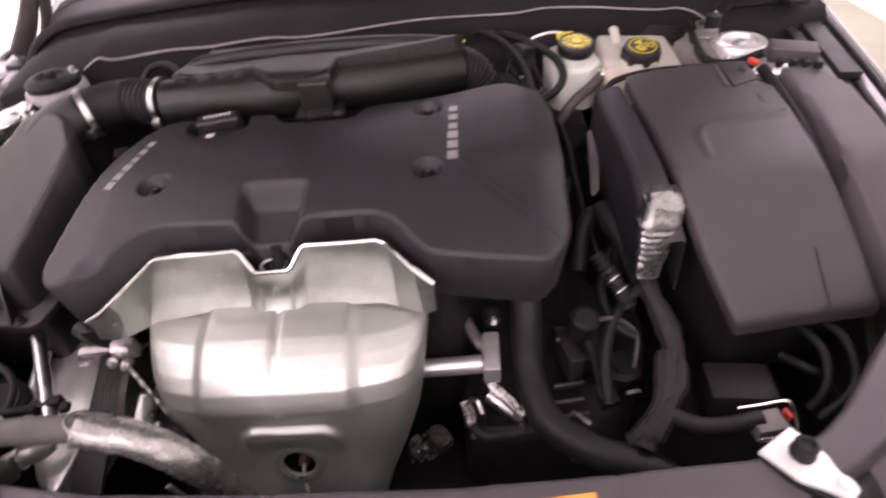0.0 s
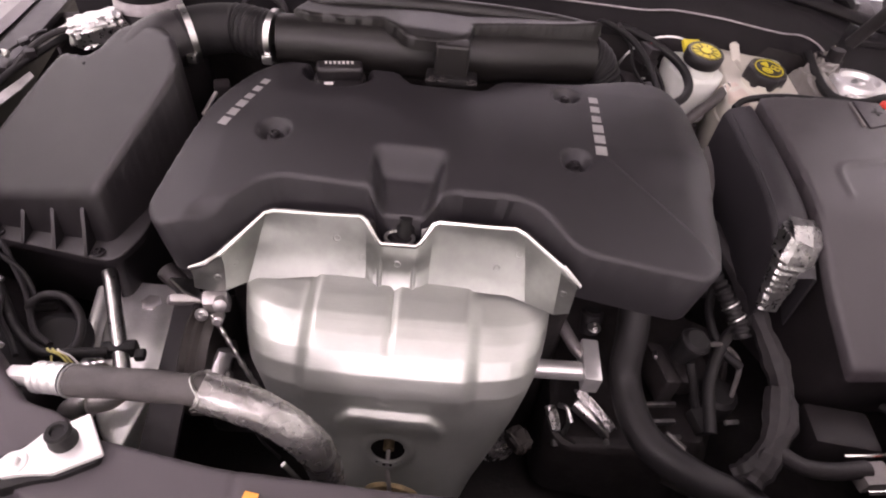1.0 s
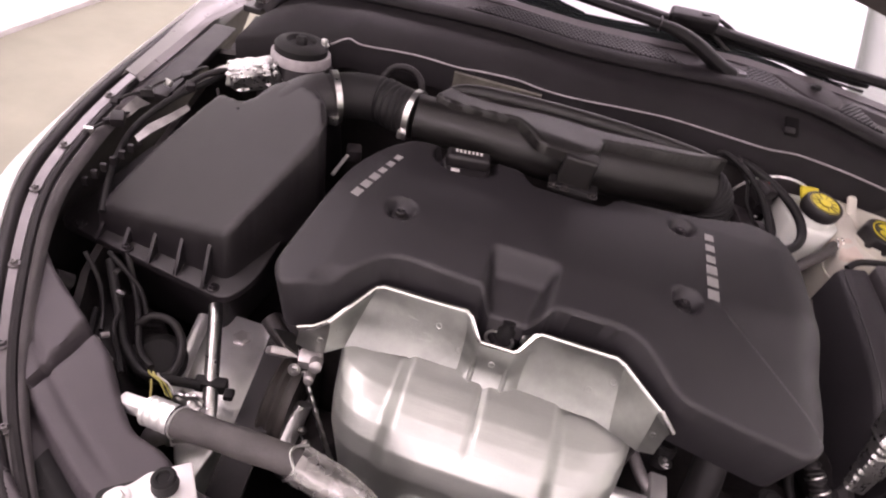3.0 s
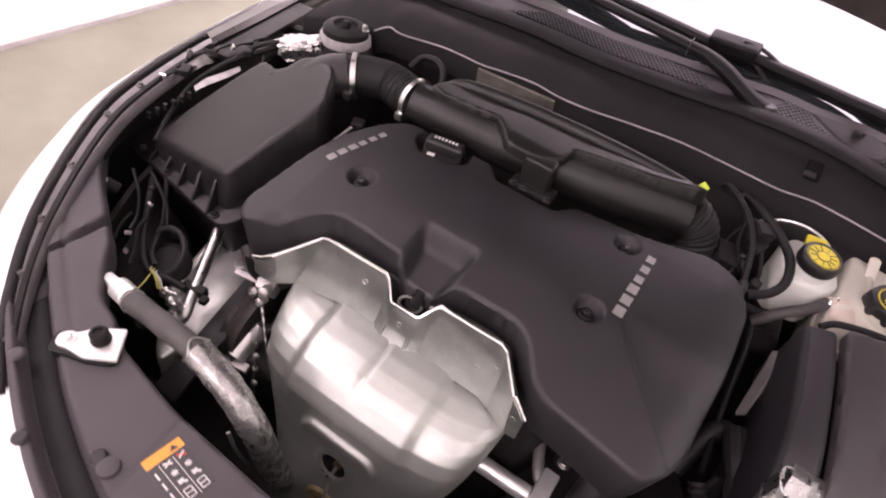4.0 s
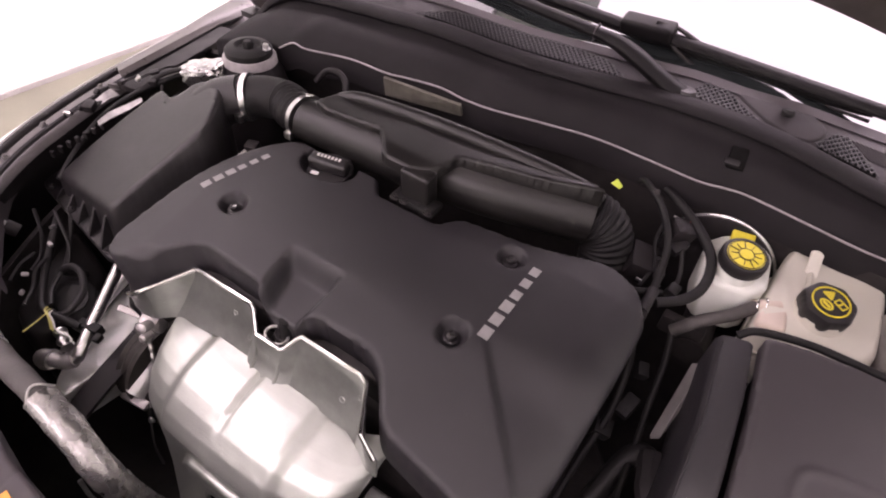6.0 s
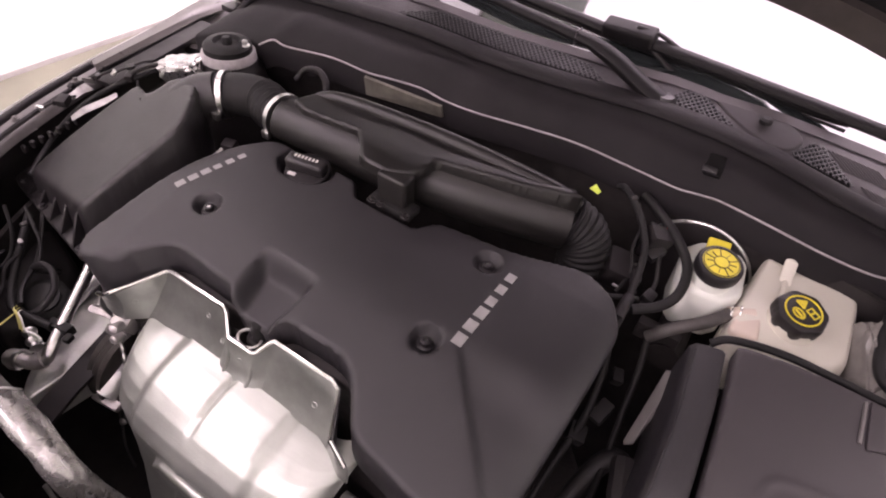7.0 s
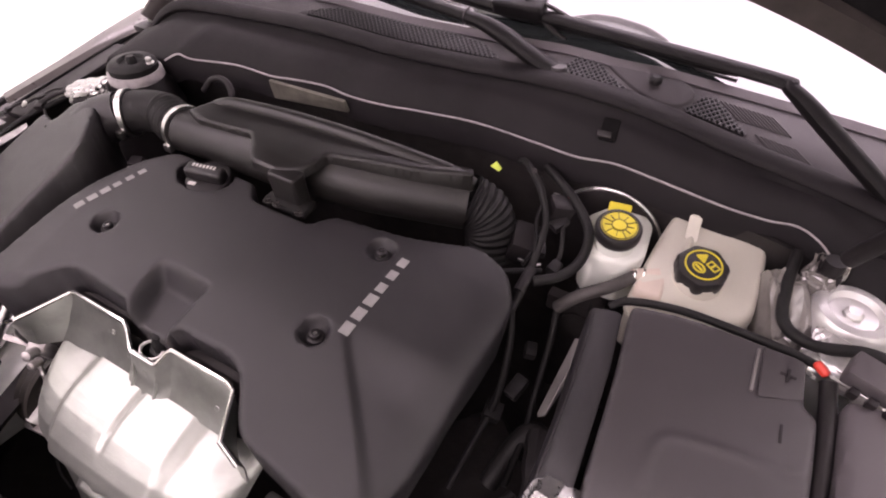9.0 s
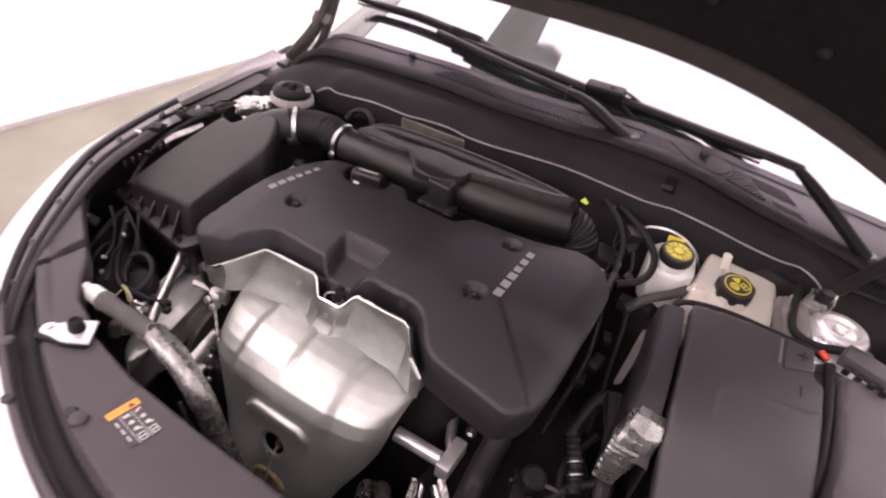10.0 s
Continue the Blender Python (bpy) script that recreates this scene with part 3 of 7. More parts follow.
def intake_duct():
    t = thing("intake_duct", "moulded black plastic air intake duct with bellows and steel clamps", "air duct", (0, 0.2, 0.88))
    # body of the duct
    c = [(-0.222, 0.190, 0.911), (-0.16, 0.197, 0.910), (-0.08, 0.210, 0.905), (0.0, 0.222, 0.902), (0.09, 0.240, 0.898), (0.17, 0.267, 0.893), (0.225, 0.290, 0.886)]
    part("pipe", tubed(c, lambda s: 0.033 + 0.009 * smooth(0.05, 0.5, s), seg=32, n=10, wide=1.08), DUCT, t)
    # flat deck over the duct with a wide tongue and a rolled ridge behind it
    out = rounded([(-0.200, 0.190), (-0.172, 0.181), (-0.122, 0.187), (-0.078, 0.193), (-0.060, 0.176), (-0.038, 0.146), (0.011, 0.146), (0.040, 0.162), (0.047, 0.186), (0.048, 0.206), (0.108, 0.221), (0.168, 0.239), (0.246, 0.272),
                   (0.214, 0.276), (0.127, 0.264), (0.035, 0.258), (-0.06, 0.250), (-0.185, 0.234)], [0.006, 0.006, 0.02, 0.006, 0.01, 0.014, 0.014, 0.010, 0.006, 0.008, 0.02, 0.02, 0.008, 0.01, 0.02, 0.02, 0.02, 0.012])
    def h(x, y):
        return 0.9530 - 0.018 * max(0, x) - 0.004 * smooth(0.175, 0.145, y) - 0.0008 * math.sin(40 * x)
    part("top_deck", panel(out, h, 0.0033, lambda x, y: 0.014 + 0.012 * smooth(0.05, 0.2, x), 0.0030, 0.0), DUCT, t, angle=40)
    part("ridge", tubed([(-0.186, 0.226, 0.946), (-0.150, 0.238, 0.9515), (-0.06, 0.249, 0.9525), (0.035, 0.257, 0.951), (0.127, 0.263, 0.947), (0.205, 0.272, 0.938), (0.240, 0.280, 0.926)], lambda s: 0.007 + 0.006 * math.sin(math.pi * s) ** 0.5, seg=14), DUCT, t)
    part("foot", blocked((0.046, 0.026, 0.050), pose(0.022, 0.152, 0.922, 4), 0.005, 3), DUCT, t, "bracket foot bolted to the engine")
    part("foot_pad", blocked((0.070, 0.030, 0.012), pose(0.024, 0.146, 0.898), 0.004), RUBBER, t)
    for x in (-0.004, 0.012, 0.052):
        bolt("bolt", (x, 0.133, 0.899), t, 0.0045, GRIME)
    # bellows towards the throttle
    b = [(0.222, 0.288, 0.887), (0.246, 0.296, 0.872), (0.262, 0.296, 0.845), (0.268, 0.290, 0.800)]
    part("bellows", tubed(b, lambda s: 0.0375 + 0.0017 * math.cos(s * 2 * math.pi * 12), seg=32, n=34), RUBBER, t, "ribbed black rubber bellows")
    # bellows elbow towards the air box
    e = [(-0.360, 0.172, 0.905), (-0.325, 0.196, 0.910), (-0.285, 0.205, 0.912), (-0.250, 0.195, 0.912), (-0.222, 0.190, 0.912)]
    part("elbow_bellows", tubed(e, lambda s: 0.0335 + 0.0014 * math.cos(s * 2 * math.pi * 16) * smooth(0.45, 0.55, s) * (1 - smooth(0.82, 0.92, s)), seg=32, n=22), RUBBER, t, "ribbed black rubber elbow")
    k, m = ring_band((-0.2255, 0.1915, 0.912), (1, -0.16, 0), 0.0352, 0.0085, STEEL, t)
    part("screw", blocked((0.014, 0.009, 0.013), Matrix.Translation((-0.232, 0.158, 0.893)), 0.002), STEEL, k)
    k, m = ring_band((-0.345, 0.183, 0.907), (1, 0.62, 0.1), 0.0368, 0.0085, STEEL, t)
    part("screw", blocked((0.013, 0.009, 0.013), Matrix.Translation((-0.332, 0.147, 0.889)), 0.002), STEEL, k)


intake_duct()


# ---- air filter box ----
def air_box():
    t = thing("air_filter_box", "black plastic air filter box with ribbed front", "air box", (-0.48, 0.02, 0.70))
    h = lambda x, y: min(0.967 + 0.28 * x + 0.514 * y, 0.930 + 0.08 * (y - 0.1) + 0.10 * (x + 0.35))
    top = rounded([(-0.578, -0.057), (-0.376, -0.080), (-0.337, 0.012), (-0.310, 0.074), (-0.343, 0.130), (-0.374, 0.156), (-0.425, 0.146), (-0.448, 0.112), (-0.498, 0.128), (-0.530, 0.072), (-0.560, 0.007)],
                  [0.012, 0.012, 0.04, 0.03, 0.02, 0.01, 0.01, 0.02, 0.015, 0.03, 0.03])
    hb = lambda x, y: 0.746 + 0.24 * (y + 0.10) + 0.05 * (x + 0.36)
    part("lid", panel(top, h, 0.005, lambda x, y: max(0.03, h(x, y) - hb(x, y) + 0.002), 0.008, 0.005), PLASTIC, t, angle=50)
    low = rounded([(-0.635, -0.066), (-0.362, -0.112), (-0.340, -0.07), (-0.335, 0.12), (-0.60, 0.11)], [0.02, 0.02, 0.02, 0.02, 0.02])
    part("flange", prism(bmesh.new(), low, hb, lambda x, y: hb(x, y) - 0.010, 0.003), PLASTIC, t)
    body = rounded([(-0.595, -0.045), (-0.380, -0.085), (-0.360, 0.11), (-0.58, 0.10)], 0.02)
    part("tray", prism(bmesh.new(), body, lambda x, y: hb(x, y) - 0.010, 0.60, 0.003, 0.02), PLASTIC, t)
    for k in range(5):
        x = -0.566 + 0.042 * k
        y = -0.056 - 0.026 * k / 4
        bm = bmesh.new()
        pts = [(x, y - 0.024, hb(x, y - 0.024) + 0.001), (x, y + 0.010, hb(x, y) + 0.001), (x, y + 0.010, h(x, y) - 0.012), (x, y + 0.001, h(x, y) - 0.018)]
        loft(bm, [[Vector(p) + Vector((s, 0, 0)) for p in pts] for s in (-0.0022, 0.0022)])
        part("rib", bm, PLASTIC, t)
    for x, y in ((-0.600, -0.064), (-0.520, -0.080), (-0.385, -0.100)):
        bolt("screw", (x, y, hb(x, y) + 0.001), t, 0.005, PLASTIC)
    part("outlet", tubed([(-0.405, 0.130, 0.872), (-0.380, 0.155, 0.896), (-0.352, 0.178, 0.906)], lambda s: 0.041 - 0.004 * s, seg=24), PLASTIC, t)
    part("clip", blocked((0.005, 0.022, 0.016), pose(-0.452, 0.108, 0.884, 0, 0, -20), 0.002), RUBBER, t)
    part("clip", tubed([(-0.505, 0.132, 0.892), (-0.500, 0.126, 0.884), (-0.492, 0.116, 0.872)], 0.0022, seg=6), BLACK, t)


air_box()


# ---- suspension towers ----
def strut_tower(c, label, bright, capmat, k, nuts):
    t = thing("strut_tower", label, "strut tower", (c[0], c[1], 0.6))
    m = pose(*c) @ Matrix.Scale(k, 4)
    part("tower", lathed([(0.115, -0.30), (0.098, -0.12), (0.080, -0.058), (0.069, -0.040), (0.066, -0.030)], m, 40), BLACK, t)
    part("collar", lathed([(0.066, -0.036), (0.069, -0.033), (0.067, -0.016), (0.064, -0.012), (0.030, -0.012)], m, 40), bright, t, "pale painted collar")
    part("mount", lathed([(0.060, -0.014), (0.060, 0.002), (0.052, 0.010), (0.034, 0.013), (0.028, 0.004), (0.012, 0.004)], m, 40), RUBBER, t, "black rubber strut mount")
    part("stem", lathed([(0.013, 0.0), (0.013, 0.016), (0.009, 0.022)], m, 8), capmat, t)
    for a in nuts:
        bolt("nut", (c[0] + k * 0.050 * math.cos(radians(a)), c[1] + k * 0.050 * math.sin(radians(a)), c[2] + k * 0.008), t, 0.005, STEEL, h=0.010)
    return t


strut_tower((-0.442, 0.275, 0.928), "black suspension tower with pale collar and rubber mount", SEALEDGE, RUBBER, 0.70, (20,))
def bright_tower():
    t = thing("strut_tower", "bright sheet-metal suspension tower with stepped round cup", "strut tower", (0.725, 0.368, 0.6))
    m = pose(0.728, 0.366, 0.845)
    part("tower", lathed([(0.105, -0.22), (0.098, -0.06), (0.086, -0.030), (0.066, -0.022), (0.058, -0.016)], m, 44), BRIGHTSHEET, t)
    part("cup", lathed([(0.066, -0.024), (0.060, -0.014), (0.052, -0.006), (0.049, 0.004), (0.047, 0.014), (0.043, 0.019), (0.032, 0.020), (0.028, 0.012), (0.010, 0.010)], m, 44), BRIGHTSHEET, t, "bright stepped steel cup")
    part("stem", lathed([(0.012, 0.004), (0.012, 0.014), (0.008, 0.018)], m, 8), STEEL, t)
    for a in (30, 150, 270):
        bolt("nut", (0.725 + 0.074 * math.cos(radians(a)), 0.368 + 0.074 * math.sin(radians(a)), 0.820), t, 0.006, STEEL, h=0.010)


bright_tower()


def crinkled(name, at, size, label, m=None, seed=0, mat=None):
    bm = bmesh.new()
    bmesh.ops.create_icosphere(bm, subdivisions=4, radius=1)
    for v in bm.verts:
        p = v.co.copy()
        q = Vector([math.copysign(abs(k) ** 0.55, k) for k in p])
        n = noise.noise(p * 3.1 + Vector((seed, 0, 0))) * 0.20 + noise.noise(p * 8.0 + Vector((0, seed, 0))) * 0.10
        v.co = q * (1 + n)
    bmesh.ops.transform(bm, matrix=Matrix.Translation(at) @ (m or Matrix.Identity(4)) @ Matrix.Diagonal((*size, 1)), verts=bm.verts)
    return solo(name, bm, mat or FOIL, label, "heat wrap", angle=25)


crinkled("foil_wrapped_sensor", (-0.492, 0.212, 0.888), (0.040, 0.024, 0.020), "crinkled silver foil wrap round a sensor", pose(0, 0, 0, 0, -10, 25), 1)


def foil_block():
    t = thing("foil_heat_sleeve", "crinkled bright foil heat sleeve with corrugated neck", "heat sleeve", (0.49, 0, 0.70))
    def body(name, a, b, w0, w1, d0, d1, n, pleat, seed):
        rings = []
        for i in range(n + 1):
            s = i / n
            c = Vector(a).lerp(Vector(b), s)
            w, d = w0 + (w1 - w0) * s, d0 + (d1 - d0) * s
            q = 1 + pleat * (abs((s * 8) % 1 - 0.5) * 2 - 0.5)
            ring = []
            for k in range(16):
                ang = 2 * math.pi * k / 16
                u = math.copysign(abs(math.cos(ang)) ** 0.5, math.cos(ang)) * w / 2 * q
                v = math.copysign(abs(math.sin(ang)) ** 0.5, math.sin(ang)) * d / 2 * q
                p = c + Vector((u, v + 0.25 * u, -0.25 * u))
                ring.append(p + 0.0022 * noise.noise_vector(p * 55 + Vector((seed, 0, 0))))
            rings.append(ring)
        bm = bmesh.new()
        loft(bm, rings)
        part(name, bm, FOIL, t, angle=16)
    body("wrap", (0.489, -0.018, 0.815), (0.484, -0.030, 0.786), 0.056, 0.060, 0.046, 0.042, 8, 0.0, 1)
    body("neck", (0.482, -0.036, 0.790), (0.468, -0.062, 0.722), 0.058, 0.030, 0.030, 0.016, 48, 0.055, 5)
    part("flap", sheet([[(0.466, -0.040, 0.822), (0.490, -0.046, 0.815), (0.512, -0.034, 0.806)], [(0.470, -0.020, 0.828), (0.492, -0.022, 0.830), (0.515, -0.012, 0.816)], [(0.474, 0.002, 0.826), (0.494, 0.004, 0.822), (0.512, 0.006, 0.820)]], 0.0015), FOIL, t, "folded foil flap", angle=10)


foil_block()


# ---- brake fluid reservoir ----
def cap_mark(bm, m, pts, w):
    for a, b in zip(pts, pts[1:]):
        a, b = Vector(a), Vector(b)
        d = b - a
        block(bm, (d.length + w * 0.6, w, 0.0008), m @ Matrix.Translation((*((a + b) / 2), 0)) @ pose(0, 0, 0, 0, 0, math.degrees(math.atan2(d.y, d.x))), 0)
    return bm


def brake_reservoir():
    t = thing("brake_fluid_reservoir", "white plastic brake fluid reservoir with yellow and black cap", "reservoir", (0.432, 0.34, 0.78))
    out = rounded([(0.394, 0.314), (0.410, 0.296), (0.458, 0.301), (0.477, 0.325), (0.470, 0.395), (0.455, 0.412), (0.402, 0.404), (0.382, 0.372)], 0.008)
    part("body", prism(bmesh.new(), out, lambda x, y: 0.866 - 0.25 * max(0, 0.32 - y), 0.785, 0.006, 0.004), TANKWHITE, t, angle=50)
    part("neck", lathed([(0.027, 0), (0.027, 0.022)], pose(0.432, 0.331, 0.862), 32), TANKWHITE, t)
    m = pose(0.432, 0.331, 0.881, 9, 0, 10) @ Matrix.Diagonal((0.86, 0.86, 1.1, 1))
    cap = part("cap", lathed([(0.034, 0), (0.0355, 0.003), (0.0355, 0.015), (0.033, 0.018), (0.029, 0.0185), (0.029, 0.017), (0.012, 0.017)], m, 72, lambda a: 1 + 0.012 * math.cos(36 * a)), PLASTIC, t, "black cap with yellow printed disc")
    disc = part("disc", lathed([(0.0285, 0.016), (0.0285, 0.0182), (0.010, 0.0182), (0.010, 0.0196), (0.003, 0.0196)], m, 48), YELLOW, cap)
    bm = bmesh.new()
    for k in range(11):
        a = 2 * math.pi * k / 11 + 0.1 * math.sin(5 * k)
        cap_mark(bm, m @ pose(0, 0, 0.0187), [(0.0115 * math.cos(a), 0.0115 * math.sin(a)), ((0.022 + 0.004 * (k % 2)) * math.cos(a), (0.022 + 0.004 * (k % 2)) * math.sin(a))], 0.0009)
    for rr in (0.0115, 0.027):
        cap_mark(bm, m @ pose(0, 0, 0.0186), [(rr * math.cos(2 * math.pi * k / 36), rr * math.sin(2 * math.pi * k / 36)) for k in range(37)], 0.0010)
    part("print_bar", bm, PLASTIC, cap, "black printed bars on the disc")
    part("tab", blocked((0.036, 0.028, 0.007), m @ pose(-0.004, 0.043, 0.004, 18), 0.003), YELLOW, t, "yellow plastic tab")


brake_reservoir()


def coolant_tank():
    t = thing("coolant_tank", "milky plastic coolant expansion tank with black cap and yellow print", "coolant tank", (0.55, 0.38, 0.74))
    out = rounded([(0.474, 0.268), (0.478, 0.330), (0.484, 0.400), (0.492, 0.447), (0.550, 0.474), (0.612, 0.490), (0.626, 0.420), (0.628, 0.318), (0.600, 0.288), (0.53, 0.270)], 0.022)
    ht = lambda x, y: 0.850 + 0.15 * (y - 0.334) - 0.14 * (x - 0.545)
    part("body", prism(bmesh.new(), out, ht, 0.74, 0.016, 0.004), TANK, t, angle=60)
    seam = [(x * 1.0, y, ht(x, y) - 0.045) for x, y in out]
    part("seam", tubed([*seam, seam[0]], 0.0025, seg=6, smooth=False), TANK, t)
    part("step", prism(bmesh.new(), rounded([(0.476, 0.272), (0.482, 0.330), (0.511, 0.330), (0.516, 0.272)], 0.014), 0.852, 0.80, 0.008), PINK, t, "pink stained inlet shoulder")
    part("neck", lathed([(0.033, 0), (0.033, 0.016)], pose(0.546, 0.336, 0.844), 32), TANK, t)
    m = pose(0.546, 0.336, 0.858, 8, 7, -32) @ Matrix.Diagonal((0.82, 0.82, 1.05, 1))
    w = lambda a: 1 + 0.045 * max(-0.4, math.cos(7 * a))
    cap = part("cap", lathed([(0.0385, 0), (0.0395, 0.003), (0.0395, 0.017), (0.037, 0.021), (0.033, 0.0225), (0.012, 0.0225)], m, 84, w), PLASTIC, t, "black lobed pressure cap")
    bm = bmesh.new()
    mm = m @ pose(0, 0, 0.0230)
    cap_mark(bm, mm, [(0.0275 * math.cos(2 * math.pi * k / 40), 0.0275 * math.sin(2 * math.pi * k / 40)) for k in range(41)], 0.0026)
    tri = [(-0.018, 0.004), (-0.004, 0.004), (-0.011, 0.016), (-0.018, 0.004)]
    cap_mark(bm, mm, tri, 0.004)
    cap_mark(bm, mm, [(-0.011, 0.006), (-0.011, 0.011)], 0.004)
    cap_mark(bm, mm, [(0.002, 0.004), (0.019, 0.004), (0.019, 0.015), (0.002, 0.015), (0.002, 0.004)], 0.0022)
    cap_mark(bm, mm, [(0.010, 0.006), (0.010, 0.013)], 0.003)
    cap_mark(bm, mm, [(-0.010 + 0.010 * math.cos(a / 3) + 0.010, -0.010 + 0.007 * math.sin(a / 3)) for a in range(20)], 0.0028)
    cap_mark(bm, mm, [(-0.006, -0.010), (0.006, -0.010)], 0.004)
    part("print_mark", bm, YELLOW, cap, "yellow printed pictograms")
    lug = part("lug", blocked((0.017, 0.0045, 0.046), pose(0.520, 0.409, 0.871, -52, 0, 8), 0.002, 2), TANK, t, "translucent mounting lug")
    part("lug_ring", tubed([pose(0.517, 0.430, 0.889, 40, 0, 8) @ Vector((0.0085 * math.cos(a), 0.0085 * math.sin(a), 0)) for a in np.linspace(0, 6.283, 25)], 0.0038, seg=8, n=2), TANK, lug)
    part("lug_web", tubed([(0.521, 0.402, 0.860), (0.524, 0.378, 0.858), (0.526, 0.35, 0.853)], 0.006, seg=8), TANK, t)
    part("lug_web", tubed([(0.552, 0.452, 0.862), (0.556, 0.41, 0.856), (0.560, 0.36, 0.849)], 0.003, seg=8), TANK, t)
    part("nipple", tubed([(0.500, 0.322, 0.846), (0.484, 0.312, 0.846), (0.472, 0.302, 0.846)], 0.010, seg=16), PINK, t)
    part("spring_clip", tubed([(0.470 + 0.0016 * k, 0.302 + 0.0012 * k + 0.011 * math.cos(k), 0.846 + 0.011 * math.sin(k)) for k in range(12)], 0.0016, seg=6, n=3), RIM, t, "bright spring clip")


coolant_tank()
solo("overflow_hose", tubed([(0.474, 0.304, 0.846), (0.450, 0.272, 0.842), (0.419, 0.246, 0.832), (0.395, 0.240, 0.80)], 0.0088, seg=16), GREYHOSE, "dark grey rubber hose on the coolant tank", "hose")


def brake_booster():
    t = thing("brake_booster", "black domed brake booster with bright rim", "brake booster", (0.40, 0.45, 0.75))
    m = pose(0.405, 0.403, 0.802, 86)
    part("shell", lathed([(0.084, -0.03), (0.084, 0.0), (0.080, 0.001), (0.06, 0.002), (0.02, 0.002)], m, 48), BLACK, t)
    part("rim", lathed([(0.0830, -0.011), (0.0865, -0.0095), (0.0865, -0.0060), (0.0830, -0.004)], m, 56), STEEL, t, "bright rolled rim")
    part("master_cylinder", tubed([(0.425, 0.42, 0.77), (0.425, 0.25, 0.765)], 0.024, seg=20, smooth=False), GRIME, t)
    part("flange", blocked((0.06, 0.018, 0.03), pose(0.405, 0.262, 0.79), 0.004), GRIME, t)


brake_booster()


# ---- fuse box ----
EMBOSS = [(0.561, 0.034), (0.558, 0.060), (0.561, 0.078), (0.570, 0.088), (0.590, 0.093), (0.630, 0.099), (0.682, 0.104), (0.693, 0.112)]


def lid_height(x, y):
    return 0.842 + 0.19 * y - 0.435 * (math.sqrt(y * y + 0.0006) - y) - 0.05 * max(0, x - 0.66)


def fuse_box():
    t = thing("fuse_box", "matte dark grey fuse box with embossed lid and plus mark", "fuse box", (0.60, 0.0, 0.56))
    out = rounded([(0.486, 0.219), (0.555, 0.232), (0.630, 0.233), (0.676, 0.234), (0.682, 0.180), (0.697, 0.174), (0.703, 0.10), (0.705, 0.0), (0.752, -0.126), (0.566, -0.139), (0.526, -0.060), (0.510, 0.0), (0.498, 0.14)],
                  [0.012, 0.02, 0.01, 0.012, 0.006, 0.01, 0.03, 0.02, 0.006, 0.006, 0.03, 0.04, 0.05])
    def h(x, y):
        z = lid_height(x, y)
        p = Vector((x, y))
        near = 9.0
        for a, b in zip(EMBOSS, EMBOSS[1:]):
            a, b = Vector(a), Vector(b)
            k = max(0, min(1, (p - a).dot(b - a) / (b - a).length_squared))
            near = min(near, (p - a - k * (b - a)).length)
        z += 0.0024 * math.exp(-(near / 0.0036) ** 2)
        return z
    part("lid", panel(out, h, 0.0045, 0.016, 0.0035, 0.0), PANELDARK, t, angle=50)
    body = rounded([(0.495, 0.205), (0.665, 0.215), (0.690, 0.09), (0.695, 0.0), (0.735, -0.112), (0.583, -0.124), (0.545, -0.04), (0.528, 0.0), (0.510, 0.06)], 0.02)
    part("housing", prism(bmesh.new(), body, lambda x, y: lid_height(x, y) - 0.02, 0.56, 0.004, 0.02), BLACK, t)
    part("clip", blocked((0.0035, 0.054, 0.005), pose(0.6285, 0.198, lid_height(0.6285, 0.198) + 0.0005, 10.5, 0, 3), 0.0014), RIBGREY, t, "light metal edge of a clip slot")
    door = rounded([(0.632, 0.228), (0.674, 0.228), (0.679, 0.184), (0.637, 0.168)], 0.004)
    part("terminal_flap", prism(bmesh.new(), door, lambda x, y: lid_height(x, y) + 0.0028, lambda x, y: lid_height(x, y) - 0.002, 0.0008), PANELDARK, t, "flap with a plus mark")
    bm = bmesh.new()
    up = lambda x, y: lid_height(x, y) + 0.0032
    bar(bm, (0.652, 0.204), (0.668, 0.204), 0.003, up)
    bar(bm, (0.660, 0.196), (0.660, 0.212), 0.003, lambda x, y: up(x, y) + 0.0001)
    part("plus_mark", bm, BLACK, t)
    part("groove_line", bar(bmesh.new(), (0.673, -0.074), (0.685, -0.128), 0.0022, lambda x, y: lid_height(x, y) + 0.0006), BLACK, t, "thin dark groove")
    part("minus_mark", bar(bmesh.new(), (0.667, 0.130), (0.665, 0.150), 0.003, lid_height), BLACK, t)


fuse_box()


def battery_tray():
    t = thing("battery_side_wall", "smooth dark plastic side panel beside the fuse box", "battery tray", (0.46, 0.04, 0.6))
    rows = []
    for y in np.linspace(0.208, -0.055, 16):
        x1 = along([(-0.08, 0.520), (0.0, 0.5025), (0.14, 0.4905), (0.219, 0.4785)], y)[1]
        x0 = along([(-0.08, 0.470), (0.0, 0.460), (0.10, 0.456), (0.22, 0.442)], y)[1]
        z = lid_height(x1, y)
        rows.append([(x0 - 0.006, y, z - 0.14), (x0 - 0.002, y, z - 0.028), (x0 + 0.003, y, z - 0.018), (x0 + 0.016, y, z - 0.0125), (x1 - 0.006, y, z - 0.009), (x1, y, z - 0.012), (x1 + 0.001, y, z - 0.10)])
    part("panel", sheet(rows, 0.003), COVER, t, angle=50)
    part("edge_bead", tubed([(along([(-0.08, 0.470), (0.0, 0.460), (0.10, 0.456), (0.22, 0.442)], y)[1] + 0.004, y, lid_height(0.48, y) - 0.0175) for y in np.linspace(0.20, -0.05, 10)], 0.0016, seg=6), COVER, t)


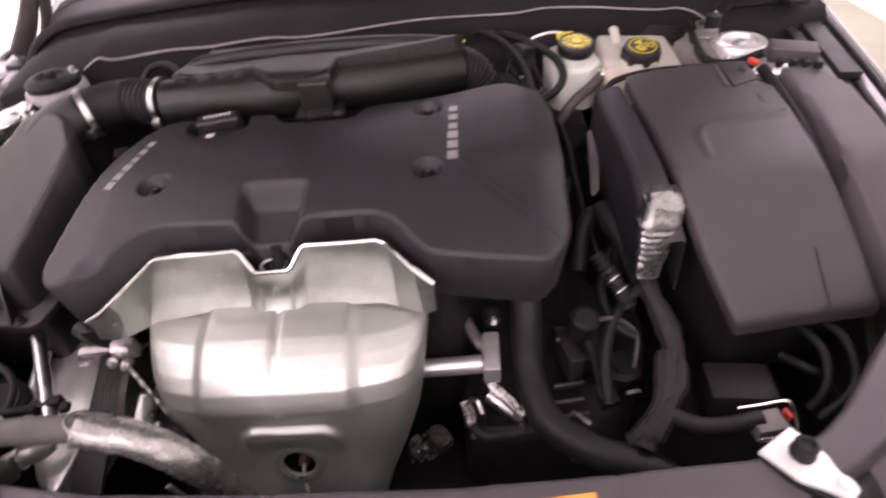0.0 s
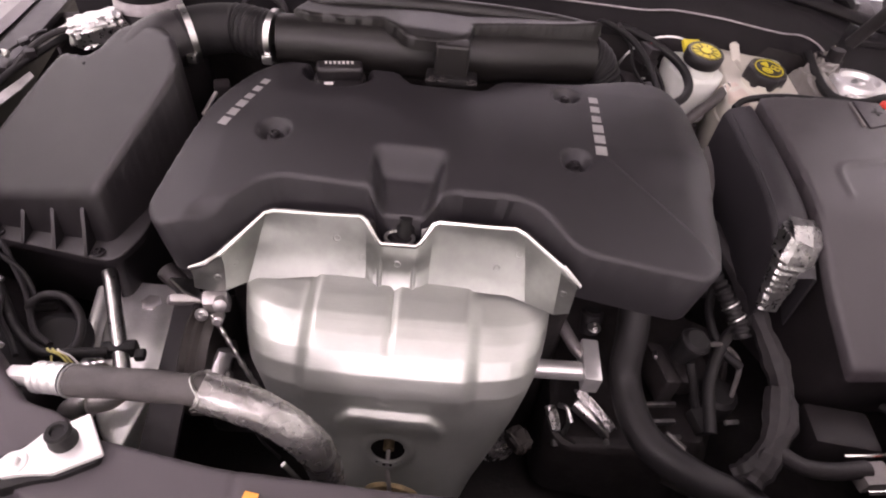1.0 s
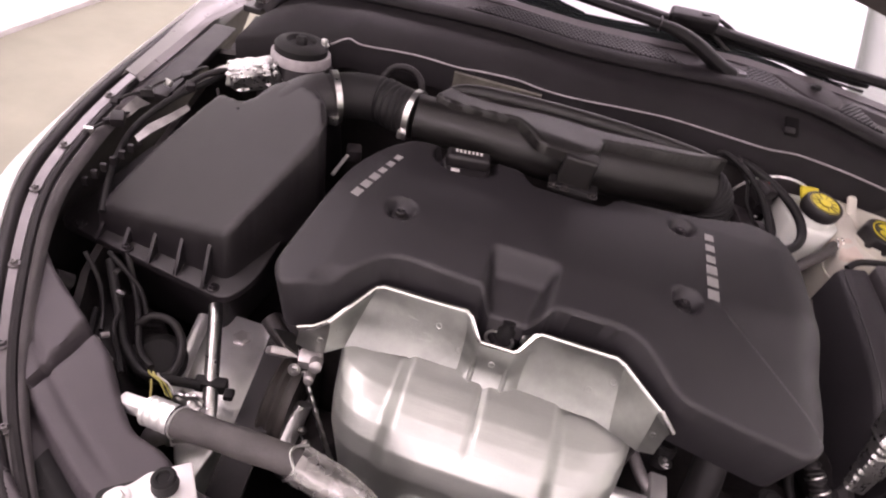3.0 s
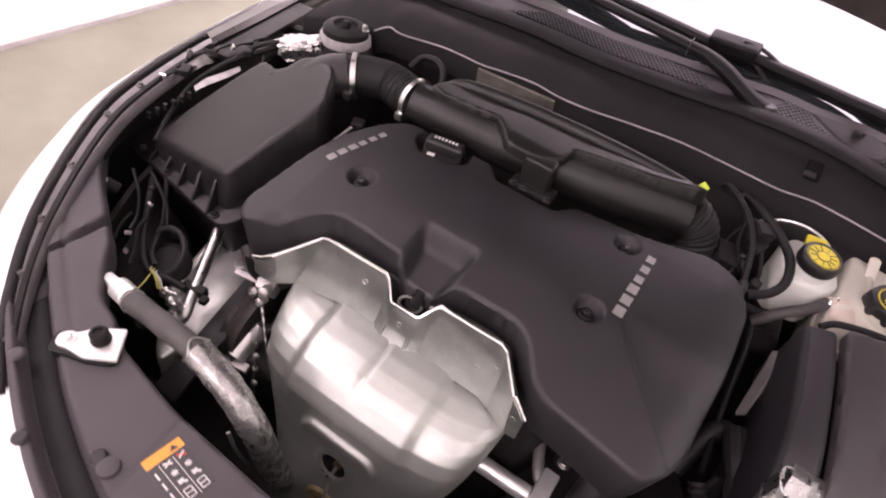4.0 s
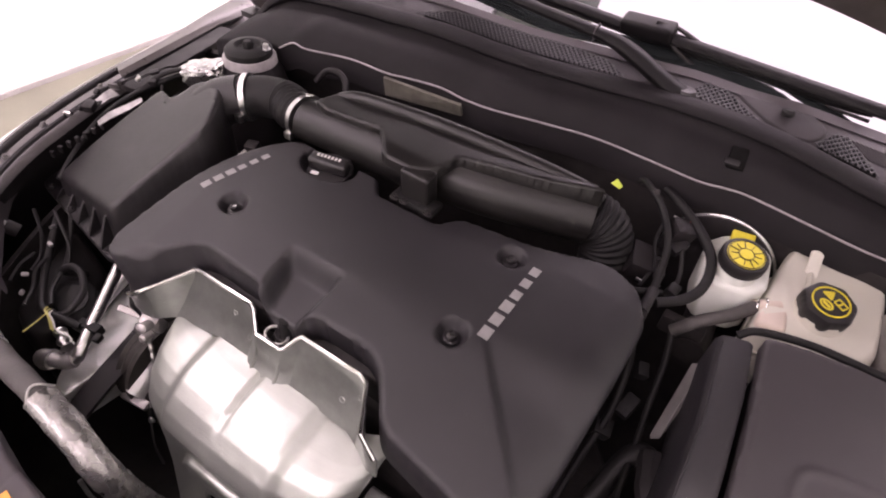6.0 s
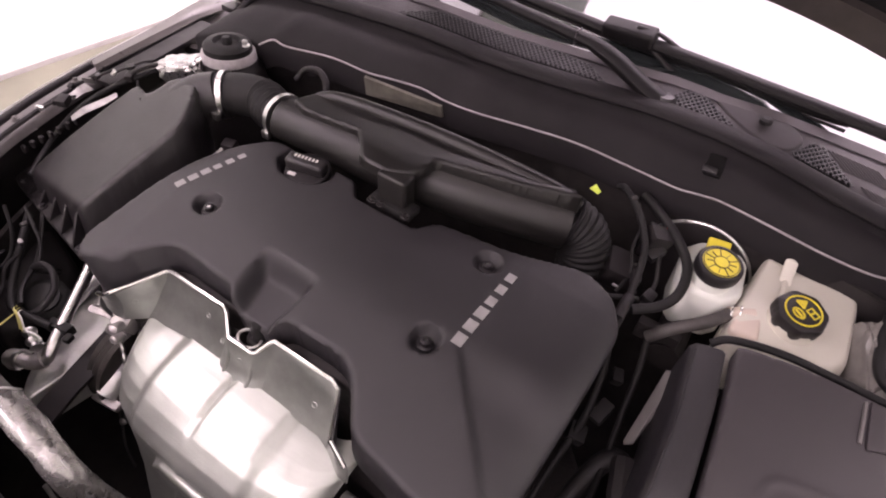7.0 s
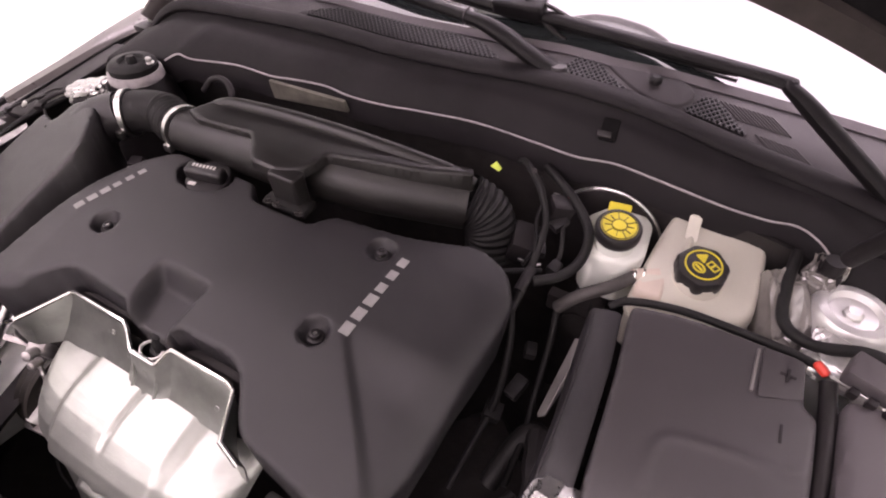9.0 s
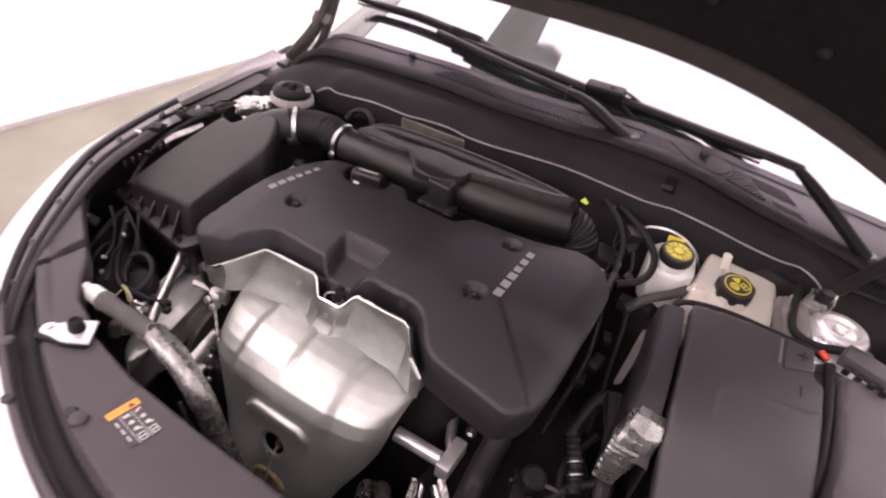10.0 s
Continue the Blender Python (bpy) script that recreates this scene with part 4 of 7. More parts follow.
battery_tray()
solo("battery_seal", tubed([(0.462, 0.224, 0.858), (0.482, 0.236, 0.868), (0.540, 0.249, 0.872), (0.610, 0.251, 0.872), (0.670, 0.249, 0.872), (0.700, 0.246, 0.868)], 0.0052, seg=12), RUBBER, "black rubber seal along the fuse box edge", "seal")


def side_cover():
    t = thing("fender_side_cover", "matte grey plastic side cover along the fender", "side cover", (0.76, 0.05, 0.6))
    h = lambda x, y: lid_height(0.66, y) + 0.004 - 0.10 * max(0, x - 0.74)
    out = rounded([(0.716, 0.205), (0.775, 0.215), (0.805, 0.16), (0.815, 0.04), (0.830, -0.080), (0.775, -0.110), (0.728, -0.01), (0.722, 0.10)], 0.012)
    part("panel", panel(out, h, 0.006, 0.05, 0.005), PANELGREY, t, angle=50)
    part("connector", blocked((0.070, 0.034, 0.024), pose(0.745, 0.232, 0.893, 8, 4, -14), 0.004), PANELGREY, t)
    bm = bmesh.new()
    for k in range(4):
        block(bm, (0.010, 0.009, 0.012), pose(0.720 + 0.017 * k, 0.212 - 0.005 * k, 0.886, 8, 4, -14), 0.002)
    part("connector_teeth", bm, BLACK, t)


side_cover()


def red_clip():
    t = thing("terminal_clip", "red plastic battery terminal clip with black cable", "terminal clip", (0.695, 0.235, 0.87))
    part("clip", blocked((0.018, 0.010, 0.010), pose(0.691, 0.233, 0.882, 0, 14, -35), 0.005, 3), RED, t)
    part("cable", tubed([(0.702, 0.224, 0.874), (0.708, 0.18, 0.862), (0.712, 0.12, 0.848), (0.714, 0.05, 0.825), (0.712, 0.0, 0.78)], 0.009, seg=12), BLACK, t, "thick black cable in the gap")


red_clip()


# ---- cowl, seal and windscreen ----
SEAL = [(-0.58, 0.300, 0.890), (-0.50, 0.320, 0.915), (-0.41, 0.318, 0.925), (-0.385, 0.330, 0.938), (-0.36, 0.338, 0.931), (-0.28, 0.363, 0.930), (-0.20, 0.364, 0.930), (-0.16, 0.372, 0.931), (-0.10, 0.384, 0.930),
        (-0.05, 0.382, 0.927), (0.01, 0.384, 0.928), (0.09, 0.398, 0.930), (0.174, 0.412, 0.930), (0.27, 0.410, 0.929), (0.335, 0.406, 0.929), (0.37, 0.412, 0.930), (0.40, 0.416, 0.930), (0.474, 0.412, 0.926),
        (0.545, 0.418, 0.915), (0.600, 0.432, 0.905), (0.640, 0.446, 0.900), (0.672, 0.440, 0.890), (0.70, 0.43, 0.870)]
LIP = [(-0.58, 0.430, 0.905), (-0.55, 0.446, 0.938), (-0.50, 0.460, 0.960), (-0.40, 0.468, 0.970), (-0.187, 0.472, 0.983), (-0.02, 0.474, 0.981), (0.124, 0.475, 0.988), (0.268, 0.476, 0.998), (0.394, 0.478, 0.993), (0.533, 0.482, 0.968), (0.66, 0.49, 0.945), (0.80, 0.49, 0.915)]


def tray_height(x, y):
    b = along(LIP, x)
    return b.z + 0.002 + 0.30 * (y - b.y)


def glass_edge(x):
    return 0.532 + 0.2 * max(0, x - 0.35)


def cowl():
    t = thing("windscreen_cowl", "black plastic cowl panel with rolled front edge below the windscreen", "cowl", (0, 0.45, 0.85))
    rows = []
    for x in np.linspace(-0.575, 0.74, 93):
        a, b = along(SEAL, x), along(LIP, x)
        wob = 0.004 * noise.noise((x * 7, 0.3, 0))
        rows.append([a + Vector((0, 0.006, -0.05)), a + Vector((0, 0.004, -0.004)), a + Vector((0, 0.010, 0.002)), a.lerp(b, 0.35) + Vector((0, 0, 0.004 + wob)), a.lerp(b, 0.6) + Vector((0, 0, 0.002 - wob)),
                     a.lerp(b, 0.80) + Vector((0, 0, -0.008)), b + Vector((0, -0.004, -0.006))])
    part("front_panel", sheet(rows, 0.003), COWLBLACK, t, angle=60)
    part("seal_edge", tubed(SEAL[2:], 0.0017, seg=8, n=6), SEALEDGE, t, "thin pale edge of the cowl seal")
    part("hood_seal", tubed(LIP, 0.0095, seg=16, n=8, wide=1.9), COWLBLACK, t, "rounded black rubber hood seal")
    # tray behind the lip, rising towards the glass
    rows = []
    for x in np.linspace(-0.58, 0.80, 74):
        b = along(LIP, x)
        e = glass_edge(x) + 0.006
        rows.append([b + Vector((0, 0.002, -0.002)), Vector((b.x, b.y + 0.012, tray_height(x, b.y + 0.012))), Vector((b.x, (b.y + e) / 2, tray_height(x, (b.y + e) / 2))), Vector((b.x, e, tray_height(x, e)))])
    part("tray", sheet(rows, 0.003), TRAYGREY, t, "grey plastic tray under the wipers", angle=60)
    # slot with a clip; a near-black block paints its shaded inside
    part("slot", blocked((0.024, 0.034, 0.006), pose(0.368, 0.443, 0.9635, 37, 0, 8), 0.003), FELTSHADE, t, "near-black block for the shade inside a moulded slot")
    part("slot_clip", blocked((0.020, 0.010, 0.005), pose(0.364, 0.434, 0.9600, 37, 0, 8), 0.002), PLASTIC, t)
    # screws in the tray
    for x, y in ((0.400, 0.519), (-0.29, 0.520)):
        part("screw", lathed([(0.009, 0), (0.009, 0.005), (0.006, 0.008), (0.002, 0.008)], pose(x, y, tray_height(x, y) + 0.006), 18), RUBBER, t)
    # mesh fields: crossing bars over a near-black sheet standing in for the openings' shade
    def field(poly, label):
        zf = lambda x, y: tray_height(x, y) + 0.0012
        back = part("mesh_backing", panel(poly, zf, 0.008, 0.002, 0), FELTSHADE, t, label)
        a = np.array(poly)
        def inside(x, y):
            c = False
            for s, e in zip(a, np.roll(a, -1, 0)):
                if (s[1] > y) != (e[1] > y) and x < (e[0] - s[0]) * (y - s[1]) / (e[1] - s[1]) + s[0]:
                    c = not c
            return c
        bm = bmesh.new()
        step = 0.0086
        x0, x1, y0, y1 = a[:, 0].min(), a[:, 0].max(), a[:, 1].min(), a[:, 1].max()
        for sgn in (1, -1):
            n = int((x1 - x0 + y1 - y0) / step) + 2
            for k in range(n):
                run = []
                for q in np.linspace(0, 1, 60):
                    y = y0 + (y1 - y0) * q
                    x = x0 - (y1 - y0) + k * step + (y - y0) * 0.9 if sgn > 0 else x0 + k * step - (y - y0) * 0.9
                    if inside(x, y):
                        run.append((x, y))
                if len(run) > 2:
                    bar(bm, run[0], run[-1], 0.0015, lambda x, y: zf(x, y) + 0.0008 + 0.0003 * sgn, 0.0014)
        part("mesh", bm, COVER, back, "open diamond mesh")
    field([(-0.235, 0.488), (-0.165, 0.520), (-0.04, 0.530), (0.07, 0.526), (0.130, 0.518), (0.172, 0.489)], "near-black sheet for the shade under an intake mesh")
    field([(0.258, 0.489), (0.292, 0.538), (0.318, 0.524), (0.345, 0.506), (0.378, 0.490)], "near-black sheet for the shade under a small intake mesh")
    field([(0.446, 0.496), (0.470, 0.536), (0.485, 0.540), (0.541, 0.500)], "near-black sheet for the shade under a small intake mesh")
    lens = rounded([(0.318, 0.533), (0.350, 0.512), (0.384, 0.495), (0.420, 0.490), (0.446, 0.500), (0.462, 0.530), (0.440, 0.545), (0.38, 0.545)], 0.012)
    part("bulge", prism(bmesh.new(), lens, lambda x, y: tray_height(x, y) + 0.0035, lambda x, y: tray_height(x, y) - 0.004, 0.006), TRAYGREY, t, "raised leaf-shaped tray panel")
    # fine ridges in the grey end of the tray
    for x0, y0, x1, y1, n in ((0.490, 0.541, 0.560, 0.552, 12), (0.548, 0.512, 0.600, 0.518, 9)):
        for k in range(n):
            x, y = x0 + (x1 - x0) * k / (n - 1), y0 + (y1 - y0) * k / (n - 1)
            part("ridge", tubed([(x, y, tray_height(x, y) + 0.0008), (x + 0.032, y - 0.019, tray_height(x + 0.032, y - 0.019) + 0.0008)], 0.0015, seg=5, smooth=False), TRAYGREY, t)


cowl()


def cowl_end():
    t = thing("cowl_end_cover", "black moulded end cover between cowl and fender", "end cover", (0.84, 0.50, 0.86))
    part("panel", sheet([[(x, 0.405 + 0.05 * (x - 0.72), 0.80), (x, 0.418 + 0.05 * (x - 0.72), 0.868), (x, 0.440, 0.886), (x, 0.50, 0.902 - 0.05 * (x - 0.72)), (x, 0.66, 0.912)] for x in np.linspace(0.715, 0.905, 9)], 0.004), COWLBLACK, t, angle=50)
    part("rib", tubed([(0.73, 0.452, 0.894), (0.80, 0.456, 0.892), (0.87, 0.462, 0.890)], 0.006, seg=10), COWLBLACK, t)
    part("screw", lathed([(0.009, 0), (0.009, 0.004), (0.004, 0.007)], pose(0.775, 0.49, 0.900), 16), RUBBER, t)


cowl_end()


def windscreen():
    t = thing("windscreen", "dark windscreen glass reflecting the lit ceiling", "windscreen", (0, 0.6, 0.97))
    rows = []
    for k in range(13):
        f = k / 12
        row = []
        for x in np.linspace(-0.60, 0.86, 41):
            e = glass_edge(x)
            z0 = tray_height(x, e) - 0.004
            row.append((x * (1 - 0.16 * f), e + 0.88 * f - 0.03 * x * x * f, z0 + 0.385 * f + 0.03 * f * (1 - x * x)))
        rows.append(row)
    part("pane", sheet(rows, 0.005), GLASS, t, angle=80)
    part("lower_frit", sheet([[(x, glass_edge(x) - 0.006, tray_height(x, glass_edge(x) - 0.006) + 0.003), (x, glass_edge(x) + 0.006, tray_height(x, glass_edge(x) + 0.006) + 0.007)] for x in np.linspace(-0.575, 0.84, 40)], 0.002), PANELGREY, t, "grey lower edge strip", angle=60)


windscreen()


def wiper(name_label, arm, blade, knob):
    t = thing("windscreen_wiper", name_label, "wiper", arm[0], "wipers")
    part("arm", tubed(arm, lambda s: 0.0125 - 0.004 * smooth(0.3, 0.7, s), seg=12, n=8, wide=1.3), WIPER, t)
    part("blade", tubed(blade, lambda s: 0.004 + 0.006 * math.sin(math.pi * min(1, max(0, s))) ** 0.4, seg=10, n=8, wide=1.2), WIPER, t)
    part("rubber_lip", tubed([(x, y + 0.004, z - 0.012) for x, y, z in blade], 0.0028, seg=6), BLACK, t)
    part("connector", blocked((0.085, 0.030, 0.026), pose(*knob), 0.007, 3), WIPER, t)
    part("pivot_cap", lathed([(0.016, -0.01), (0.016, 0.006), (0.012, 0.012), (0.003, 0.013)], pose(*arm[0]), 20), PLASTIC, t)
    return t


w = wiper("black wiper with a long arm lying across the cowl", [(0.262, 0.495, 1.000), (0.225, 0.496, 1.012), (0.175, 0.497, 1.034), (0.135, 0.498, 1.046), (0.10, 0.499, 1.050), (-0.05, 0.525, 1.052), (-0.25, 0.56, 1.06)],
          [(-0.02, 0.575, 1.046), (-0.15, 0.60, 1.055), (-0.35, 0.63, 1.06), (-0.55, 0.64, 1.05)], (-0.2, 0.605, 1.058, 20, 0, 172))
part("arm_joint", blocked((0.0016, 0.0235, 0.0225), pose(0.104, 0.499, 1.050), 0.001), PANELGREY, w, "thin grey joint in the arm")
wiper("black wiper with a thick blade resting on the glass", [(0.735, 0.505, 0.936), (0.695, 0.503, 0.964), (0.635, 0.512, 1.002), (0.590, 0.524, 1.028), (0.565, 0.532, 1.040), (0.545, 0.540, 1.044), (0.35, 0.562, 1.044), (0.17, 0.560, 1.052)],
      [(0.50, 0.572, 1.026), (0.35, 0.580, 1.030), (0.17, 0.575, 1.040), (0.0, 0.575, 1.050), (-0.2, 0.585, 1.055)], (0.165, 0.560, 1.056, 20, -4, -4))
solo("washer_hose", tubed([(0.20, 0.556, 1.048), (0.25, 0.560, 1.020), (0.32, 0.565, 1.008), (0.42, 0.568, 1.000), (0.50, 0.57, 0.99)], 0.004, seg=8), BLACK, "thin black washer hose under the wiper", "hose")
solo("washer_hose", tubed([(0.175, 0.556, 1.070), (0.21, 0.562, 1.066), (0.26, 0.570, 1.046)], 0.0035, seg=8), BLACK, "thin black washer hose at the wiper joint", "hose")


# ---- hood, hinge and stay ----
def hood():
    t = thing("car_hood", "raised white car hood with black lined underside", "hood", (0, 0.6, 1.15))
    tilt = radians(62)
    def at(x, f, lift=0.0):
        z0 = 1.177 - (0.36 if x > 0.1 else 0.10) * max(0, abs(x - 0.10) - 0.03) ** 2.2
        y0 = 0.552
        run = f * 1.05
        crown = 0.05 * math.sin(math.pi * min(1, f)) + lift
        return Vector((0.1 + (x - 0.1) * (1 - 0.10 * f * f), y0 - run * math.cos(tilt) + crown * math.sin(tilt), z0 + run * math.sin(tilt) + crown * math.cos(tilt)))
    xs = np.linspace(-0.74, 0.94, 57)
    part("outer_skin", sheet([[at(x, f, 0.035) for x in xs] for f in np.linspace(-0.01, 1.02, 15)], 0.003), PAINT, t, angle=60)
    part("inner_frame", sheet([[at(x, f, 0.004 * math.sin(f * 3)) for x in xs] for f in (0.0, 0.01, 0.02, 0.03, 0.036)], 0.02), HINGE, t, "dark edge of the inner frame", angle=60)
    part("liner", sheet([[at(0.1 + (x - 0.1) * 0.985, f, 0.006 + 0.004 * math.sin(14 * x) * math.sin(9 * f)) for x in xs] for f in np.linspace(0.037, 0.98, 26)], 0.012), FELTSHADE, t, "black felt liner", angle=60)
    for k in range(6):
        part("liner_clip", lathed([(0.012, 0), (0.012, 0.002), (0.004, 0.005)], Matrix.Translation(at(-0.5 + 0.2 * k, 0.12) + Vector((0, -0.012, -0.008))) @ pose(0, 0, 0, 118), 16), BLACK, t)


hood()


def hinge(s, label):
    x = s
    t = thing("hinge_assembly", label, "hood hinge", (x, 0.50, 0.88))
    k = 1 if s > 0 else -1
    part("base", blocked((0.035, 0.12, 0.012), pose(x, 0.47, 0.905), 0.003), PLASTIC, t)
    part("arm", tubed([(x, 0.44, 0.915), (x - 0.01 * k, 0.50, 0.965), (x - 0.015 * k, 0.55, 1.02), (x - 0.02 * k, 0.58, 1.10)], lambda s: 0.022 - 0.006 * s, seg=10, wide=0.45), HINGE, t)
    part("link", tubed([(x - 0.012 * k, 0.50, 0.905), (x - 0.02 * k, 0.545, 0.96), (x - 0.03 * k, 0.575, 1.05), (x - 0.03 * k, 0.585, 1.12)], 0.014, seg=10, wide=0.5), HINGE, t)
    part("cross_plate", blocked((0.055, 0.030, 0.014), pose(x - 0.015 * k, 0.545, 1.005, 50), 0.004), HINGE, t)
    part("hood_bracket", blocked((0.075, 0.060, 0.016), pose(x - 0.03 * k, 0.585, 1.105, 60), 0.004), HINGE, t)
    bolt("bolt", (x, 0.45, 0.912), t, 0.008)
    bolt("bolt", (x, 0.505, 0.912), t, 0.008)


hinge(-0.60, "dark hood hinge with two links")
hinge(0.84, "dark hood hinge with two links")


def stay():
    t = thing("hood_stay", "black gas stay holding up the hood", "gas stay", (0.70, 0.42, 0.87))
    a, b = Vector((0.690, 0.405, 0.885)), Vector((0.83, 0.22, 1.42))
    part("cylinder", tubed([a.lerp(b, 0.05), a.lerp(b, 0.62)], 0.011, seg=16, smooth=False), BLACK, t)
    part("rod", tubed([a.lerp(b, 0.60), b], 0.005, seg=12, smooth=False), STEEL, t)
    part("ball_joint", lathed([(0.013, -0.012), (0.013, 0.012)], Matrix.Translation(a), 16), BLACK, t)
    part("bracket", blocked((0.03, 0.04, 0.02), pose(0.69, 0.415, 0.870), 0.003), BLACK, t)


stay()


# ---- body sides ----
def fender(k, name, pts, label):
    """pts: inner edge and shoulder along the opening, back to front: (x inner, y, x outer, z)."""
    t = thing(name, label, "fender", (pts[0][2], 0, 0.5))
    rows, seal, flange, gut, bead, lip = [], [], [], [], [], []
    line_i = cat([(a, b, d) for a, b, c, d in pts], 6)
    line_o = cat([(c, b, d) for a, b, c, d in pts], 6)
    for i, (p, q) in enumerate(zip(line_i, line_o)):
        j = min(i + 1, len(line_i) - 1)
        d = (line_i[j] - line_i[max(j - 2, 0)]).normalized()
        n = Vector((d.y, -d.x, 0)).normalized()
        if n.x * k < 0:
            n = -n
        e = q.lerp(p, 0.08)
        n = n * (0.7 + 1.5 * smooth(0.10, -0.25, p.y))
        rows.append([e + Vector((0, 0, -0.04)), e + Vector((0, 0, -0.003)), q.lerp(e, 0.5), q + n * 0.004 + Vector((0, 0, -0.004)), q + n * 0.014 + Vector((0, 0, -0.012)), q + n * 0.024 + Vector((0, 0, -0.034)), q + n * 0.034 + Vector((0, 0, -0.080)),
                     q + n * 0.044 + Vector((0, 0, -0.16)), q + n * 0.050 + Vector((0, 0, -0.55))])
        seal.append(q.lerp(p, 0.24) + Vector((0, 0, -0.006)))
        bead.append(q.lerp(p, 0.80) + Vector((0, 0, -0.009)))
        lip.append([q.lerp(p, 0.88) + Vector((0, 0, -0.012)), q.lerp(p, 0.96) + Vector((0, 0, -0.008)), q.lerp(p, 1.10) + Vector((0, 0, -0.011)), q.lerp(p, 1.16) + Vector((0, 0, -0.022))])
        flange.append([q.lerp(p, 0.37) + Vector((0, 0, -0.012)), q.lerp(p, 0.44) + Vector((0, 0, -0.006)), q.lerp(p, 0.66) + Vector((0, 0, -0.008)), q.lerp(p, 0.73) + Vector((0, 0, -0.018))])
        gut.append([p + Vector((0, 0, -0.018)), p + n * 0.004 + Vector((0, 0, -0.05)), p + n * 0.03 + Vector((0, 0, -0.10)), p + n * 0.03 + Vector((0, 0, -0.45))])
    part("panel", sheet(rows, 0.0015), PAINT, t, "white painted fender sheet", angle=70)
    part("edge_seal", tubed(seal, 0.0075, seg=10, smooth=False), BLACK, t, "black rubber edge seal")
    part("flange", sheet(flange, 0.0015), FLANGE, t, "dark grey painted fender flange", angle=60)
    part("inner_lip", sheet(lip, 0.0015), FLANGE, t, "grey painted inner lip", angle=60)
    part("bead", tubed(bead, 0.005, seg=8, smooth=False), BLACK, t, "black sealing bead")
    part("inner_rail", sheet(gut, 0.002), BLACK, t, "black painted inner rail", angle=60)
    for i in range(3, len(line_i) - 4, 5):
        c = line_o[i].lerp(line_i[i], 0.56)
        bolt("flange_bolt", (c.x, c.y, c.z - 0.007), t, 0.004, FLANGE)
    return t


LEFT = [(-0.715, 0.62, -0.775, 0.870), (-0.690, 0.435, -0.747, 0.862), (-0.650, 0.142, -0.702, 0.850), (-0.616, -0.02, -0.668, 0.838), (-0.582, -0.119, -0.632, 0.825), (-0.505, -0.245, -0.550, 0.808), (-0.440, -0.330, -0.480, 0.794), (-0.360, -0.410, -0.392, 0.778), (-0.29, -0.462, -0.315, 0.762)]
RIGHT = [(0.895, 0.62, 0.965, 0.870), (0.868, 0.435, 0.935, 0.860), (0.842, 0.142, 0.890, 0.835), (0.815, -0.02, 0.865, 0.800), (0.785, -0.119, 0.835, 0.770), (0.735, -0.245, 0.785, 0.735), (0.69, -0.325, 0.735, 0.715)]
fender(-1, "car_fender", LEFT, "white painted front fender with black edge seal")
fender(1, "car_fender", RIGHT, "white painted front fender beside the fuse box")


def bumper():
    t = thing("car_bumper", "white painted bumper and nose below the grille trim", "bumper", (0, -0.55, 0.4))
    line = cat([(-0.485, -0.325, 0.790), (-0.420, -0.382, 0.778), (-0.350, -0.428, 0.766), (-0.270, -0.470, 0.758), (-0.15, -0.514, 0.752), (0.0, -0.546, 0.750), (0.20, -0.546, 0.746), (0.35, -0.515, 0.734), (0.50, -0.475, 0.724), (0.62, -0.405, 0.716), (0.71, -0.31, 0.710)], 6)
    c = Vector((0.1, 0.0, 0))
    rows = []
    for p in line:
        n = Vector((p.x - c.x, (p.y - c.y) * 1.4, 0)).normalized()
        rows.append([p + Vector((0, 0, -0.012)), p, p + n * 0.02 + Vector((0, 0, -0.004)), p + n * 0.06 + Vector((0, 0, -0.03)), p + n * 0.10 + Vector((0, 0, -0.10)), p + n * 0.12 + Vector((0, 0, -0.38))])
    part("skin", sheet(rows, 0.002), PAINT, t, angle=70)


bumper()


# ---- radiator cover ----
def sight_height(x, y):
    z = 0.774 + 0.012 * smooth(-0.30, -0.46, x) + 0.010 * smooth(-0.45, -0.62, x) - 0.03 * smooth(0.35, 0.65, x)
    z -= 0.25 * max(0.0, -0.50 - y)
    return z


def front_line(x):
    """The middle of the groove across the nose."""
    return -0.512 + 0.60 * (x - 0.10) ** 2


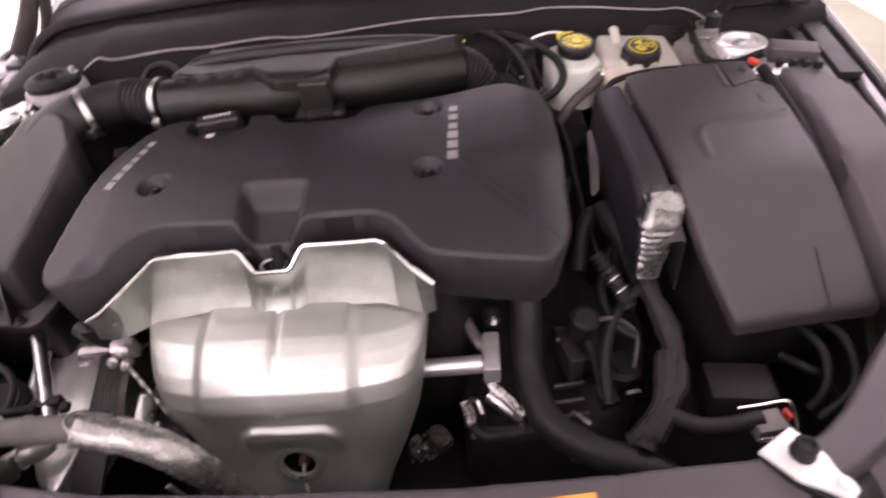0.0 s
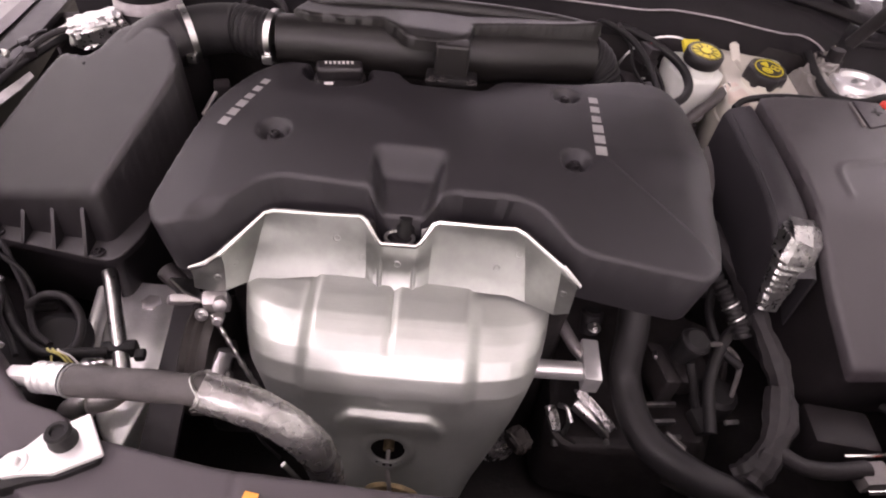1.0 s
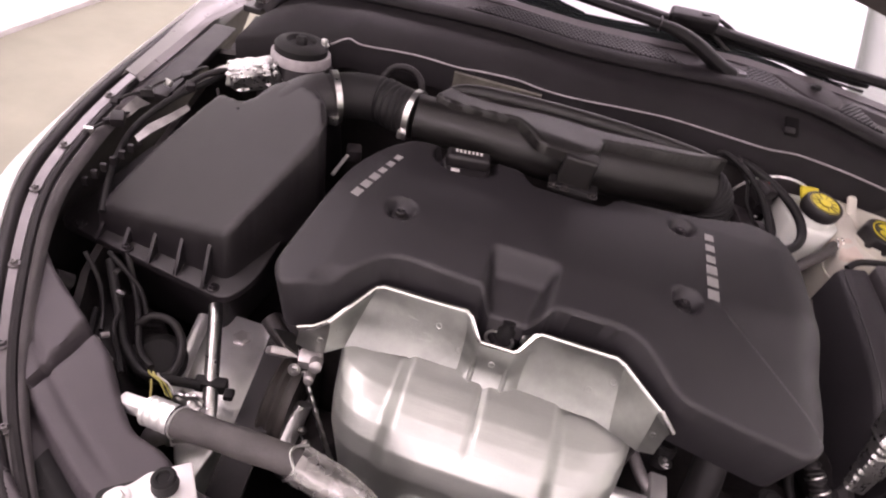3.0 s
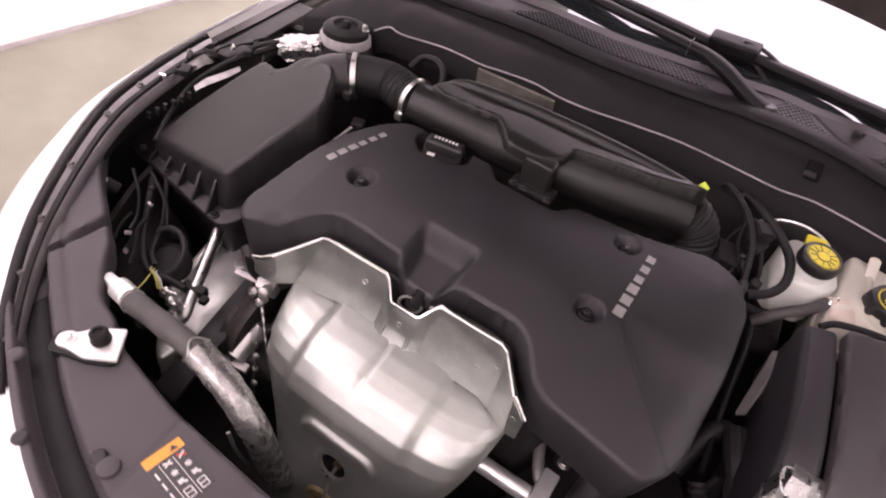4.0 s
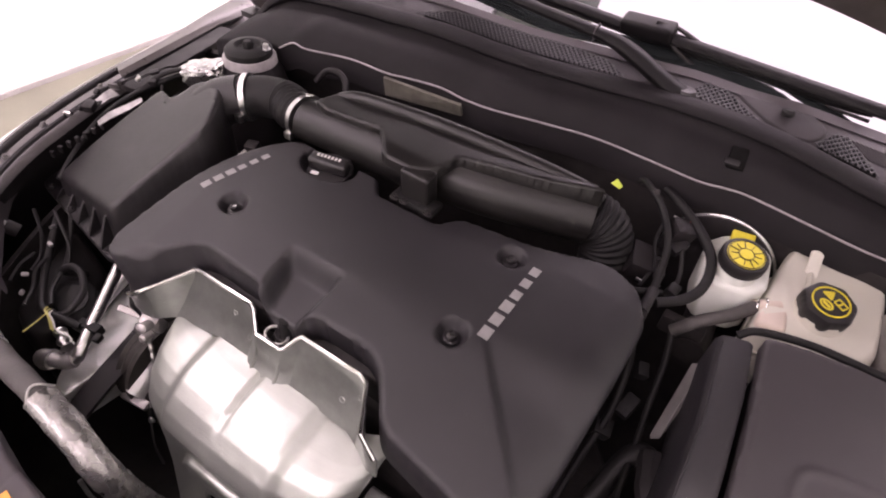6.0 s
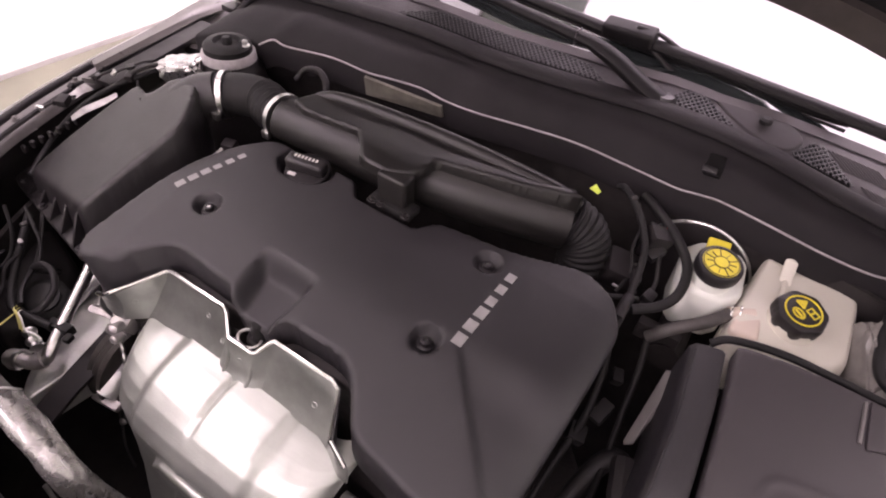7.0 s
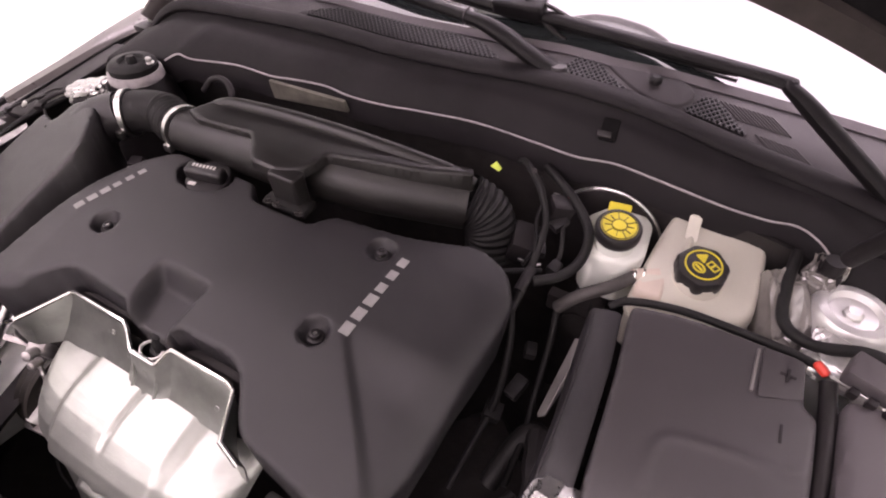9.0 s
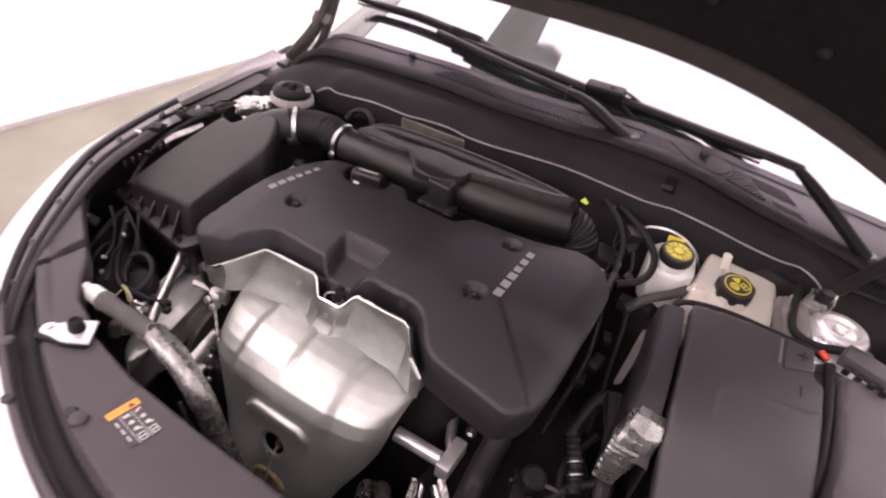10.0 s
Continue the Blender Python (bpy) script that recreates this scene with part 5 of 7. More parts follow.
def radiator_cover():
    t = thing("radiator_cover", "matte grey plastic radiator cover with warning stickers", "radiator cover", (0.05, -0.42, 0.66))
    edge = [(-0.632, -0.085), (-0.598, -0.127), (-0.530, -0.180), (-0.450, -0.228), (-0.405, -0.254), (-0.372, -0.288), (-0.337, -0.318), (-0.300, -0.325), (-0.262, -0.346), (-0.15, -0.364), (0.0, -0.371), (0.20, -0.374),
            (0.353, -0.368), (0.477, -0.355), (0.530, -0.338), (0.559, -0.325), (0.600, -0.295), (0.646, -0.250), (0.700, -0.196), (0.760, -0.150), (0.790, -0.165), (0.775, -0.250)]
    front = [(x, front_line(x) - 0.038) for x in np.linspace(0.66, -0.40, 24)]
    out = rounded(edge, 0.012) + front + [(-0.478, -0.330), (-0.545, -0.250), (-0.620, -0.150), (-0.655, -0.085)]
    def h(x, y):
        z = sight_height(x, y)
        g = y - front_line(x)
        z -= 0.026 * (smooth(-0.027, -0.020, g) - smooth(0.012, 0.019, g))
        # thin bead beside the groove at the corner
        z -= 0.004 * math.exp(-((g - 0.040) / 0.003) ** 2) * smooth(-0.30, -0.36, x)
        # shallow steps between the panels
        z -= 0.002 * math.exp(-((x + 0.125 + 0.15 * (y + 0.4)) / 0.0025) ** 2) * (1 if g > 0.02 else 0)
        z -= 0.002 * math.exp(-((x - 0.345 - 0.15 * (y + 0.4)) / 0.0025) ** 2) * (1 if g > 0.02 else 0)
        z -= 0.020 * math.exp(-((x + 0.444) / (0.0035 + 0.06 * max(0.0, y + 0.31))) ** 4) * smooth(-0.325, -0.300, y)
        return z
    part("panel", panel(out, h, 0.0032, 0.035, 0.006), PANELGREY, t, angle=60)
    for x, y in ((-0.158, -0.446), (0.34, -0.44), (-0.235, -0.478), (-0.33, -0.425)):
        part("push_pin", lathed([(0.009, 0), (0.009, 0.002), (0.006, 0.0045), (0.002, 0.0045)], pose(x, y, sight_height(x, y) + 0.001), 18), PLASTIC if x > -0.3 else PANELGREY, t)
    for x in (-0.30, -0.385, -0.12, 0.22):
        y = front_line(x) - 0.004
        part("drain_hole", lathed([(0.012, 0), (0.012, 0.0012), (0.004, 0.0012)], pose(x, y, sight_height(x, y) - 0.0255), 16), BLACK, t, "dark hole in the groove")
    part("groove_strip", sheet([[(x, front_line(x) + g, sight_height(x, front_line(x) + g) - 0.0235 + 0.002 * math.cos(g * 180)) for g in (-0.0185, -0.010, -0.003, 0.004, 0.0105)] for x in np.linspace(-0.40, 0.60, 70)], 0.002), RUBBER, t, "black rubber strip in the groove", angle=60)
    part("pin_bump", lathed([(0.012, 0), (0.011, 0.005), (0.006, 0.007)], pose(-0.142, -0.447, sight_height(-0.14, -0.447)), 24), PANELGREY, t)


radiator_cover()


def sticker(a, b, depth, label, icons):
    """A printed label from a to b along its orange band, lying on the radiator cover."""
    a, b = Vector(a), Vector(b)
    d = (b - a).normalized()
    n = Vector((d.y, -d.x))
    base = (a + b) / 2
    t = thing("warning_sticker", label, "sticker", (base.x, base.y, sight_height(base.x, base.y)), "warning stickers")
    hh = lambda x, y: sight_height(x, y) + 0.0010
    l = (b - a).length
    def line(u0, v0, u1, v1, w, mat=PRINT, up=0.0):
        """A bar between two places given along the band and away from it."""
        part("print_bar", bar(bmesh.new(), a + d * u0 + n * v0, a + d * u1 + n * v1, w, lambda x, y: hh(x, y) + up), mat, t, "pale printed bar" if mat is PRINT else "red printed bar")
    part("film", bar(bmesh.new(), a + n * depth / 2, b + n * depth / 2, depth, lambda x, y: sight_height(x, y) + 0.0004), STICKER if icons else SEALEDGE, t)
    part("band", bar(bmesh.new(), a + n * 0.006, b + n * 0.006, 0.012, hh), ORANGE, t, "orange printed band")
    m = a + d * l * (0.75 if icons else 0.5) + n * 0.006
    for k in range(3):
        part("print_mark", bar(bmesh.new(), m + n * (0.003 - 0.002 * k) - d * (0.001 + 0.001 * (2 - k)) * 1.4, m + n * (0.003 - 0.002 * k) + d * (0.001 + 0.001 * (2 - k)) * 1.4, 0.0018, lambda x, y: hh(x, y) + 0.0003), STICKER, t)
    if icons:
        for r in range(2):
            u = l * (0.80 - 0.36 * r)
            line(u - 0.004, 0.0165, u + 0.004, 0.0215, 0.0022, RED if r == 0 else PRINT)
            line(u + 0.004, 0.0165, u - 0.004, 0.0215, 0.0018, PRINT, 0.0002)
            for k in range(4):
                ang = k * math.pi / 4
                line(u - 0.0036 * math.cos(ang), 0.032 - 0.0036 * math.sin(ang), u + 0.0036 * math.cos(ang), 0.032 + 0.0036 * math.sin(ang), 0.0013, PRINT, 0.0001 * k)
            line(u - 0.003, 0.044, u + 0.003, 0.044, 0.005)
            line(u + 0.002, 0.047, u + 0.005, 0.047, 0.003, PRINT, 0.0002)
            for v in (0.054, 0.0595, 0.065):
                line(u - 0.004, v, u + 0.004, v, 0.0012)
            for du in (-0.004, 0.004):
                line(u + du, 0.054, u + du, 0.065, 0.0012, PRINT, 0.0002)
            line(u - 0.0075, 0.015, u - 0.0075, 0.068, 0.0007)
        for v in (0.020, 0.034, 0.048):
            line(l * 0.10, v, l * 0.10, v + 0.009, 0.002)
    else:
        for c in range(3):
            for r in range(7):
                u0 = l * (0.03 + 0.33 * c)
                line(u0, 0.0155 + 0.0048 * r, u0 + l * (0.27 - 0.04 * ((r * 2 + c) % 3)), 0.0155 + 0.0048 * r, 0.0017)


sticker((-0.122, -0.426), (-0.116, -0.384), 0.066, "dark warning sticker with orange band and pale pictograms", 4)
sticker((0.185, -0.398), (0.325, -0.387), 0.046, "wide grey warning sticker with orange band and pale lines", 0)


def hood_rest(at, turn, label, flip=1):
    t = thing("hood_bump_stop", label, "bump stop", at, "hood bump stops")
    m = Matrix.Translation(at) @ pose(0, 0, 0, 0, 0, turn) @ Matrix.Diagonal((0.66, 0.66 * flip, 0.66, 1))
    out = rounded([(-0.060, -0.014), (-0.036, -0.020), (-0.003, -0.036), (0.054, -0.036), (0.046, 0.032), (-0.008, 0.027), (-0.030, 0.014), (-0.060, 0.012)], [0.010, 0.01, 0.004, 0.003, 0.003, 0.004, 0.01, 0.010])
    bm = prism(bmesh.new(), out, 0.006, 0.0, 0.0015)
    bmesh.ops.transform(bm, matrix=m, verts=bm.verts)
    part("plate", bm, LATCH, t, "white coated bracket plate")
    part("buffer", lathed([(0.016, 0.005), (0.0175, 0.012), (0.015, 0.026), (0.016, 0.030), (0.013, 0.034), (0.009, 0.034), (0.007, 0.030), (0.002, 0.030)], m @ pose(0.014, 0.002, 0), 28), RUBBER, t, "black rubber buffer")
    part("washer", lathed([(0.0165, 0.005), (0.0165, 0.0075), (0.014, 0.0085), (0.006, 0.0085)], m @ pose(-0.042, -0.002, 0), 24), LATCH, t)
    part("bolt", lathed([(0.0095, 0.008), (0.0095, 0.0145), (0.0075, 0.016), (0.003, 0.016)], m @ pose(-0.042, -0.002, 0), 6), LATCH, t)
    out2 = rounded([(-0.070, -0.024), (-0.030, -0.030), (0.0, -0.040), (0.050, -0.040), (0.040, 0.030), (-0.02, 0.024), (-0.070, 0.020)], 0.012)
    bm = prism(bmesh.new(), out2, -0.001, -0.02, 0.002)
    bmesh.ops.transform(bm, matrix=m, verts=bm.verts)
    part("seat", bm, RUBBER, t)


hood_rest((-0.280, -0.366, 0.781), 32, "white metal hood rest with black rubber buffer")
hood_rest((0.524, -0.365, 0.764), 128, "white metal hood rest with black rubber buffer", -1)


# ---- front left corner ----
def coolant_pipe():
    t = thing("refrigerant_pipe", "refrigerant pipe with foam sleeve and worn foil wrap", "pipe", (-0.1870, -0.2980, 0.6170))
    part("pipe_end", blocked((0.042, 0.014, 0.017), pose(-0.3500, -0.2920, 0.7700, 0, -20, -11), 0.003), LATCH, t, "pale flat metal tab")
    part("ferrule", tubed([(-0.3340, -0.2945, 0.7745), (-0.3180, -0.2972, 0.7790), (-0.2980, -0.3004, 0.7826)], lambda s: 0.0148 + 0.0003 * math.cos(s * 25) + 0.0012 * smooth(0.92, 0.98, s), seg=20, n=14), PALECAST, t, "crimped pale ferrule")
    part("seal_ring", tubed([(-0.3025, -0.2999, 0.7820), (-0.2995, -0.3001, 0.7825)], 0.0156, seg=20, smooth=False), RUBBER, t)
    part("foam_sleeve", tubed([(-0.3020, -0.3000, 0.7820), (-0.2390, -0.3040, 0.7910), (-0.1790, -0.3060, 0.7940), (-0.1640, -0.3065, 0.7910)], lambda s: 0.0145 + 0.0005 * math.sin(20 * s), seg=20), GREYHOSE, t, "dark grey foam sleeve")
    path = cat([(-0.1780, -0.3060, 0.7940), (-0.1240, -0.3090, 0.7720), (-0.0803, -0.3122, 0.7223), (-0.0720, -0.2980, 0.6170), (-0.0800, -0.2700, 0.5000)], 16)
    bm = bmesh.new()
    rings = []
    for i, c in enumerate(path):
        d = (path[min(i + 1, len(path) - 1)] - path[max(i - 1, 0)]).normalized()
        u = d.cross(Vector((0, 1, 0))).normalized()
        w = d.cross(u)
        ring = []
        for k in range(36):
            a = 2 * math.pi * k / 36
            r = 0.0178 + 0.0011 * noise.noise((c.x * 45, 1.4 * math.cos(a), 1.4 * math.sin(a))) + 0.0018 * abs(noise.noise((c.z * 70, 3 * math.cos(a), 3 * math.sin(a) + c.x * 40)))
            ring.append(c + r * (math.cos(a) * u + math.sin(a) * w))
        rings.append(ring)
    loft(bm, rings)
    part("foil_sleeve", bm, DULLFOIL, t, "worn silver foil sleeve", angle=24)
    part("sleeve_lip", tubed([(-0.177 + 0.005 * math.sin(3 * a), -0.306 + 0.0178 * math.cos(a), 0.794 + 0.0178 * math.sin(a)) for a in np.linspace(0, 6.28, 20)], 0.0014, seg=6, n=2), STEEL, t)
    part("sleeve_clip", tubed([(-0.1033, -0.3332, 0.7223), (-0.0902, -0.3354, 0.6966), (-0.0818, -0.3292, 0.6638), (-0.0924, -0.3216, 0.6404)], lambda s: 0.0026 - 0.001 * s, seg=8), STEEL, t, "small steel spring clip")


coolant_pipe()


def engine_bracket():
    t = thing("engine_mount_bracket", "pale cast aluminium engine mount bracket", "bracket", (-0.35, -0.12, 0.5))
    out = rounded([(-0.425, -0.040), (-0.335, -0.040), (-0.312, -0.090), (-0.306, -0.180), (-0.318, -0.285), (-0.350, -0.262), (-0.405, -0.175)], 0.014)
    part("plate", prism(bmesh.new(), out, lambda x, y: 0.628 + 0.1 * (y + 0.1), 0.54, 0.006), PALECAST, t)
    part("boss", lathed([(0.014, 0), (0.014, 0.008), (0.011, 0.010), (0.006, 0.010)], pose(-0.362, -0.075, 0.624), 6), CAST, t, "hexagonal fixing nut")
    part("ridge", tubed([(-0.418, -0.075, 0.650), (-0.409, -0.13, 0.638), (-0.397, -0.19, 0.626)], 0.010, seg=14), PALECAST, t)
    part("black_strap", sheet([[(-0.318, -0.05, 0.680), (-0.272, -0.05, 0.680)], [(-0.309, -0.13, 0.655), (-0.262, -0.14, 0.655)], [(-0.300, -0.22, 0.632), (-0.258, -0.23, 0.632)], [(-0.292, -0.31, 0.605), (-0.25, -0.31, 0.605)]], 0.006), BLACK, t)


engine_bracket()


def ac_line():
    t = thing("refrigerant_line", "bare aluminium refrigerant line with black clip and wires", "pipe", (-0.37, -0.15, 0.6))
    part("pipe", tubed([(-0.386, -0.095, 0.708), (-0.375, -0.116, 0.700), (-0.350, -0.168, 0.680), (-0.329, -0.212, 0.662), (-0.326, -0.226, 0.652), (-0.336, -0.238, 0.648)], 0.0092, seg=16), STEEL, t)
    part("elbow", tubed([(-0.328, -0.228, 0.652), (-0.338, -0.240, 0.648), (-0.358, -0.248, 0.648), (-0.376, -0.252, 0.640), (-0.388, -0.252, 0.615)], lambda s: 0.0125 + 0.0012 * math.cos(9 * s), seg=18), CAST, t, "dull cast elbow joining the line")
    ring_band((-0.356, -0.2475, 0.6485), (-0.95, -0.25, -0.1), 0.0135, 0.006, STEEL, t)
    part("clip", blocked((0.040, 0.016, 0.018), pose(-0.341, -0.186, 0.673, 0, 0, 12), 0.004), RUBBER, t)
    part("clip_tail", blocked((0.012, 0.014, 0.010), pose(-0.314, -0.192, 0.674, 0, 0, 12), 0.003), RUBBER, t)
    for k in range(3):
        part("sensor_coil", tubed([(-0.356 + 0.007 * k + 0.010 * math.cos(a), -0.222 + 0.002 * k, 0.680 + 0.010 * math.sin(a)) for a in np.linspace(0.3, 5.6, 14)], 0.0022, seg=6, n=3), STEEL, t)
    part("sensor", tubed([(-0.365, -0.218, 0.676), (-0.345, -0.224, 0.678), (-0.330, -0.228, 0.676)], lambda s: 0.008 + 0.002 * math.cos(12 * s), seg=14), STEEL, t)
    for k, dx in enumerate((0, 0.006, 0.012)):
        part("wire", tubed([(-0.410 + dx, -0.205, 0.690), (-0.402 + dx, -0.212, 0.696), (-0.388 + dx, -0.216, 0.694), (-0.374 + dx, -0.224, 0.682)], 0.0013, seg=6), WIRE if k < 2 else PRINT, t, "thin pale wires")
    part("wire_tail", tubed([(-0.40, -0.215, 0.69), (-0.385, -0.235, 0.70), (-0.372, -0.255, 0.71)], 0.0012, seg=6), WIRE, t)


ac_line()


def pulley():
    t = thing("drive_pulley", "black ribbed drive pulley with belt", "pulley", (-0.25, -0.15, 0.5))
    m = pose(-0.258, -0.130, 0.600, 0, 90, 0)
    part("wheel", lathed([(0.02, -0.02), (0.078, -0.02), (0.082, -0.016), (0.078, -0.010), (0.082, -0.004), (0.078, 0.002), (0.082, 0.008), (0.082, 0.016), (0.05, 0.016), (0.02, 0.012)], m, 48), BELT, t)
    part("hub", lathed([(0.03, -0.03), (0.03, 0.02), (0.012, 0.024)], m, 24), GRIME, t)
    bolt("nut", (-0.236, -0.130, 0.610), t, 0.010, STEEL, (1, 0, 0))


pulley()


def small_left_parts():
    t = thing("thermostat_housing", "cast aluminium housing beside the heat shield", "housing", (-0.23, -0.12, 0.66))
    part("flange", blocked((0.030, 0.020, 0.030), pose(-0.232, -0.140, 0.722, 20, 0, 10), 0.006), CAST, t)
    part("elbow", tubed([(-0.300, -0.112, 0.738), (-0.272, -0.130, 0.730), (-0.246, -0.142, 0.722)], lambda s: 0.012 - 0.002 * s, seg=14), GRIME, t)
    part("clamp_plate", blocked((0.046, 0.010, 0.026), pose(-0.262, -0.146, 0.728, 35, 20, 25), 0.004), CAST, t)
    part("lug", lathed([(0.0075, 0), (0.0075, 0.018), (0.004, 0.020)], pose(-0.222, -0.150, 0.735, 60, 0, 20), 16), CAST, t)
    part("lug", lathed([(0.0065, 0), (0.0065, 0.016), (0.004, 0.018)], pose(-0.226, -0.152, 0.712, 70, 0, 10), 16), CAST, t)
    part("bent_tab", sheet([[(-0.283, -0.135, 0.752), (-0.262, -0.150, 0.748)], [(-0.262, -0.125, 0.742), (-0.245, -0.148, 0.735)], [(-0.250, -0.130, 0.728), (-0.238, -0.150, 0.722)]], 0.003), STEEL, t)
    bolt("bolt", (-0.246, -0.156, 0.715), t, 0.005, STEEL, (0, -1, 0.6))
    solo("dipstick_tube", tubed([(-0.236, -0.152, 0.712), (-0.222, -0.162, 0.690), (-0.204, -0.176, 0.662), (-0.186, -0.188, 0.630), (-0.176, -0.190, 0.600)], lambda s: 0.0032 + 0.0005 * math.sin(60 * s), seg=10, n=16), STEEL, "thin bright steel tube beside the heat shield", "tube")
    d = thing("shield_fasteners", "small dark clips and a thin wire beside the heat shield", "fasteners", (-0.19, -0.20, 0.60))
    part("wire", tubed([(-0.226, -0.176, 0.622), (-0.206, -0.196, 0.614), (-0.196, -0.212, 0.596), (-0.172, -0.232, 0.570), (-0.150, -0.240, 0.545)], 0.0022, seg=7), RUBBER, d)
    for k, (x, y, z) in enumerate(((-0.222, -0.178, 0.626), (-0.212, -0.190, 0.618), (-0.203, -0.202, 0.606), (-0.192, -0.215, 0.594))):
        part("clip", lathed([(0.0045, -0.003), (0.0060, -0.001), (0.0045, 0.002), (0.0020, 0.004)], pose(x, y, z, 40 + 15 * k, 20 * k), 10), (GALV, STEEL)[k % 2], d)
    a = thing("alternator", "cast aluminium accessory housing behind the shield", "alternator", (-0.225, -0.165, 0.575))
    part("case", blocked((0.075, 0.08, 0.09), pose(-0.215, -0.160, 0.560, 0, 15, 10), 0.02, 3), GRIME, a)
    part("arm", tubed([(-0.232, -0.150, 0.640), (-0.238, -0.170, 0.618), (-0.240, -0.200, 0.600)], lambda s: 0.015 + 0.009 * s, seg=12, wide=0.6), PALECAST, a, "pale cast support arm")
    part("foot", blocked((0.05, 0.022, 0.012), pose(-0.240, -0.204, 0.594, 10, 0, 8), 0.004), CAST, a)
    solo("cable_loop", tubed([(-0.46, -0.12, 0.66), (-0.462, -0.150, 0.690), (-0.446, -0.140, 0.704), (-0.418, -0.140, 0.704), (-0.396, -0.158, 0.690), (-0.389, -0.190, 0.680), (-0.408, -0.205, 0.672), (-0.43, -0.20, 0.66)], 0.0055, seg=10), HOSE, "dark looped cable in the front corner", "cable")
    solo("wiring_branch", tubed([(-0.53, -0.10, 0.735), (-0.49, -0.145, 0.715), (-0.455, -0.185, 0.695), (-0.415, -0.210, 0.688), (-0.385, -0.205, 0.685), (-0.350, -0.195, 0.678)], 0.0062, seg=10), RUBBER, "black wiring harness in the front corner", "wiring")
    solo("wiring_branch", tubed([(-0.52, -0.08, 0.74), (-0.475, -0.13, 0.70), (-0.44, -0.18, 0.69), (-0.41, -0.20, 0.69)], 0.004, seg=8), HOSE, "thin dark wiring harness in the front corner", "wiring")
    w = thing("lamp_wiring", "thin dark wires and small clips behind the headlamp", "wiring", (-0.48, -0.12, 0.65))
    for k, pts in enumerate(([(-0.545, -0.120, 0.760), (-0.520, -0.135, 0.730), (-0.505, -0.155, 0.705), (-0.49, -0.18, 0.70)], [(-0.530, -0.100, 0.750), (-0.500, -0.110, 0.735), (-0.475, -0.120, 0.72), (-0.455, -0.14, 0.70)],
                             [(-0.480, -0.155, 0.715), (-0.470, -0.180, 0.712), (-0.452, -0.200, 0.70), (-0.43, -0.225, 0.70)], [(-0.51, -0.16, 0.71), (-0.49, -0.19, 0.72), (-0.475, -0.215, 0.715)])):
        part("wire", tubed(pts, 0.003, seg=7), (HOSE, RUBBER)[k % 2], w)
    for k, (x, y, z) in enumerate(((-0.488, -0.140, 0.728), (-0.470, -0.195, 0.716), (-0.505, -0.120, 0.742), (-0.452, -0.215, 0.704))):
        part("clip", blocked((0.010, 0.006, 0.006), pose(x, y, z, 20 * k, 15, 50 * k), 0.0015), (GALV, SEALEDGE)[k % 2], w)
    b = thing("lamp_plug", "small pale bulb plug in the fender gap", "plug", (-0.55, -0.165, 0.75))
    part("tip", lathed([(0.007, 0), (0.009, 0.006), (0.006, 0.012), (0.002, 0.014)], pose(-0.552, -0.166, 0.752, 30, -40), 14), LATCH, b)
    part("socket", lathed([(0.011, -0.02), (0.011, 0.0)], pose(-0.552, -0.166, 0.752, 30, -40), 14), BLACK, b)
    h = thing("headlamp_housing", "black plastic headlamp housing in the front corner", "headlamp", (-0.52, -0.16, 0.6))
    part("shell", prism(bmesh.new(), rounded([(-0.60, -0.06), (-0.46, -0.09), (-0.425, -0.20), (-0.44, -0.25), (-0.52, -0.22), (-0.58, -0.14)], 0.03), lambda x, y: 0.680 - 0.3 * (x + 0.6), 0.45, 0.02), BLACK, h)
    part("cap", lathed([(0.036, -0.01), (0.036, 0.008), (0.030, 0.012), (0.012, 0.012)], pose(-0.430, -0.165, 0.650, 10, 18), 28), RUBBER, h)
    part("cap_ring", lathed([(0.024, 0.010), (0.024, 0.016), (0.018, 0.016)], pose(-0.430, -0.165, 0.650, 10, 18), 28), HOSE, h)


small_left_parts()


def fender_slot():
    t = thing("rail_slot", "long dark slot with bright folded edge along the fender", "fender slot", (0.86, 0.35, 0.84))
    part("slot", blocked((0.034, 0.24, 0.014), pose(0.866, 0.345, 0.852, 2, 0, -9), 0.003), BLACK, t)
    part("edge", sheet([[(0.838, 0.46, 0.858), (0.848, 0.46, 0.862)], [(0.828, 0.34, 0.850), (0.840, 0.34, 0.856)], [(0.808, 0.22, 0.842), (0.824, 0.21, 0.846)], [(0.802, 0.14, 0.836), (0.820, 0.13, 0.838)]], 0.002), GALV, t, "bright folded sheet edge")


fender_slot()


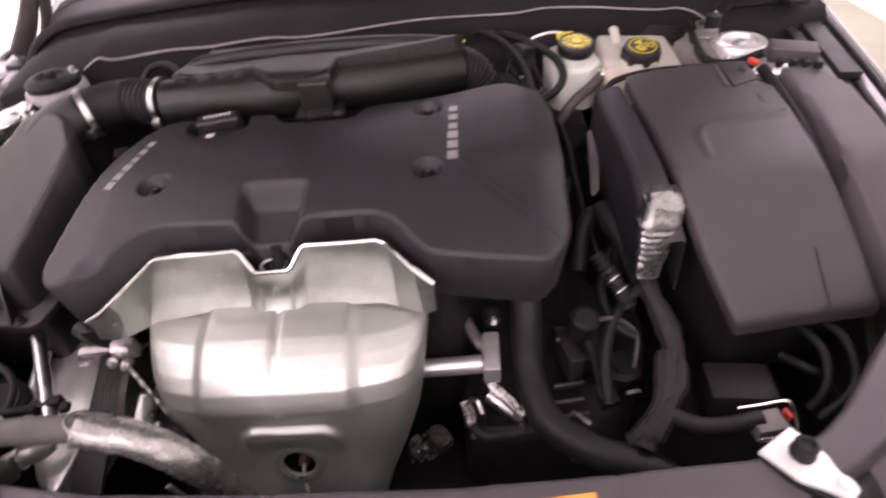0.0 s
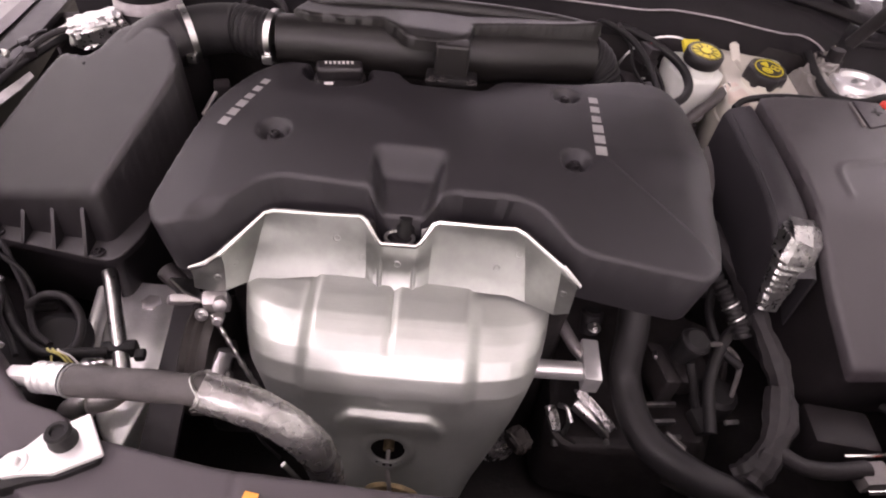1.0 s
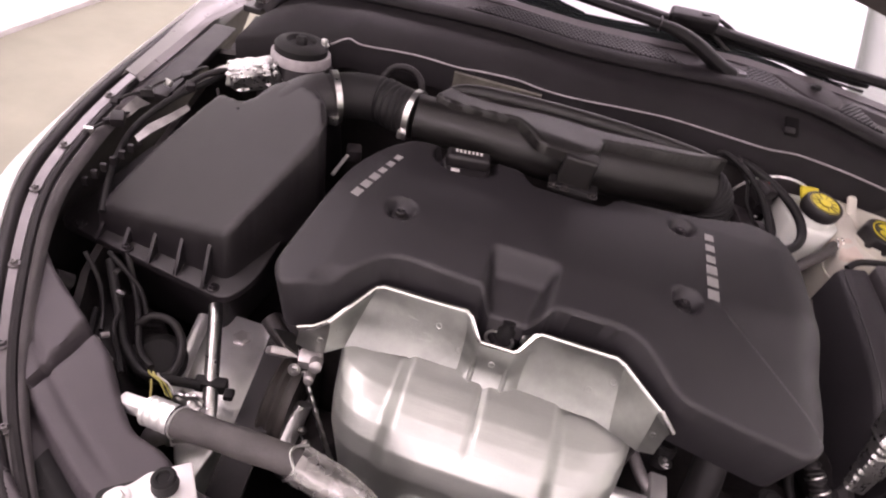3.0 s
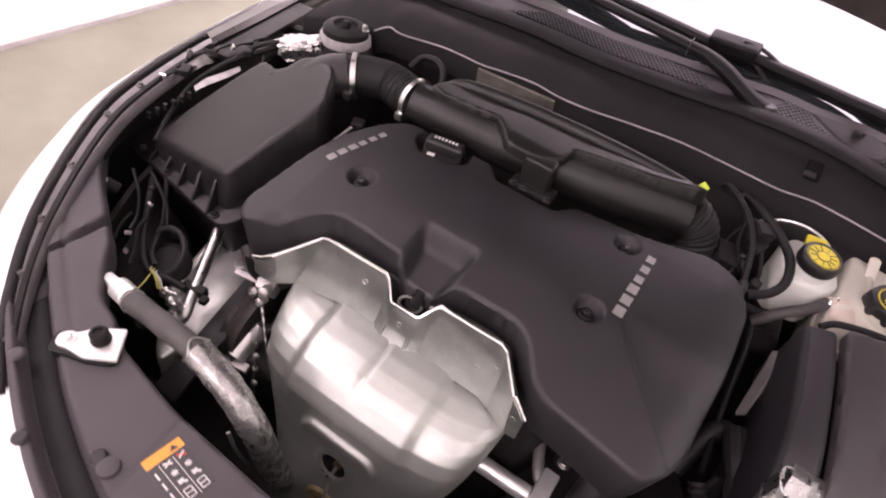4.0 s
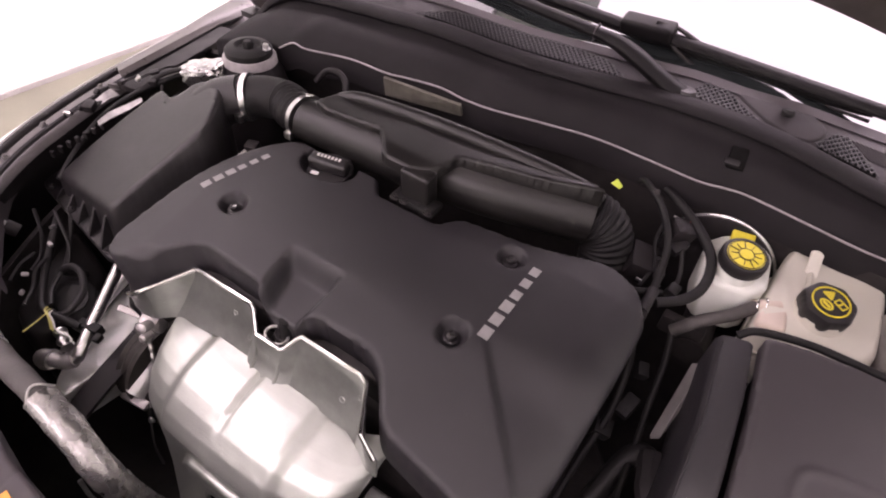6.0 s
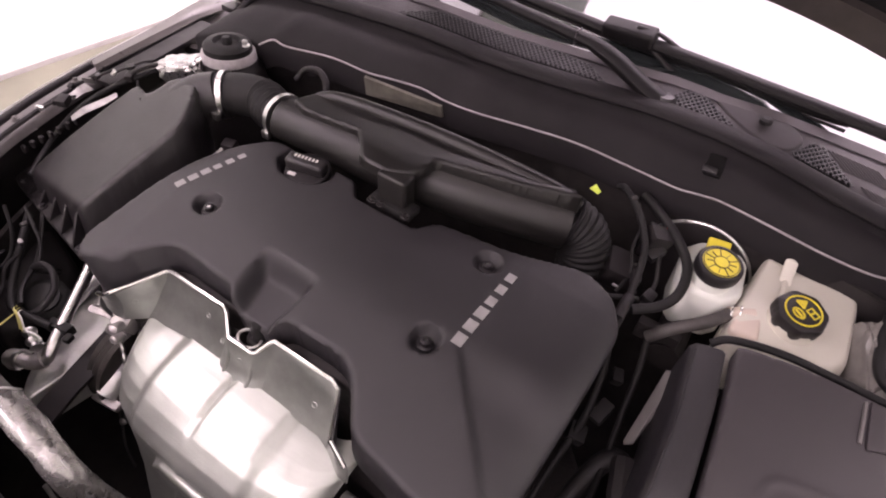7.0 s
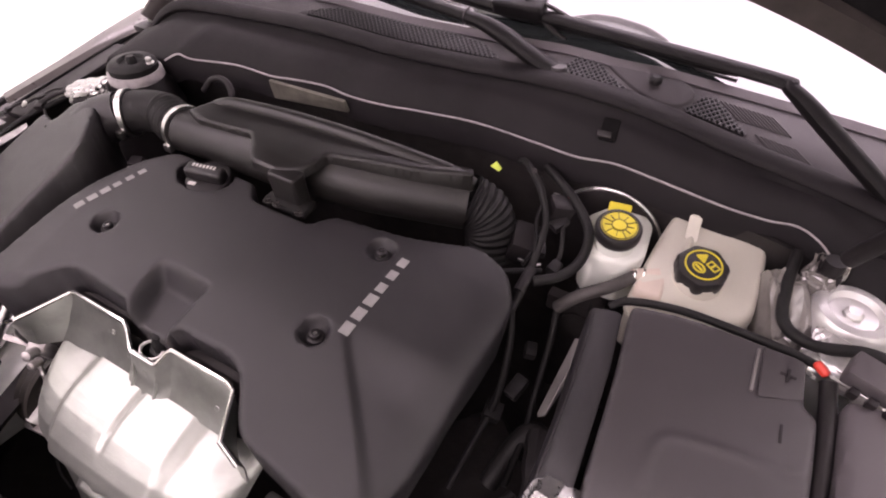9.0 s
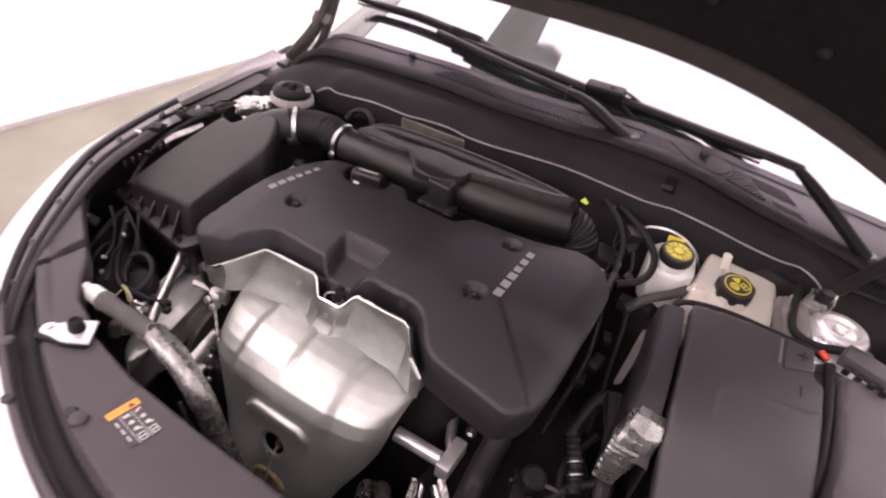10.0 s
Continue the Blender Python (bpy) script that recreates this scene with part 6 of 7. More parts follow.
def fender_fittings():
    t = thing("wiring_bracket", "bright metal bracket with black wiring along the fender", "bracket", (-0.62, 0.08, 0.82))
    part("slot", blocked((0.040, 0.27, 0.012), pose(-0.621, 0.255, 0.860, 3, 0, 7.8), 0.003), BLACK, t, "long dark slot beside the tower")
    part("rail", sheet([[(-0.673, 0.145, 0.858), (-0.664, 0.145, 0.869), (-0.640, 0.135, 0.871), (-0.631, 0.132, 0.864)], [(-0.692, 0.27, 0.863), (-0.684, 0.27, 0.875), (-0.656, 0.26, 0.877), (-0.647, 0.26, 0.868)],
                        [(-0.722, 0.40, 0.868), (-0.714, 0.40, 0.881), (-0.672, 0.39, 0.883), (-0.665, 0.39, 0.874)], [(-0.745, 0.52, 0.872), (-0.736, 0.52, 0.886), (-0.672, 0.50, 0.888), (-0.655, 0.50, 0.880)]], 0.002), RAILPAINT, t, "grey painted fender rail", angle=40)
    part("plate", sheet([[(-0.622, 0.066, 0.846), (-0.608, 0.066, 0.842)], [(-0.614, 0.082, 0.858), (-0.600, 0.084, 0.852)], [(-0.612, 0.096, 0.862), (-0.594, 0.100, 0.854)]], 0.0025), GALV, t)
    part("plate", sheet([[(-0.580, 0.040, 0.834), (-0.572, 0.036, 0.830)], [(-0.572, 0.060, 0.846), (-0.561, 0.054, 0.840)], [(-0.552, 0.088, 0.858), (-0.543, 0.084, 0.852)], [(-0.540, 0.108, 0.866), (-0.533, 0.104, 0.862)]], 0.0025), GALV, t)
    part("fold", sheet([[(-0.604, 0.094, 0.868), (-0.590, 0.104, 0.866)], [(-0.598, 0.088, 0.882), (-0.586, 0.098, 0.880)]], 0.0025), GALV, t)
    part("plug", blocked((0.018, 0.022, 0.014), pose(-0.612, 0.052, 0.846, 10, 0, 30), 0.003), BLACK, t)
    part("plug", blocked((0.014, 0.016, 0.012), pose(-0.560, 0.150, 0.872, 10, 0, 30), 0.003), BLACK, t)
    part("harness", tubed([(-0.565, -0.06, 0.775), (-0.590, 0.0, 0.80), (-0.598, 0.06, 0.828), (-0.578, 0.12, 0.855), (-0.548, 0.17, 0.872), (-0.530, 0.22, 0.880)], 0.005, seg=10), RUBBER, t)
    part("harness", tubed([(-0.575, 0.13, 0.860), (-0.556, 0.160, 0.880), (-0.535, 0.185, 0.890), (-0.515, 0.195, 0.892)], 0.0045, seg=8), BLACK, t)
    part("rail_tube", tubed([(-0.560, 0.165, 0.870), (-0.540, 0.20, 0.884), (-0.505, 0.250, 0.892), (-0.470, 0.275, 0.900)], 0.006, seg=10), CAST, t)
    for k in range(7):
        part("tooth", blocked((0.008, 0.006, 0.012), pose(-0.600 + 0.004 * k, -0.040 + 0.014 * k, 0.800 + 0.004 * k, 0, 0, 14), 0.001), BLACK, t)
    for k, (x, y, z) in enumerate(((-0.634, 0.020, 0.836), (-0.622, 0.045, 0.842), (-0.606, 0.118, 0.868), (-0.590, 0.140, 0.872), (-0.640, 0.085, 0.850), (-0.575, 0.165, 0.880))):
        part("clamp", blocked((0.012 + 0.003 * (k % 2), 0.007, 0.010), pose(x, y, z, 15 * k, 10, 30 + 40 * k), 0.002), (STEEL, BLACK, PLASTIC)[k % 3], t)
        part("strand", tubed([(x, y, z), (x + 0.010, y + 0.018, z + 0.006), (x + 0.012, y + 0.036, z + 0.002)], 0.0022, seg=6), (BLACK, HOSE)[k % 2], t)
    solo("clip_tie", tubed([(-0.30, 0.142, 0.860), (-0.296, 0.128, 0.858), (-0.300, 0.110, 0.850), (-0.305, 0.085, 0.84)], 0.003, seg=8), CAST, "small bright clip hanging below the clamp", "clip")
    solo("cam_sensor", blocked((0.022, 0.020, 0.022), pose(-0.292, 0.132, 0.855, 10, 0, 20), 0.004), BLACK, "black sensor plug below the duct elbow", "sensor")


fender_fittings()


# ---- right side of the engine ----
def right_parts():
    t = thing("radiator_hose", "thick black rubber radiator hose curving to the radiator", "hose", (0.35, -0.15, 0.6))
    part("hose", tubed([(0.305, -0.030, 0.715), (0.304, -0.075, 0.665), (0.302, -0.118, 0.610), (0.316, -0.195, 0.596), (0.366, -0.245, 0.598), (0.432, -0.270, 0.588), (0.49, -0.292, 0.555), (0.53, -0.30, 0.51)], 0.0215, seg=24, n=10), HOSE, t)
    ring_band((0.305, -0.045, 0.698), (0, -0.64, -0.77), 0.0218, 0.010, STEEL, t)
    t = thing("coolant_outlet", "cast aluminium coolant outlet with cross pipe", "outlet", (0.22, -0.11, 0.58))
    part("cross_pipe", tubed([(0.15, -0.122, 0.622), (0.236, -0.120, 0.622)], 0.0130, seg=18, smooth=False), PALECAST, t)
    part("flange", blocked((0.024, 0.066, 0.034), pose(0.250, -0.108, 0.621, 4, 0, -2), 0.004, 2), PALECAST, t, "pale square-edged end flange")
    part("plug", lathed([(0.014, -0.02), (0.016, 0.0), (0.016, 0.012), (0.012, 0.016), (0.004, 0.016)], pose(0.258, -0.040, 0.640, -20), 16), HOSE, t, "dark ribbed end plug")
    part("rear_arm", tubed([(0.215, -0.04, 0.63), (0.235, -0.085, 0.625), (0.255, -0.10, 0.622)], 0.009, seg=12), CAST, t)
    bolt("bolt", (0.258, -0.06, 0.645), t, 0.006, STEEL)
    solo("bright_linkage", tubed([(0.245, -0.130, 0.560), (0.265, -0.150, 0.556), (0.285, -0.165, 0.545)], lambda s: 0.012 - 0.004 * s, seg=12), STEEL, "small bright steel linkage under the outlet", "linkage")
    solo("bright_linkage", tubed([(0.205, -0.135, 0.555), (0.215, -0.16, 0.535), (0.218, -0.175, 0.52)], 0.006, seg=10), STEEL, "small bright steel linkage under the outlet", "linkage")
    crinkled("crumpled_shield", (0.268, -0.142, 0.565), (0.034, 0.008, 0.004), "crumpled dull foil below the coolant outlet", pose(0, 0, 0, 35, 20, -42), 21, DULLFOIL)
    crinkled("crumpled_shield", (0.212, -0.150, 0.548), (0.007, 0.018, 0.006), "crumpled dull foil below the coolant outlet", pose(0, 0, 0, 20, 15, 18), 27, DULLFOIL)
    crinkled("flange_edge", (0.166, -0.172, 0.520), (0.014, 0.018, 0.014), "dark brown exhaust flange edge beside the shield", pose(0, 0, 0, 10, 0, 40), 45, BELT)
    crinkled("crumpled_shield", (0.140, -0.168, 0.490), (0.022, 0.016, 0.018), "crumpled dull foil beside the exhaust shield", pose(0, 0, 0, 0, 20, 30), 33, DULLFOIL)
    for k, pts in enumerate(([(0.216, -0.142, 0.57), (0.226, -0.150, 0.575), (0.232, -0.165, 0.565)], [(0.225, -0.165, 0.52), (0.232, -0.158, 0.55), (0.228, -0.15, 0.575)], [(0.270, -0.150, 0.56), (0.285, -0.160, 0.545), (0.290, -0.175, 0.53)])):
        solo("bracket_wire", tubed(pts, 0.0036, seg=8), STEEL if k != 1 else GALV, "thin shiny wire below the coolant outlet", "wire")
    g = thing("gearbox_housing", "dark cast gearbox housing low in the engine bay", "gearbox", (0.35, -0.05, 0.45))
    part("case", prism(bmesh.new(), rounded([(0.20, -0.18), (0.42, -0.20), (0.50, -0.05), (0.46, 0.12), (0.34, 0.20), (0.22, 0.10)], 0.04), lambda x, y: 0.55 + 0.05 * math.sin(30 * x) * math.cos(24 * y), 0.40, 0.02), GRIME, g)
    part("boss", lathed([(0.04, 0), (0.04, 0.03), (0.03, 0.036), (0.01, 0.036)], pose(0.40, -0.06, 0.56), 24), GRIME, g)
    part("cover", lathed([(0.028, 0), (0.028, 0.03), (0.022, 0.036), (0.004, 0.036)], pose(0.435, -0.12, 0.57), 24), RUBBER, g)
    for x, y, z in ((0.36, -0.13, 0.575), (0.355, -0.155, 0.57), (0.36, -0.175, 0.565)):
        part("fin", blocked((0.045, 0.006, 0.008), pose(x, y, z, 0, 0, 6), 0.002), GALV, g)
    part("lever", tubed([(0.352, -0.22, 0.55), (0.385, -0.235, 0.545), (0.41, -0.245, 0.54)], lambda s: 0.012 - 0.003 * s, seg=10), STEEL, g, "bright steel shift lever")
    part("lug", prism(bmesh.new(), rounded([(0.345, -0.045), (0.368, -0.050), (0.385, -0.115), (0.362, -0.118)], 0.006), 0.612, 0.56, 0.004), GRIME, g)
    # loom
    t = thing("wiring_loom", "thick taped black wiring loom beside the fuse box", "wiring", (0.48, -0.1, 0.6))
    part("trunk", tubed([(0.440, 0.10, 0.72), (0.462, 0.02, 0.705), (0.478, -0.06, 0.685), (0.492, -0.12, 0.66), (0.484, -0.18, 0.645), (0.455, -0.225, 0.63), (0.430, -0.255, 0.61)], lambda s: 0.0155 + 0.002 * math.sin(s * 30) + 0.001 * math.sin(s * 83), seg=9, n=10), LOOM, t, angle=18)
    part("branch", tubed([(0.455, -0.215, 0.635), (0.490, -0.235, 0.628), (0.530, -0.238, 0.626), (0.575, -0.232, 0.628)], 0.0105, seg=14), LOOM, t)
    part("branch", tubed([(0.47, -0.05, 0.69), (0.43, -0.08, 0.67), (0.405, -0.13, 0.64), (0.40, -0.19, 0.61)], 0.008, seg=10), RUBBER, t)
    part("branch", tubed([(0.44, 0.02, 0.70), (0.415, -0.04, 0.68), (0.425, -0.09, 0.66), (0.45, -0.11, 0.65)], 0.006, seg=10), RUBBER, t)
    part("elbow", tubed([(0.48, -0.15, 0.66), (0.465, -0.20, 0.64), (0.44, -0.235, 0.62), (0.42, -0.24, 0.60)], lambda s: 0.015 + 0.002 * math.sin(s * 11) + 0.0006 * math.sin(s * 40), seg=9, n=12), LOOM, t, angle=18)
    c = thing("cable_connector", "grey cable connector in a bright wire bail", "connector", (0.60, -0.23, 0.62))
    part("body", blocked((0.040, 0.030, 0.022), pose(0.582, -0.237, 0.620, 0, 0, 8), 0.003), RIBGREY, c)
    part("bail", tubed([(0.550, -0.219, 0.632), (0.580, -0.217, 0.634), (0.606, -0.214, 0.635), (0.615, -0.219, 0.635), (0.612, -0.238, 0.635), (0.606, -0.255, 0.634), (0.596, -0.260, 0.633), (0.558, -0.264, 0.630)], 0.0026, seg=8, n=5), RIM, c, "bright wire bail")
    part("red_lock", blocked((0.004, 0.014, 0.012), pose(0.605, -0.232, 0.632, 0, 0, 8), 0.001), RED, c)
    solo("relay_block", blocked((0.085, 0.06, 0.07), pose(0.575, -0.172, 0.59, 0, 0, -6), 0.008), BLACK, "black plastic relay block in front of the fuse box", "relay")
    for k, pts in enumerate(([(0.66, -0.10, 0.66), (0.675, -0.16, 0.66), (0.665, -0.20, 0.64), (0.65, -0.21, 0.61)], [(0.69, -0.10, 0.66), (0.705, -0.15, 0.668), (0.70, -0.20, 0.64), (0.66, -0.22, 0.60)], [(0.64, -0.14, 0.63), (0.655, -0.17, 0.64), (0.68, -0.18, 0.63), (0.70, -0.21, 0.60)])):
        solo("loose_cable", tubed(pts, 0.006, seg=10), RUBBER, "black loose cable below the fuse box", "cable")
    t = thing("ribbed_plate", "grey ribbed plate in the gap beside the battery", "plate", (0.435, 0.16, 0.76))
    part("plate", sheet([[(0.436, 0.208, 0.792), (0.447, 0.204, 0.803)], [(0.431, 0.160, 0.762), (0.447, 0.160, 0.778)], [(0.429, 0.111, 0.734), (0.437, 0.112, 0.742)]], 0.003), RIBGREY, t)
    for k in range(9):
        f = k / 8
        a, b = Vector((0.436, 0.207, 0.794)).lerp(Vector((0.447, 0.203, 0.805)), f), Vector((0.429, 0.113, 0.736)).lerp(Vector((0.438, 0.113, 0.744)), f)
        part("rib", tubed([a, b], 0.0016, seg=6, smooth=False), RIBGREY, t)
    # plugs and wires in the gap between engine and fuse box
    c = thing("sensor_cluster", "black plugs and thin wires in the gap beside the engine", "connector", (0.40, -0.09, 0.60))
    part("housing", lathed([(0.016, -0.045), (0.018, -0.010), (0.018, 0.0), (0.014, 0.004), (0.005, 0.004)], pose(0.382, -0.096, 0.680, 12, 6), 20), RUBBER, c)
    part("collar", lathed([(0.0195, -0.006), (0.0205, -0.003), (0.0195, 0.0), (0.0185, 0.0), (0.0185, -0.006)], pose(0.382, -0.096, 0.680, 12, 6), 24), HOSE, c)
    part("wire", tubed([(0.400, -0.094, 0.672), (0.424, -0.090, 0.668), (0.448, -0.094, 0.652), (0.458, -0.102, 0.632), (0.450, -0.128, 0.604)], 0.0034, seg=8), GREYHOSE, c)
    part("wire", tubed([(0.412, -0.105, 0.655), (0.415, -0.120, 0.63), (0.424, -0.137, 0.600), (0.408, -0.142, 0.597)], 0.0026, seg=8), HOSE, c)
    part("wire", tubed([(0.386, -0.102, 0.640), (0.396, -0.120, 0.615), (0.402, -0.140, 0.592), (0.412, -0.165, 0.58)], 0.006, seg=8), RUBBER, c)
    part("plug", blocked((0.026, 0.034, 0.020), pose(0.405, -0.160, 0.588, 8, 0, 15), 0.004), RUBBER, c)
    k = thing("ribbed_sleeve", "dark ribbed cable sleeve with shiny rings", "cable", (0.427, -0.06, 0.70))
    part("sleeve", tubed([(0.405, -0.030, 0.735), (0.418, -0.050, 0.722), (0.430, -0.072, 0.708), (0.440, -0.092, 0.690)], lambda s: 0.0105 + 0.0014 * math.cos(s * 2 * math.pi * 9), seg=16, n=24), HOSE, k)
    for q in range(2):
        ring_band((0.424 + 0.008 * q, -0.061 - 0.014 * q, 0.715 - 0.009 * q), (0.55, -0.7, -0.45), 0.0112, 0.0016, STEEL, k, "ring")
    for at, rot, sz in (((0.366, -0.188, 0.580), (0, 10, -40), (0.030, 0.007, 0.005)), ((0.470, -0.207, 0.584), (0, 0, 15), (0.022, 0.012, 0.006)), ((0.44, -0.165, 0.60), (20, 0, 10), (0.020, 0.006, 0.006)), ((0.352, -0.075, 0.616), (0, 30, 70), (0.024, 0.005, 0.006))):
        solo("retaining_clip", blocked(sz, pose(*at, *rot), 0.0015), GALV, "small shiny steel clip low beside the gearbox", "clip", group="retaining clips")
    w = thing("cable_set", "dark cables and connectors running down beside the battery", "wiring", (0.39, 0.14, 0.70))
    part("cable", tubed([(0.352, 0.175, 0.84), (0.365, 0.15, 0.80), (0.372, 0.11, 0.74), (0.365, 0.06, 0.69), (0.36, 0.0, 0.66)], 0.005, seg=10), RUBBER, w)
    part("cable", tubed([(0.395, 0.240, 0.80), (0.405, 0.20, 0.775), (0.412, 0.15, 0.735), (0.420, 0.10, 0.70), (0.425, 0.03, 0.68)], 0.0045, seg=10), RUBBER, w)
    part("connector", blocked((0.020, 0.034, 0.020), pose(0.388, 0.137, 0.735, 20, 0, -14), 0.004), RUBBER, w)
    part("connector", blocked((0.016, 0.022, 0.016), pose(0.384, 0.186, 0.757, 10, 10, 20), 0.003), RUBBER, w)
    part("connector", blocked((0.024, 0.026, 0.022), pose(0.372, 0.100, 0.715, 10, 10, 10), 0.004), RUBBER, w)
    part("hose_bend", tubed([(0.40, 0.04, 0.64), (0.415, 0.09, 0.685), (0.432, 0.108, 0.700), (0.452, 0.105, 0.685), (0.470, 0.095, 0.65), (0.475, 0.07, 0.60)], 0.014, seg=16), HOSE, w)
    # small plugs and clips round the throttle
    q = thing("throttle_wiring", "small plugs, thin wires and shiny clips beside the bellows", "wiring", (0.33, 0.30, 0.80))
    part("wire", tubed([(0.300, 0.375, 0.900), (0.318, 0.350, 0.885), (0.322, 0.320, 0.865), (0.335, 0.290, 0.850), (0.33, 0.26, 0.83)], 0.0028, seg=8), RUBBER, q)
    part("wire", tubed([(0.345, 0.372, 0.893), (0.352, 0.345, 0.878), (0.362, 0.320, 0.862), (0.372, 0.290, 0.845), (0.368, 0.26, 0.83)], 0.0032, seg=8), HOSE, q)
    part("wire", tubed([(0.30, 0.215, 0.842), (0.322, 0.222, 0.850), (0.342, 0.232, 0.852), (0.36, 0.25, 0.845)], 0.0040, seg=8), RUBBER, q)
    part("wire", tubed([(0.318, 0.215, 0.848), (0.330, 0.200, 0.838), (0.338, 0.180, 0.825), (0.345, 0.15, 0.80)], 0.0030, seg=8), HOSE, q)
    part("plug", blocked((0.018, 0.026, 0.014), pose(0.352, 0.330, 0.866, 20, 10, -25), 0.003), PLASTIC, q)
    part("plug", blocked((0.014, 0.020, 0.014), pose(0.345, 0.284, 0.848, 10, 0, 20), 0.003), PLASTIC, q)
    part("plug", blocked((0.016, 0.022, 0.012), pose(0.372, 0.272, 0.838, 0, 12, -10), 0.003), HOSE, q)
    for x, y, z, a in ((0.332, 0.362, 0.888, 20), (0.345, 0.340, 0.878, 70), (0.338, 0.302, 0.856, 40), (0.326, 0.262, 0.838, 10), (0.352, 0.262, 0.842, 60)):
        part("steel_clip", blocked((0.009, 0.0035, 0.0035), pose(x, y, z, 0, 15, a), 0.001), STEEL, q, "tiny shiny clip")
    # hoses behind the bellows
    t = thing("vacuum_hose", "pair of black vacuum hoses beside the brake reservoir", "hose", (0.33, 0.33, 0.83))
    part("hose", tubed([(0.262, 0.388, 0.905), (0.275, 0.380, 0.911), (0.312, 0.345, 0.902), (0.339, 0.307, 0.880), (0.348, 0.255, 0.862), (0.353, 0.208, 0.850), (0.352, 0.17, 0.835)], 0.0052, seg=14), RUBBER, t)
    part("hose", tubed([(0.300, 0.400, 0.900), (0.324, 0.382, 0.900), (0.365, 0.355, 0.890), (0.397, 0.322, 0.876), (0.404, 0.280, 0.864), (0.390, 0.246, 0.856), (0.360, 0.222, 0.850)], 0.007, seg=16), RUBBER, t)
    part("tee", tubed([(0.350, 0.198, 0.848), (0.351, 0.236, 0.856)], 0.0078, seg=12, smooth=False), PLASTIC, t)
    part("clip", lathed([(0.0045, 0), (0.0045, 0.004), (0.002, 0.005)], pose(0.292, 0.366, 0.912, 40, 20), 12), GRIME, t)
    solo("throttle_plug", blocked((0.05, 0.05, 0.04), pose(0.318, 0.300, 0.835, 10, 15, 20), 0.008), BLACK, "black throttle body plug", "plug")
    solo("sensor_plug", blocked((0.035, 0.03, 0.03), pose(0.345, 0.345, 0.880, 10, 15, 40), 0.006), BLACK, "black sensor plug with reddish lock", "plug")
    solo("sensor_lock", blocked((0.006, 0.007, 0.006), pose(0.351, 0.360, 0.891, 10, 15, 40), 0.001), RED, "small faded red locking tab", "clip")
    solo("inspection_tab", sheet([[(0.228, 0.357, 0.902), (0.234, 0.364, 0.909)], [(0.243, 0.353, 0.901), (0.246, 0.357, 0.905)]], 0.002), LIME, "yellow-green plastic tab behind the duct", "tab")
    # things behind the duct
    solo("sound_mat", sheet([[(-0.205, 0.373, 0.886), (-0.205, 0.367, 0.922)], [(-0.052, 0.386, 0.897), (-0.052, 0.377, 0.921)]], 0.006), OLIVE, "dull olive sound mat on the firewall", "sound mat")
    solo("firewall_cable", tubed([(-0.315, 0.31, 0.895), (-0.300, 0.322, 0.915), (-0.272, 0.324, 0.920), (-0.250, 0.315, 0.910), (-0.24, 0.30, 0.89)], 0.006, seg=10), BLACK, "black cable arching behind the duct", "cable")
    solo("corner_hose", tubed([(0.650, 0.420, 0.880), (0.648, 0.360, 0.865), (0.655, 0.310, 0.855), (0.690, 0.290, 0.856), (0.74, 0.298, 0.866), (0.775, 0.300, 0.862)], 0.0075, seg=14), RUBBER, "black hose in the corner beside the coolant tank", "hose")
    crinkled("clear_film_wrap", (0.656, 0.352, 0.826), (0.026, 0.060, 0.034), "crumpled clear plastic film beside the coolant tank", pose(0, 0, 0, 20, 10, 20), 7, CLEARFILM)
    crinkled("clear_film_wrap", (0.688, 0.415, 0.850), (0.022, 0.030, 0.030), "crumpled clear plastic film behind the hose", pose(0, 0, 0, 10, 0, -20), 15, CLEARFILM)
    crinkled("protective_film", (0.745, 0.292, 0.838), (0.060, 0.040, 0.014), "crumpled bright protective film before the tower", pose(0, 0, 0, 0, 6, -10), 11, FILM)
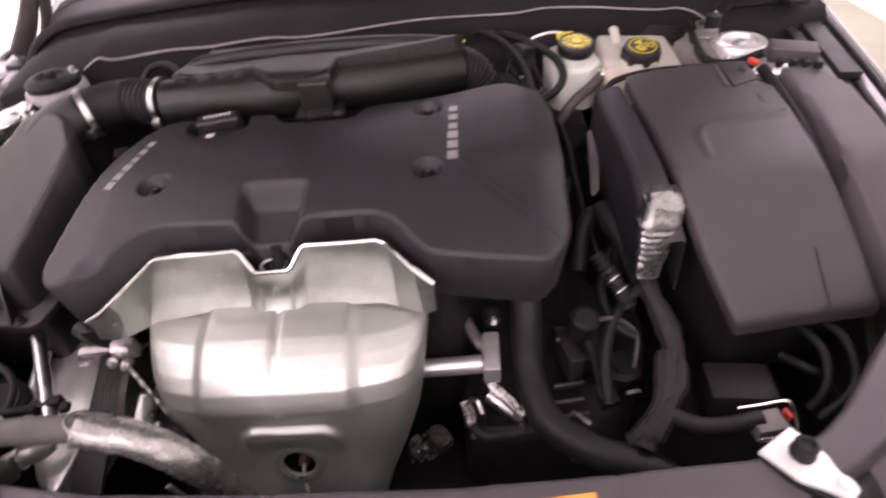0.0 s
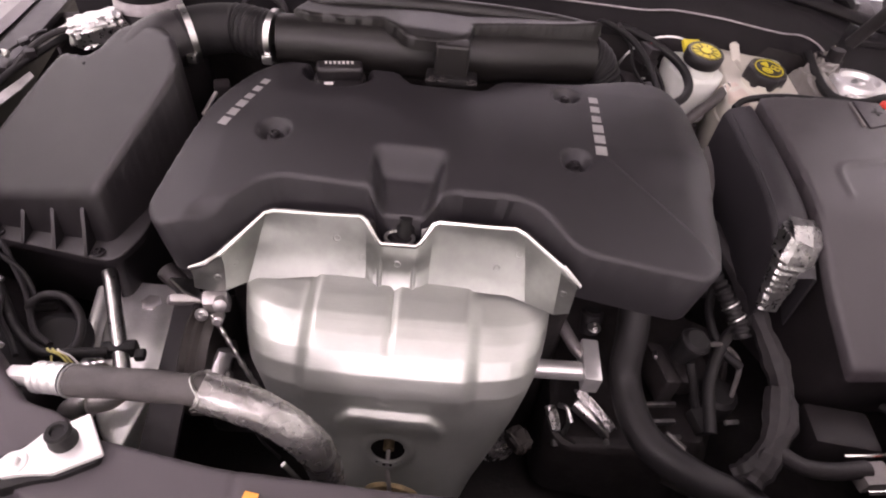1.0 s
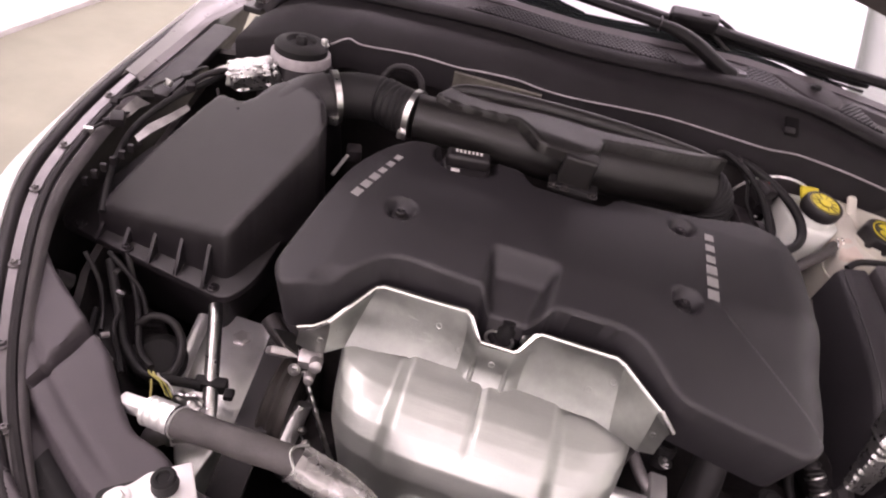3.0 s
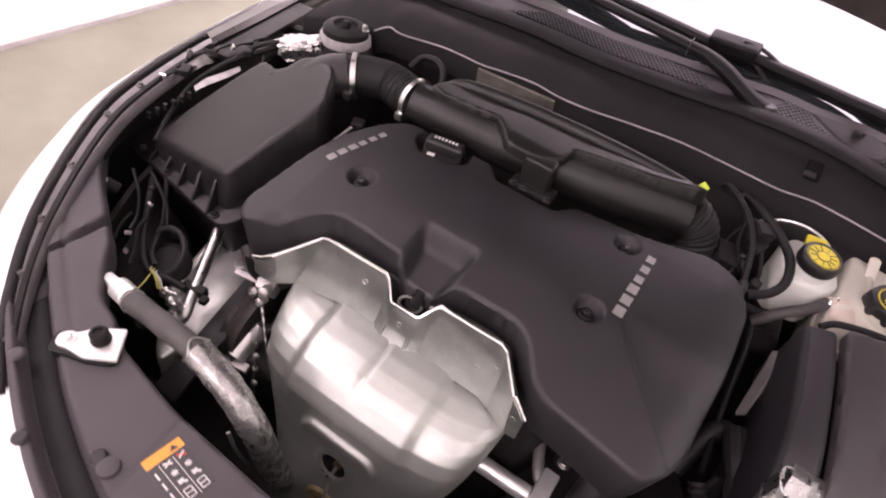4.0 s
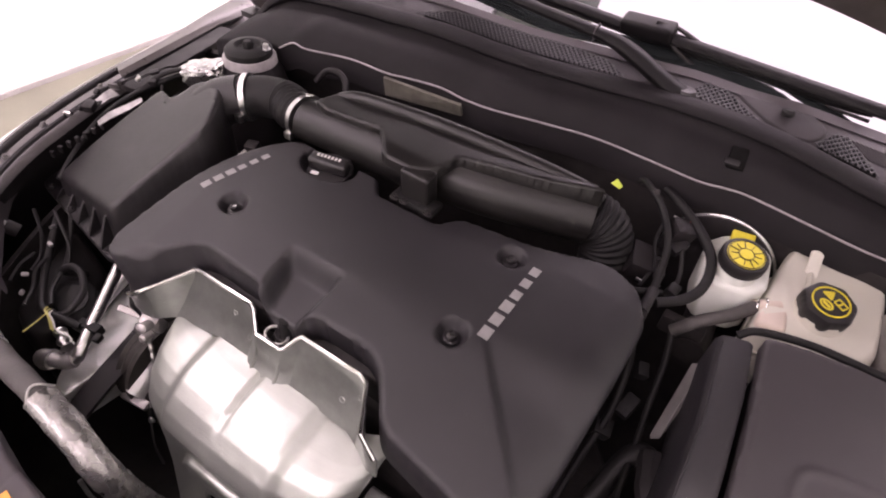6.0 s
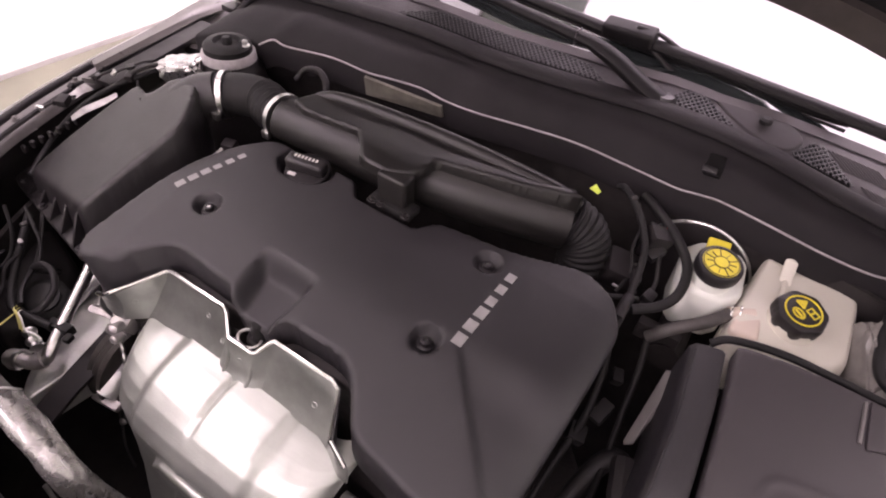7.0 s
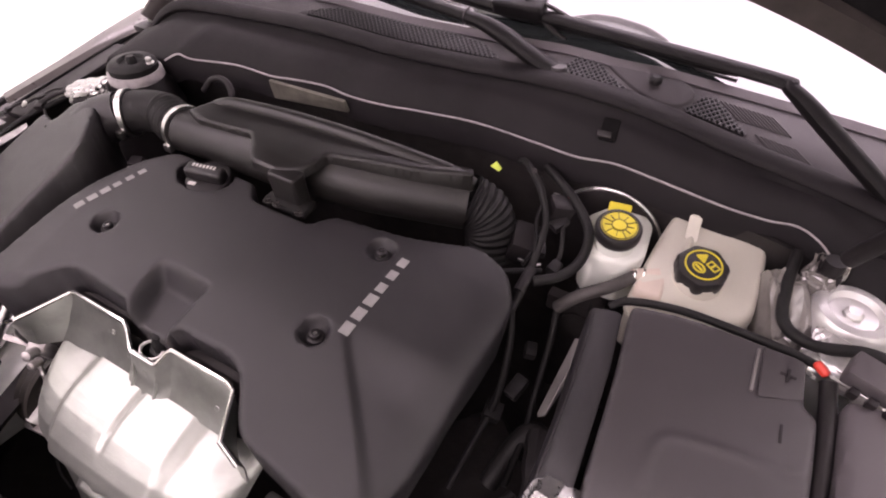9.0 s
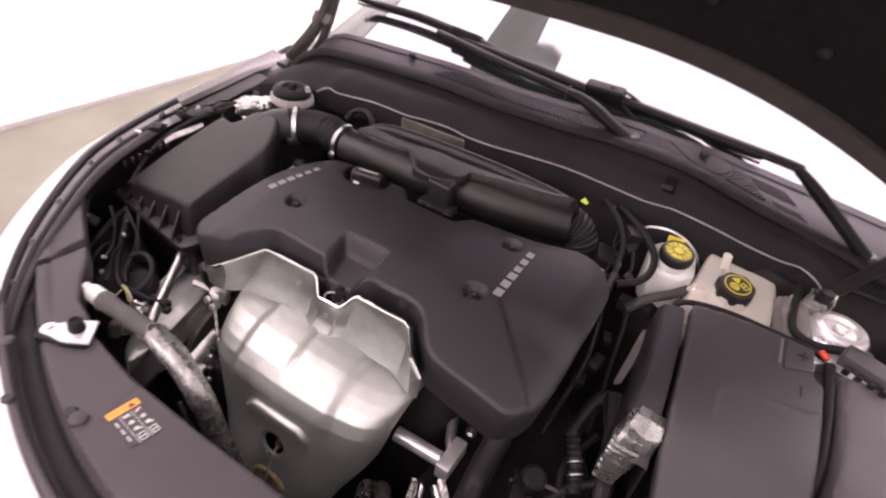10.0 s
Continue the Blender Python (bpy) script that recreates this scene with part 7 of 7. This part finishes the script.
    for k in range(5):
        solo("rail_bracket", blocked((0.020, 0.034 + 0.006 * (k % 2), 0.005), pose(0.812 - 0.012 * k * (k > 2), 0.20 - 0.055 * k, 0.822 - 0.012 * k, -12, 15, 10 + 20 * (k % 2)), 0.001), STEEL, "bright steel bracket on the fender rail", "bracket", group="rail brackets")


right_parts()


# ---- bay shell ----
def bay():
    t = thing("engine_bay_shell", "black painted engine bay walls and floor", "engine bay", (0.05, 0, 0.3))
    part("firewall", sheet([[(x, 0.42, 0.36), (x, 0.43, 0.70), (x, min(0.445, along(SEAL, x).y + 0.02), along(SEAL, x).z - 0.03)] for x in np.linspace(-0.66, 0.80, 30)], 0.01), GRIME, t, angle=60)
    part("side_wall", sheet([[(-0.62, 0.5, 0.36), (-0.64, 0.5, 0.86)], [(-0.60, 0.1, 0.36), (-0.60, 0.1, 0.78)], [(-0.52, -0.12, 0.36), (-0.56, -0.12, 0.72)], [(-0.45, -0.30, 0.36), (-0.47, -0.30, 0.70)]], 0.01), GRIME, t, angle=60)
    part("side_wall", sheet([[(0.82, 0.5, 0.36), (0.84, 0.5, 0.82)], [(0.80, 0.1, 0.36), (0.81, 0.1, 0.74)], [(0.78, -0.12, 0.36), (0.77, -0.12, 0.64)], [(0.70, -0.30, 0.36), (0.70, -0.30, 0.62)]], 0.01), GRIME, t, angle=60)
    part("undertray", blocked((1.5, 0.98, 0.03), pose(0.08, 0.0, 0.345), 0.004), GRIME, t)
    part("front_wall", sheet([[(x, -0.395, 0.36), (x, -0.392, 0.74)] for x in np.linspace(-0.26, 0.44, 16)], 0.02), GRIME, t, angle=60)
    b = thing("engine_block", "dark engine block under the cover", "engine", (0, 0, 0.40))
    part("block", prism(bmesh.new(), rounded([(-0.24, -0.09), (0.20, -0.09), (0.24, 0.0), (0.26, 0.16), (-0.22, 0.17)], 0.02), 0.775, 0.40, 0.02), GRIME, b)
    part("head", prism(bmesh.new(), rounded([(-0.23, -0.075), (0.19, -0.075), (0.28, 0.05), (0.27, 0.14), (-0.20, 0.14)], 0.02), 0.815, 0.70, 0.01), GRIME, b)


bay()
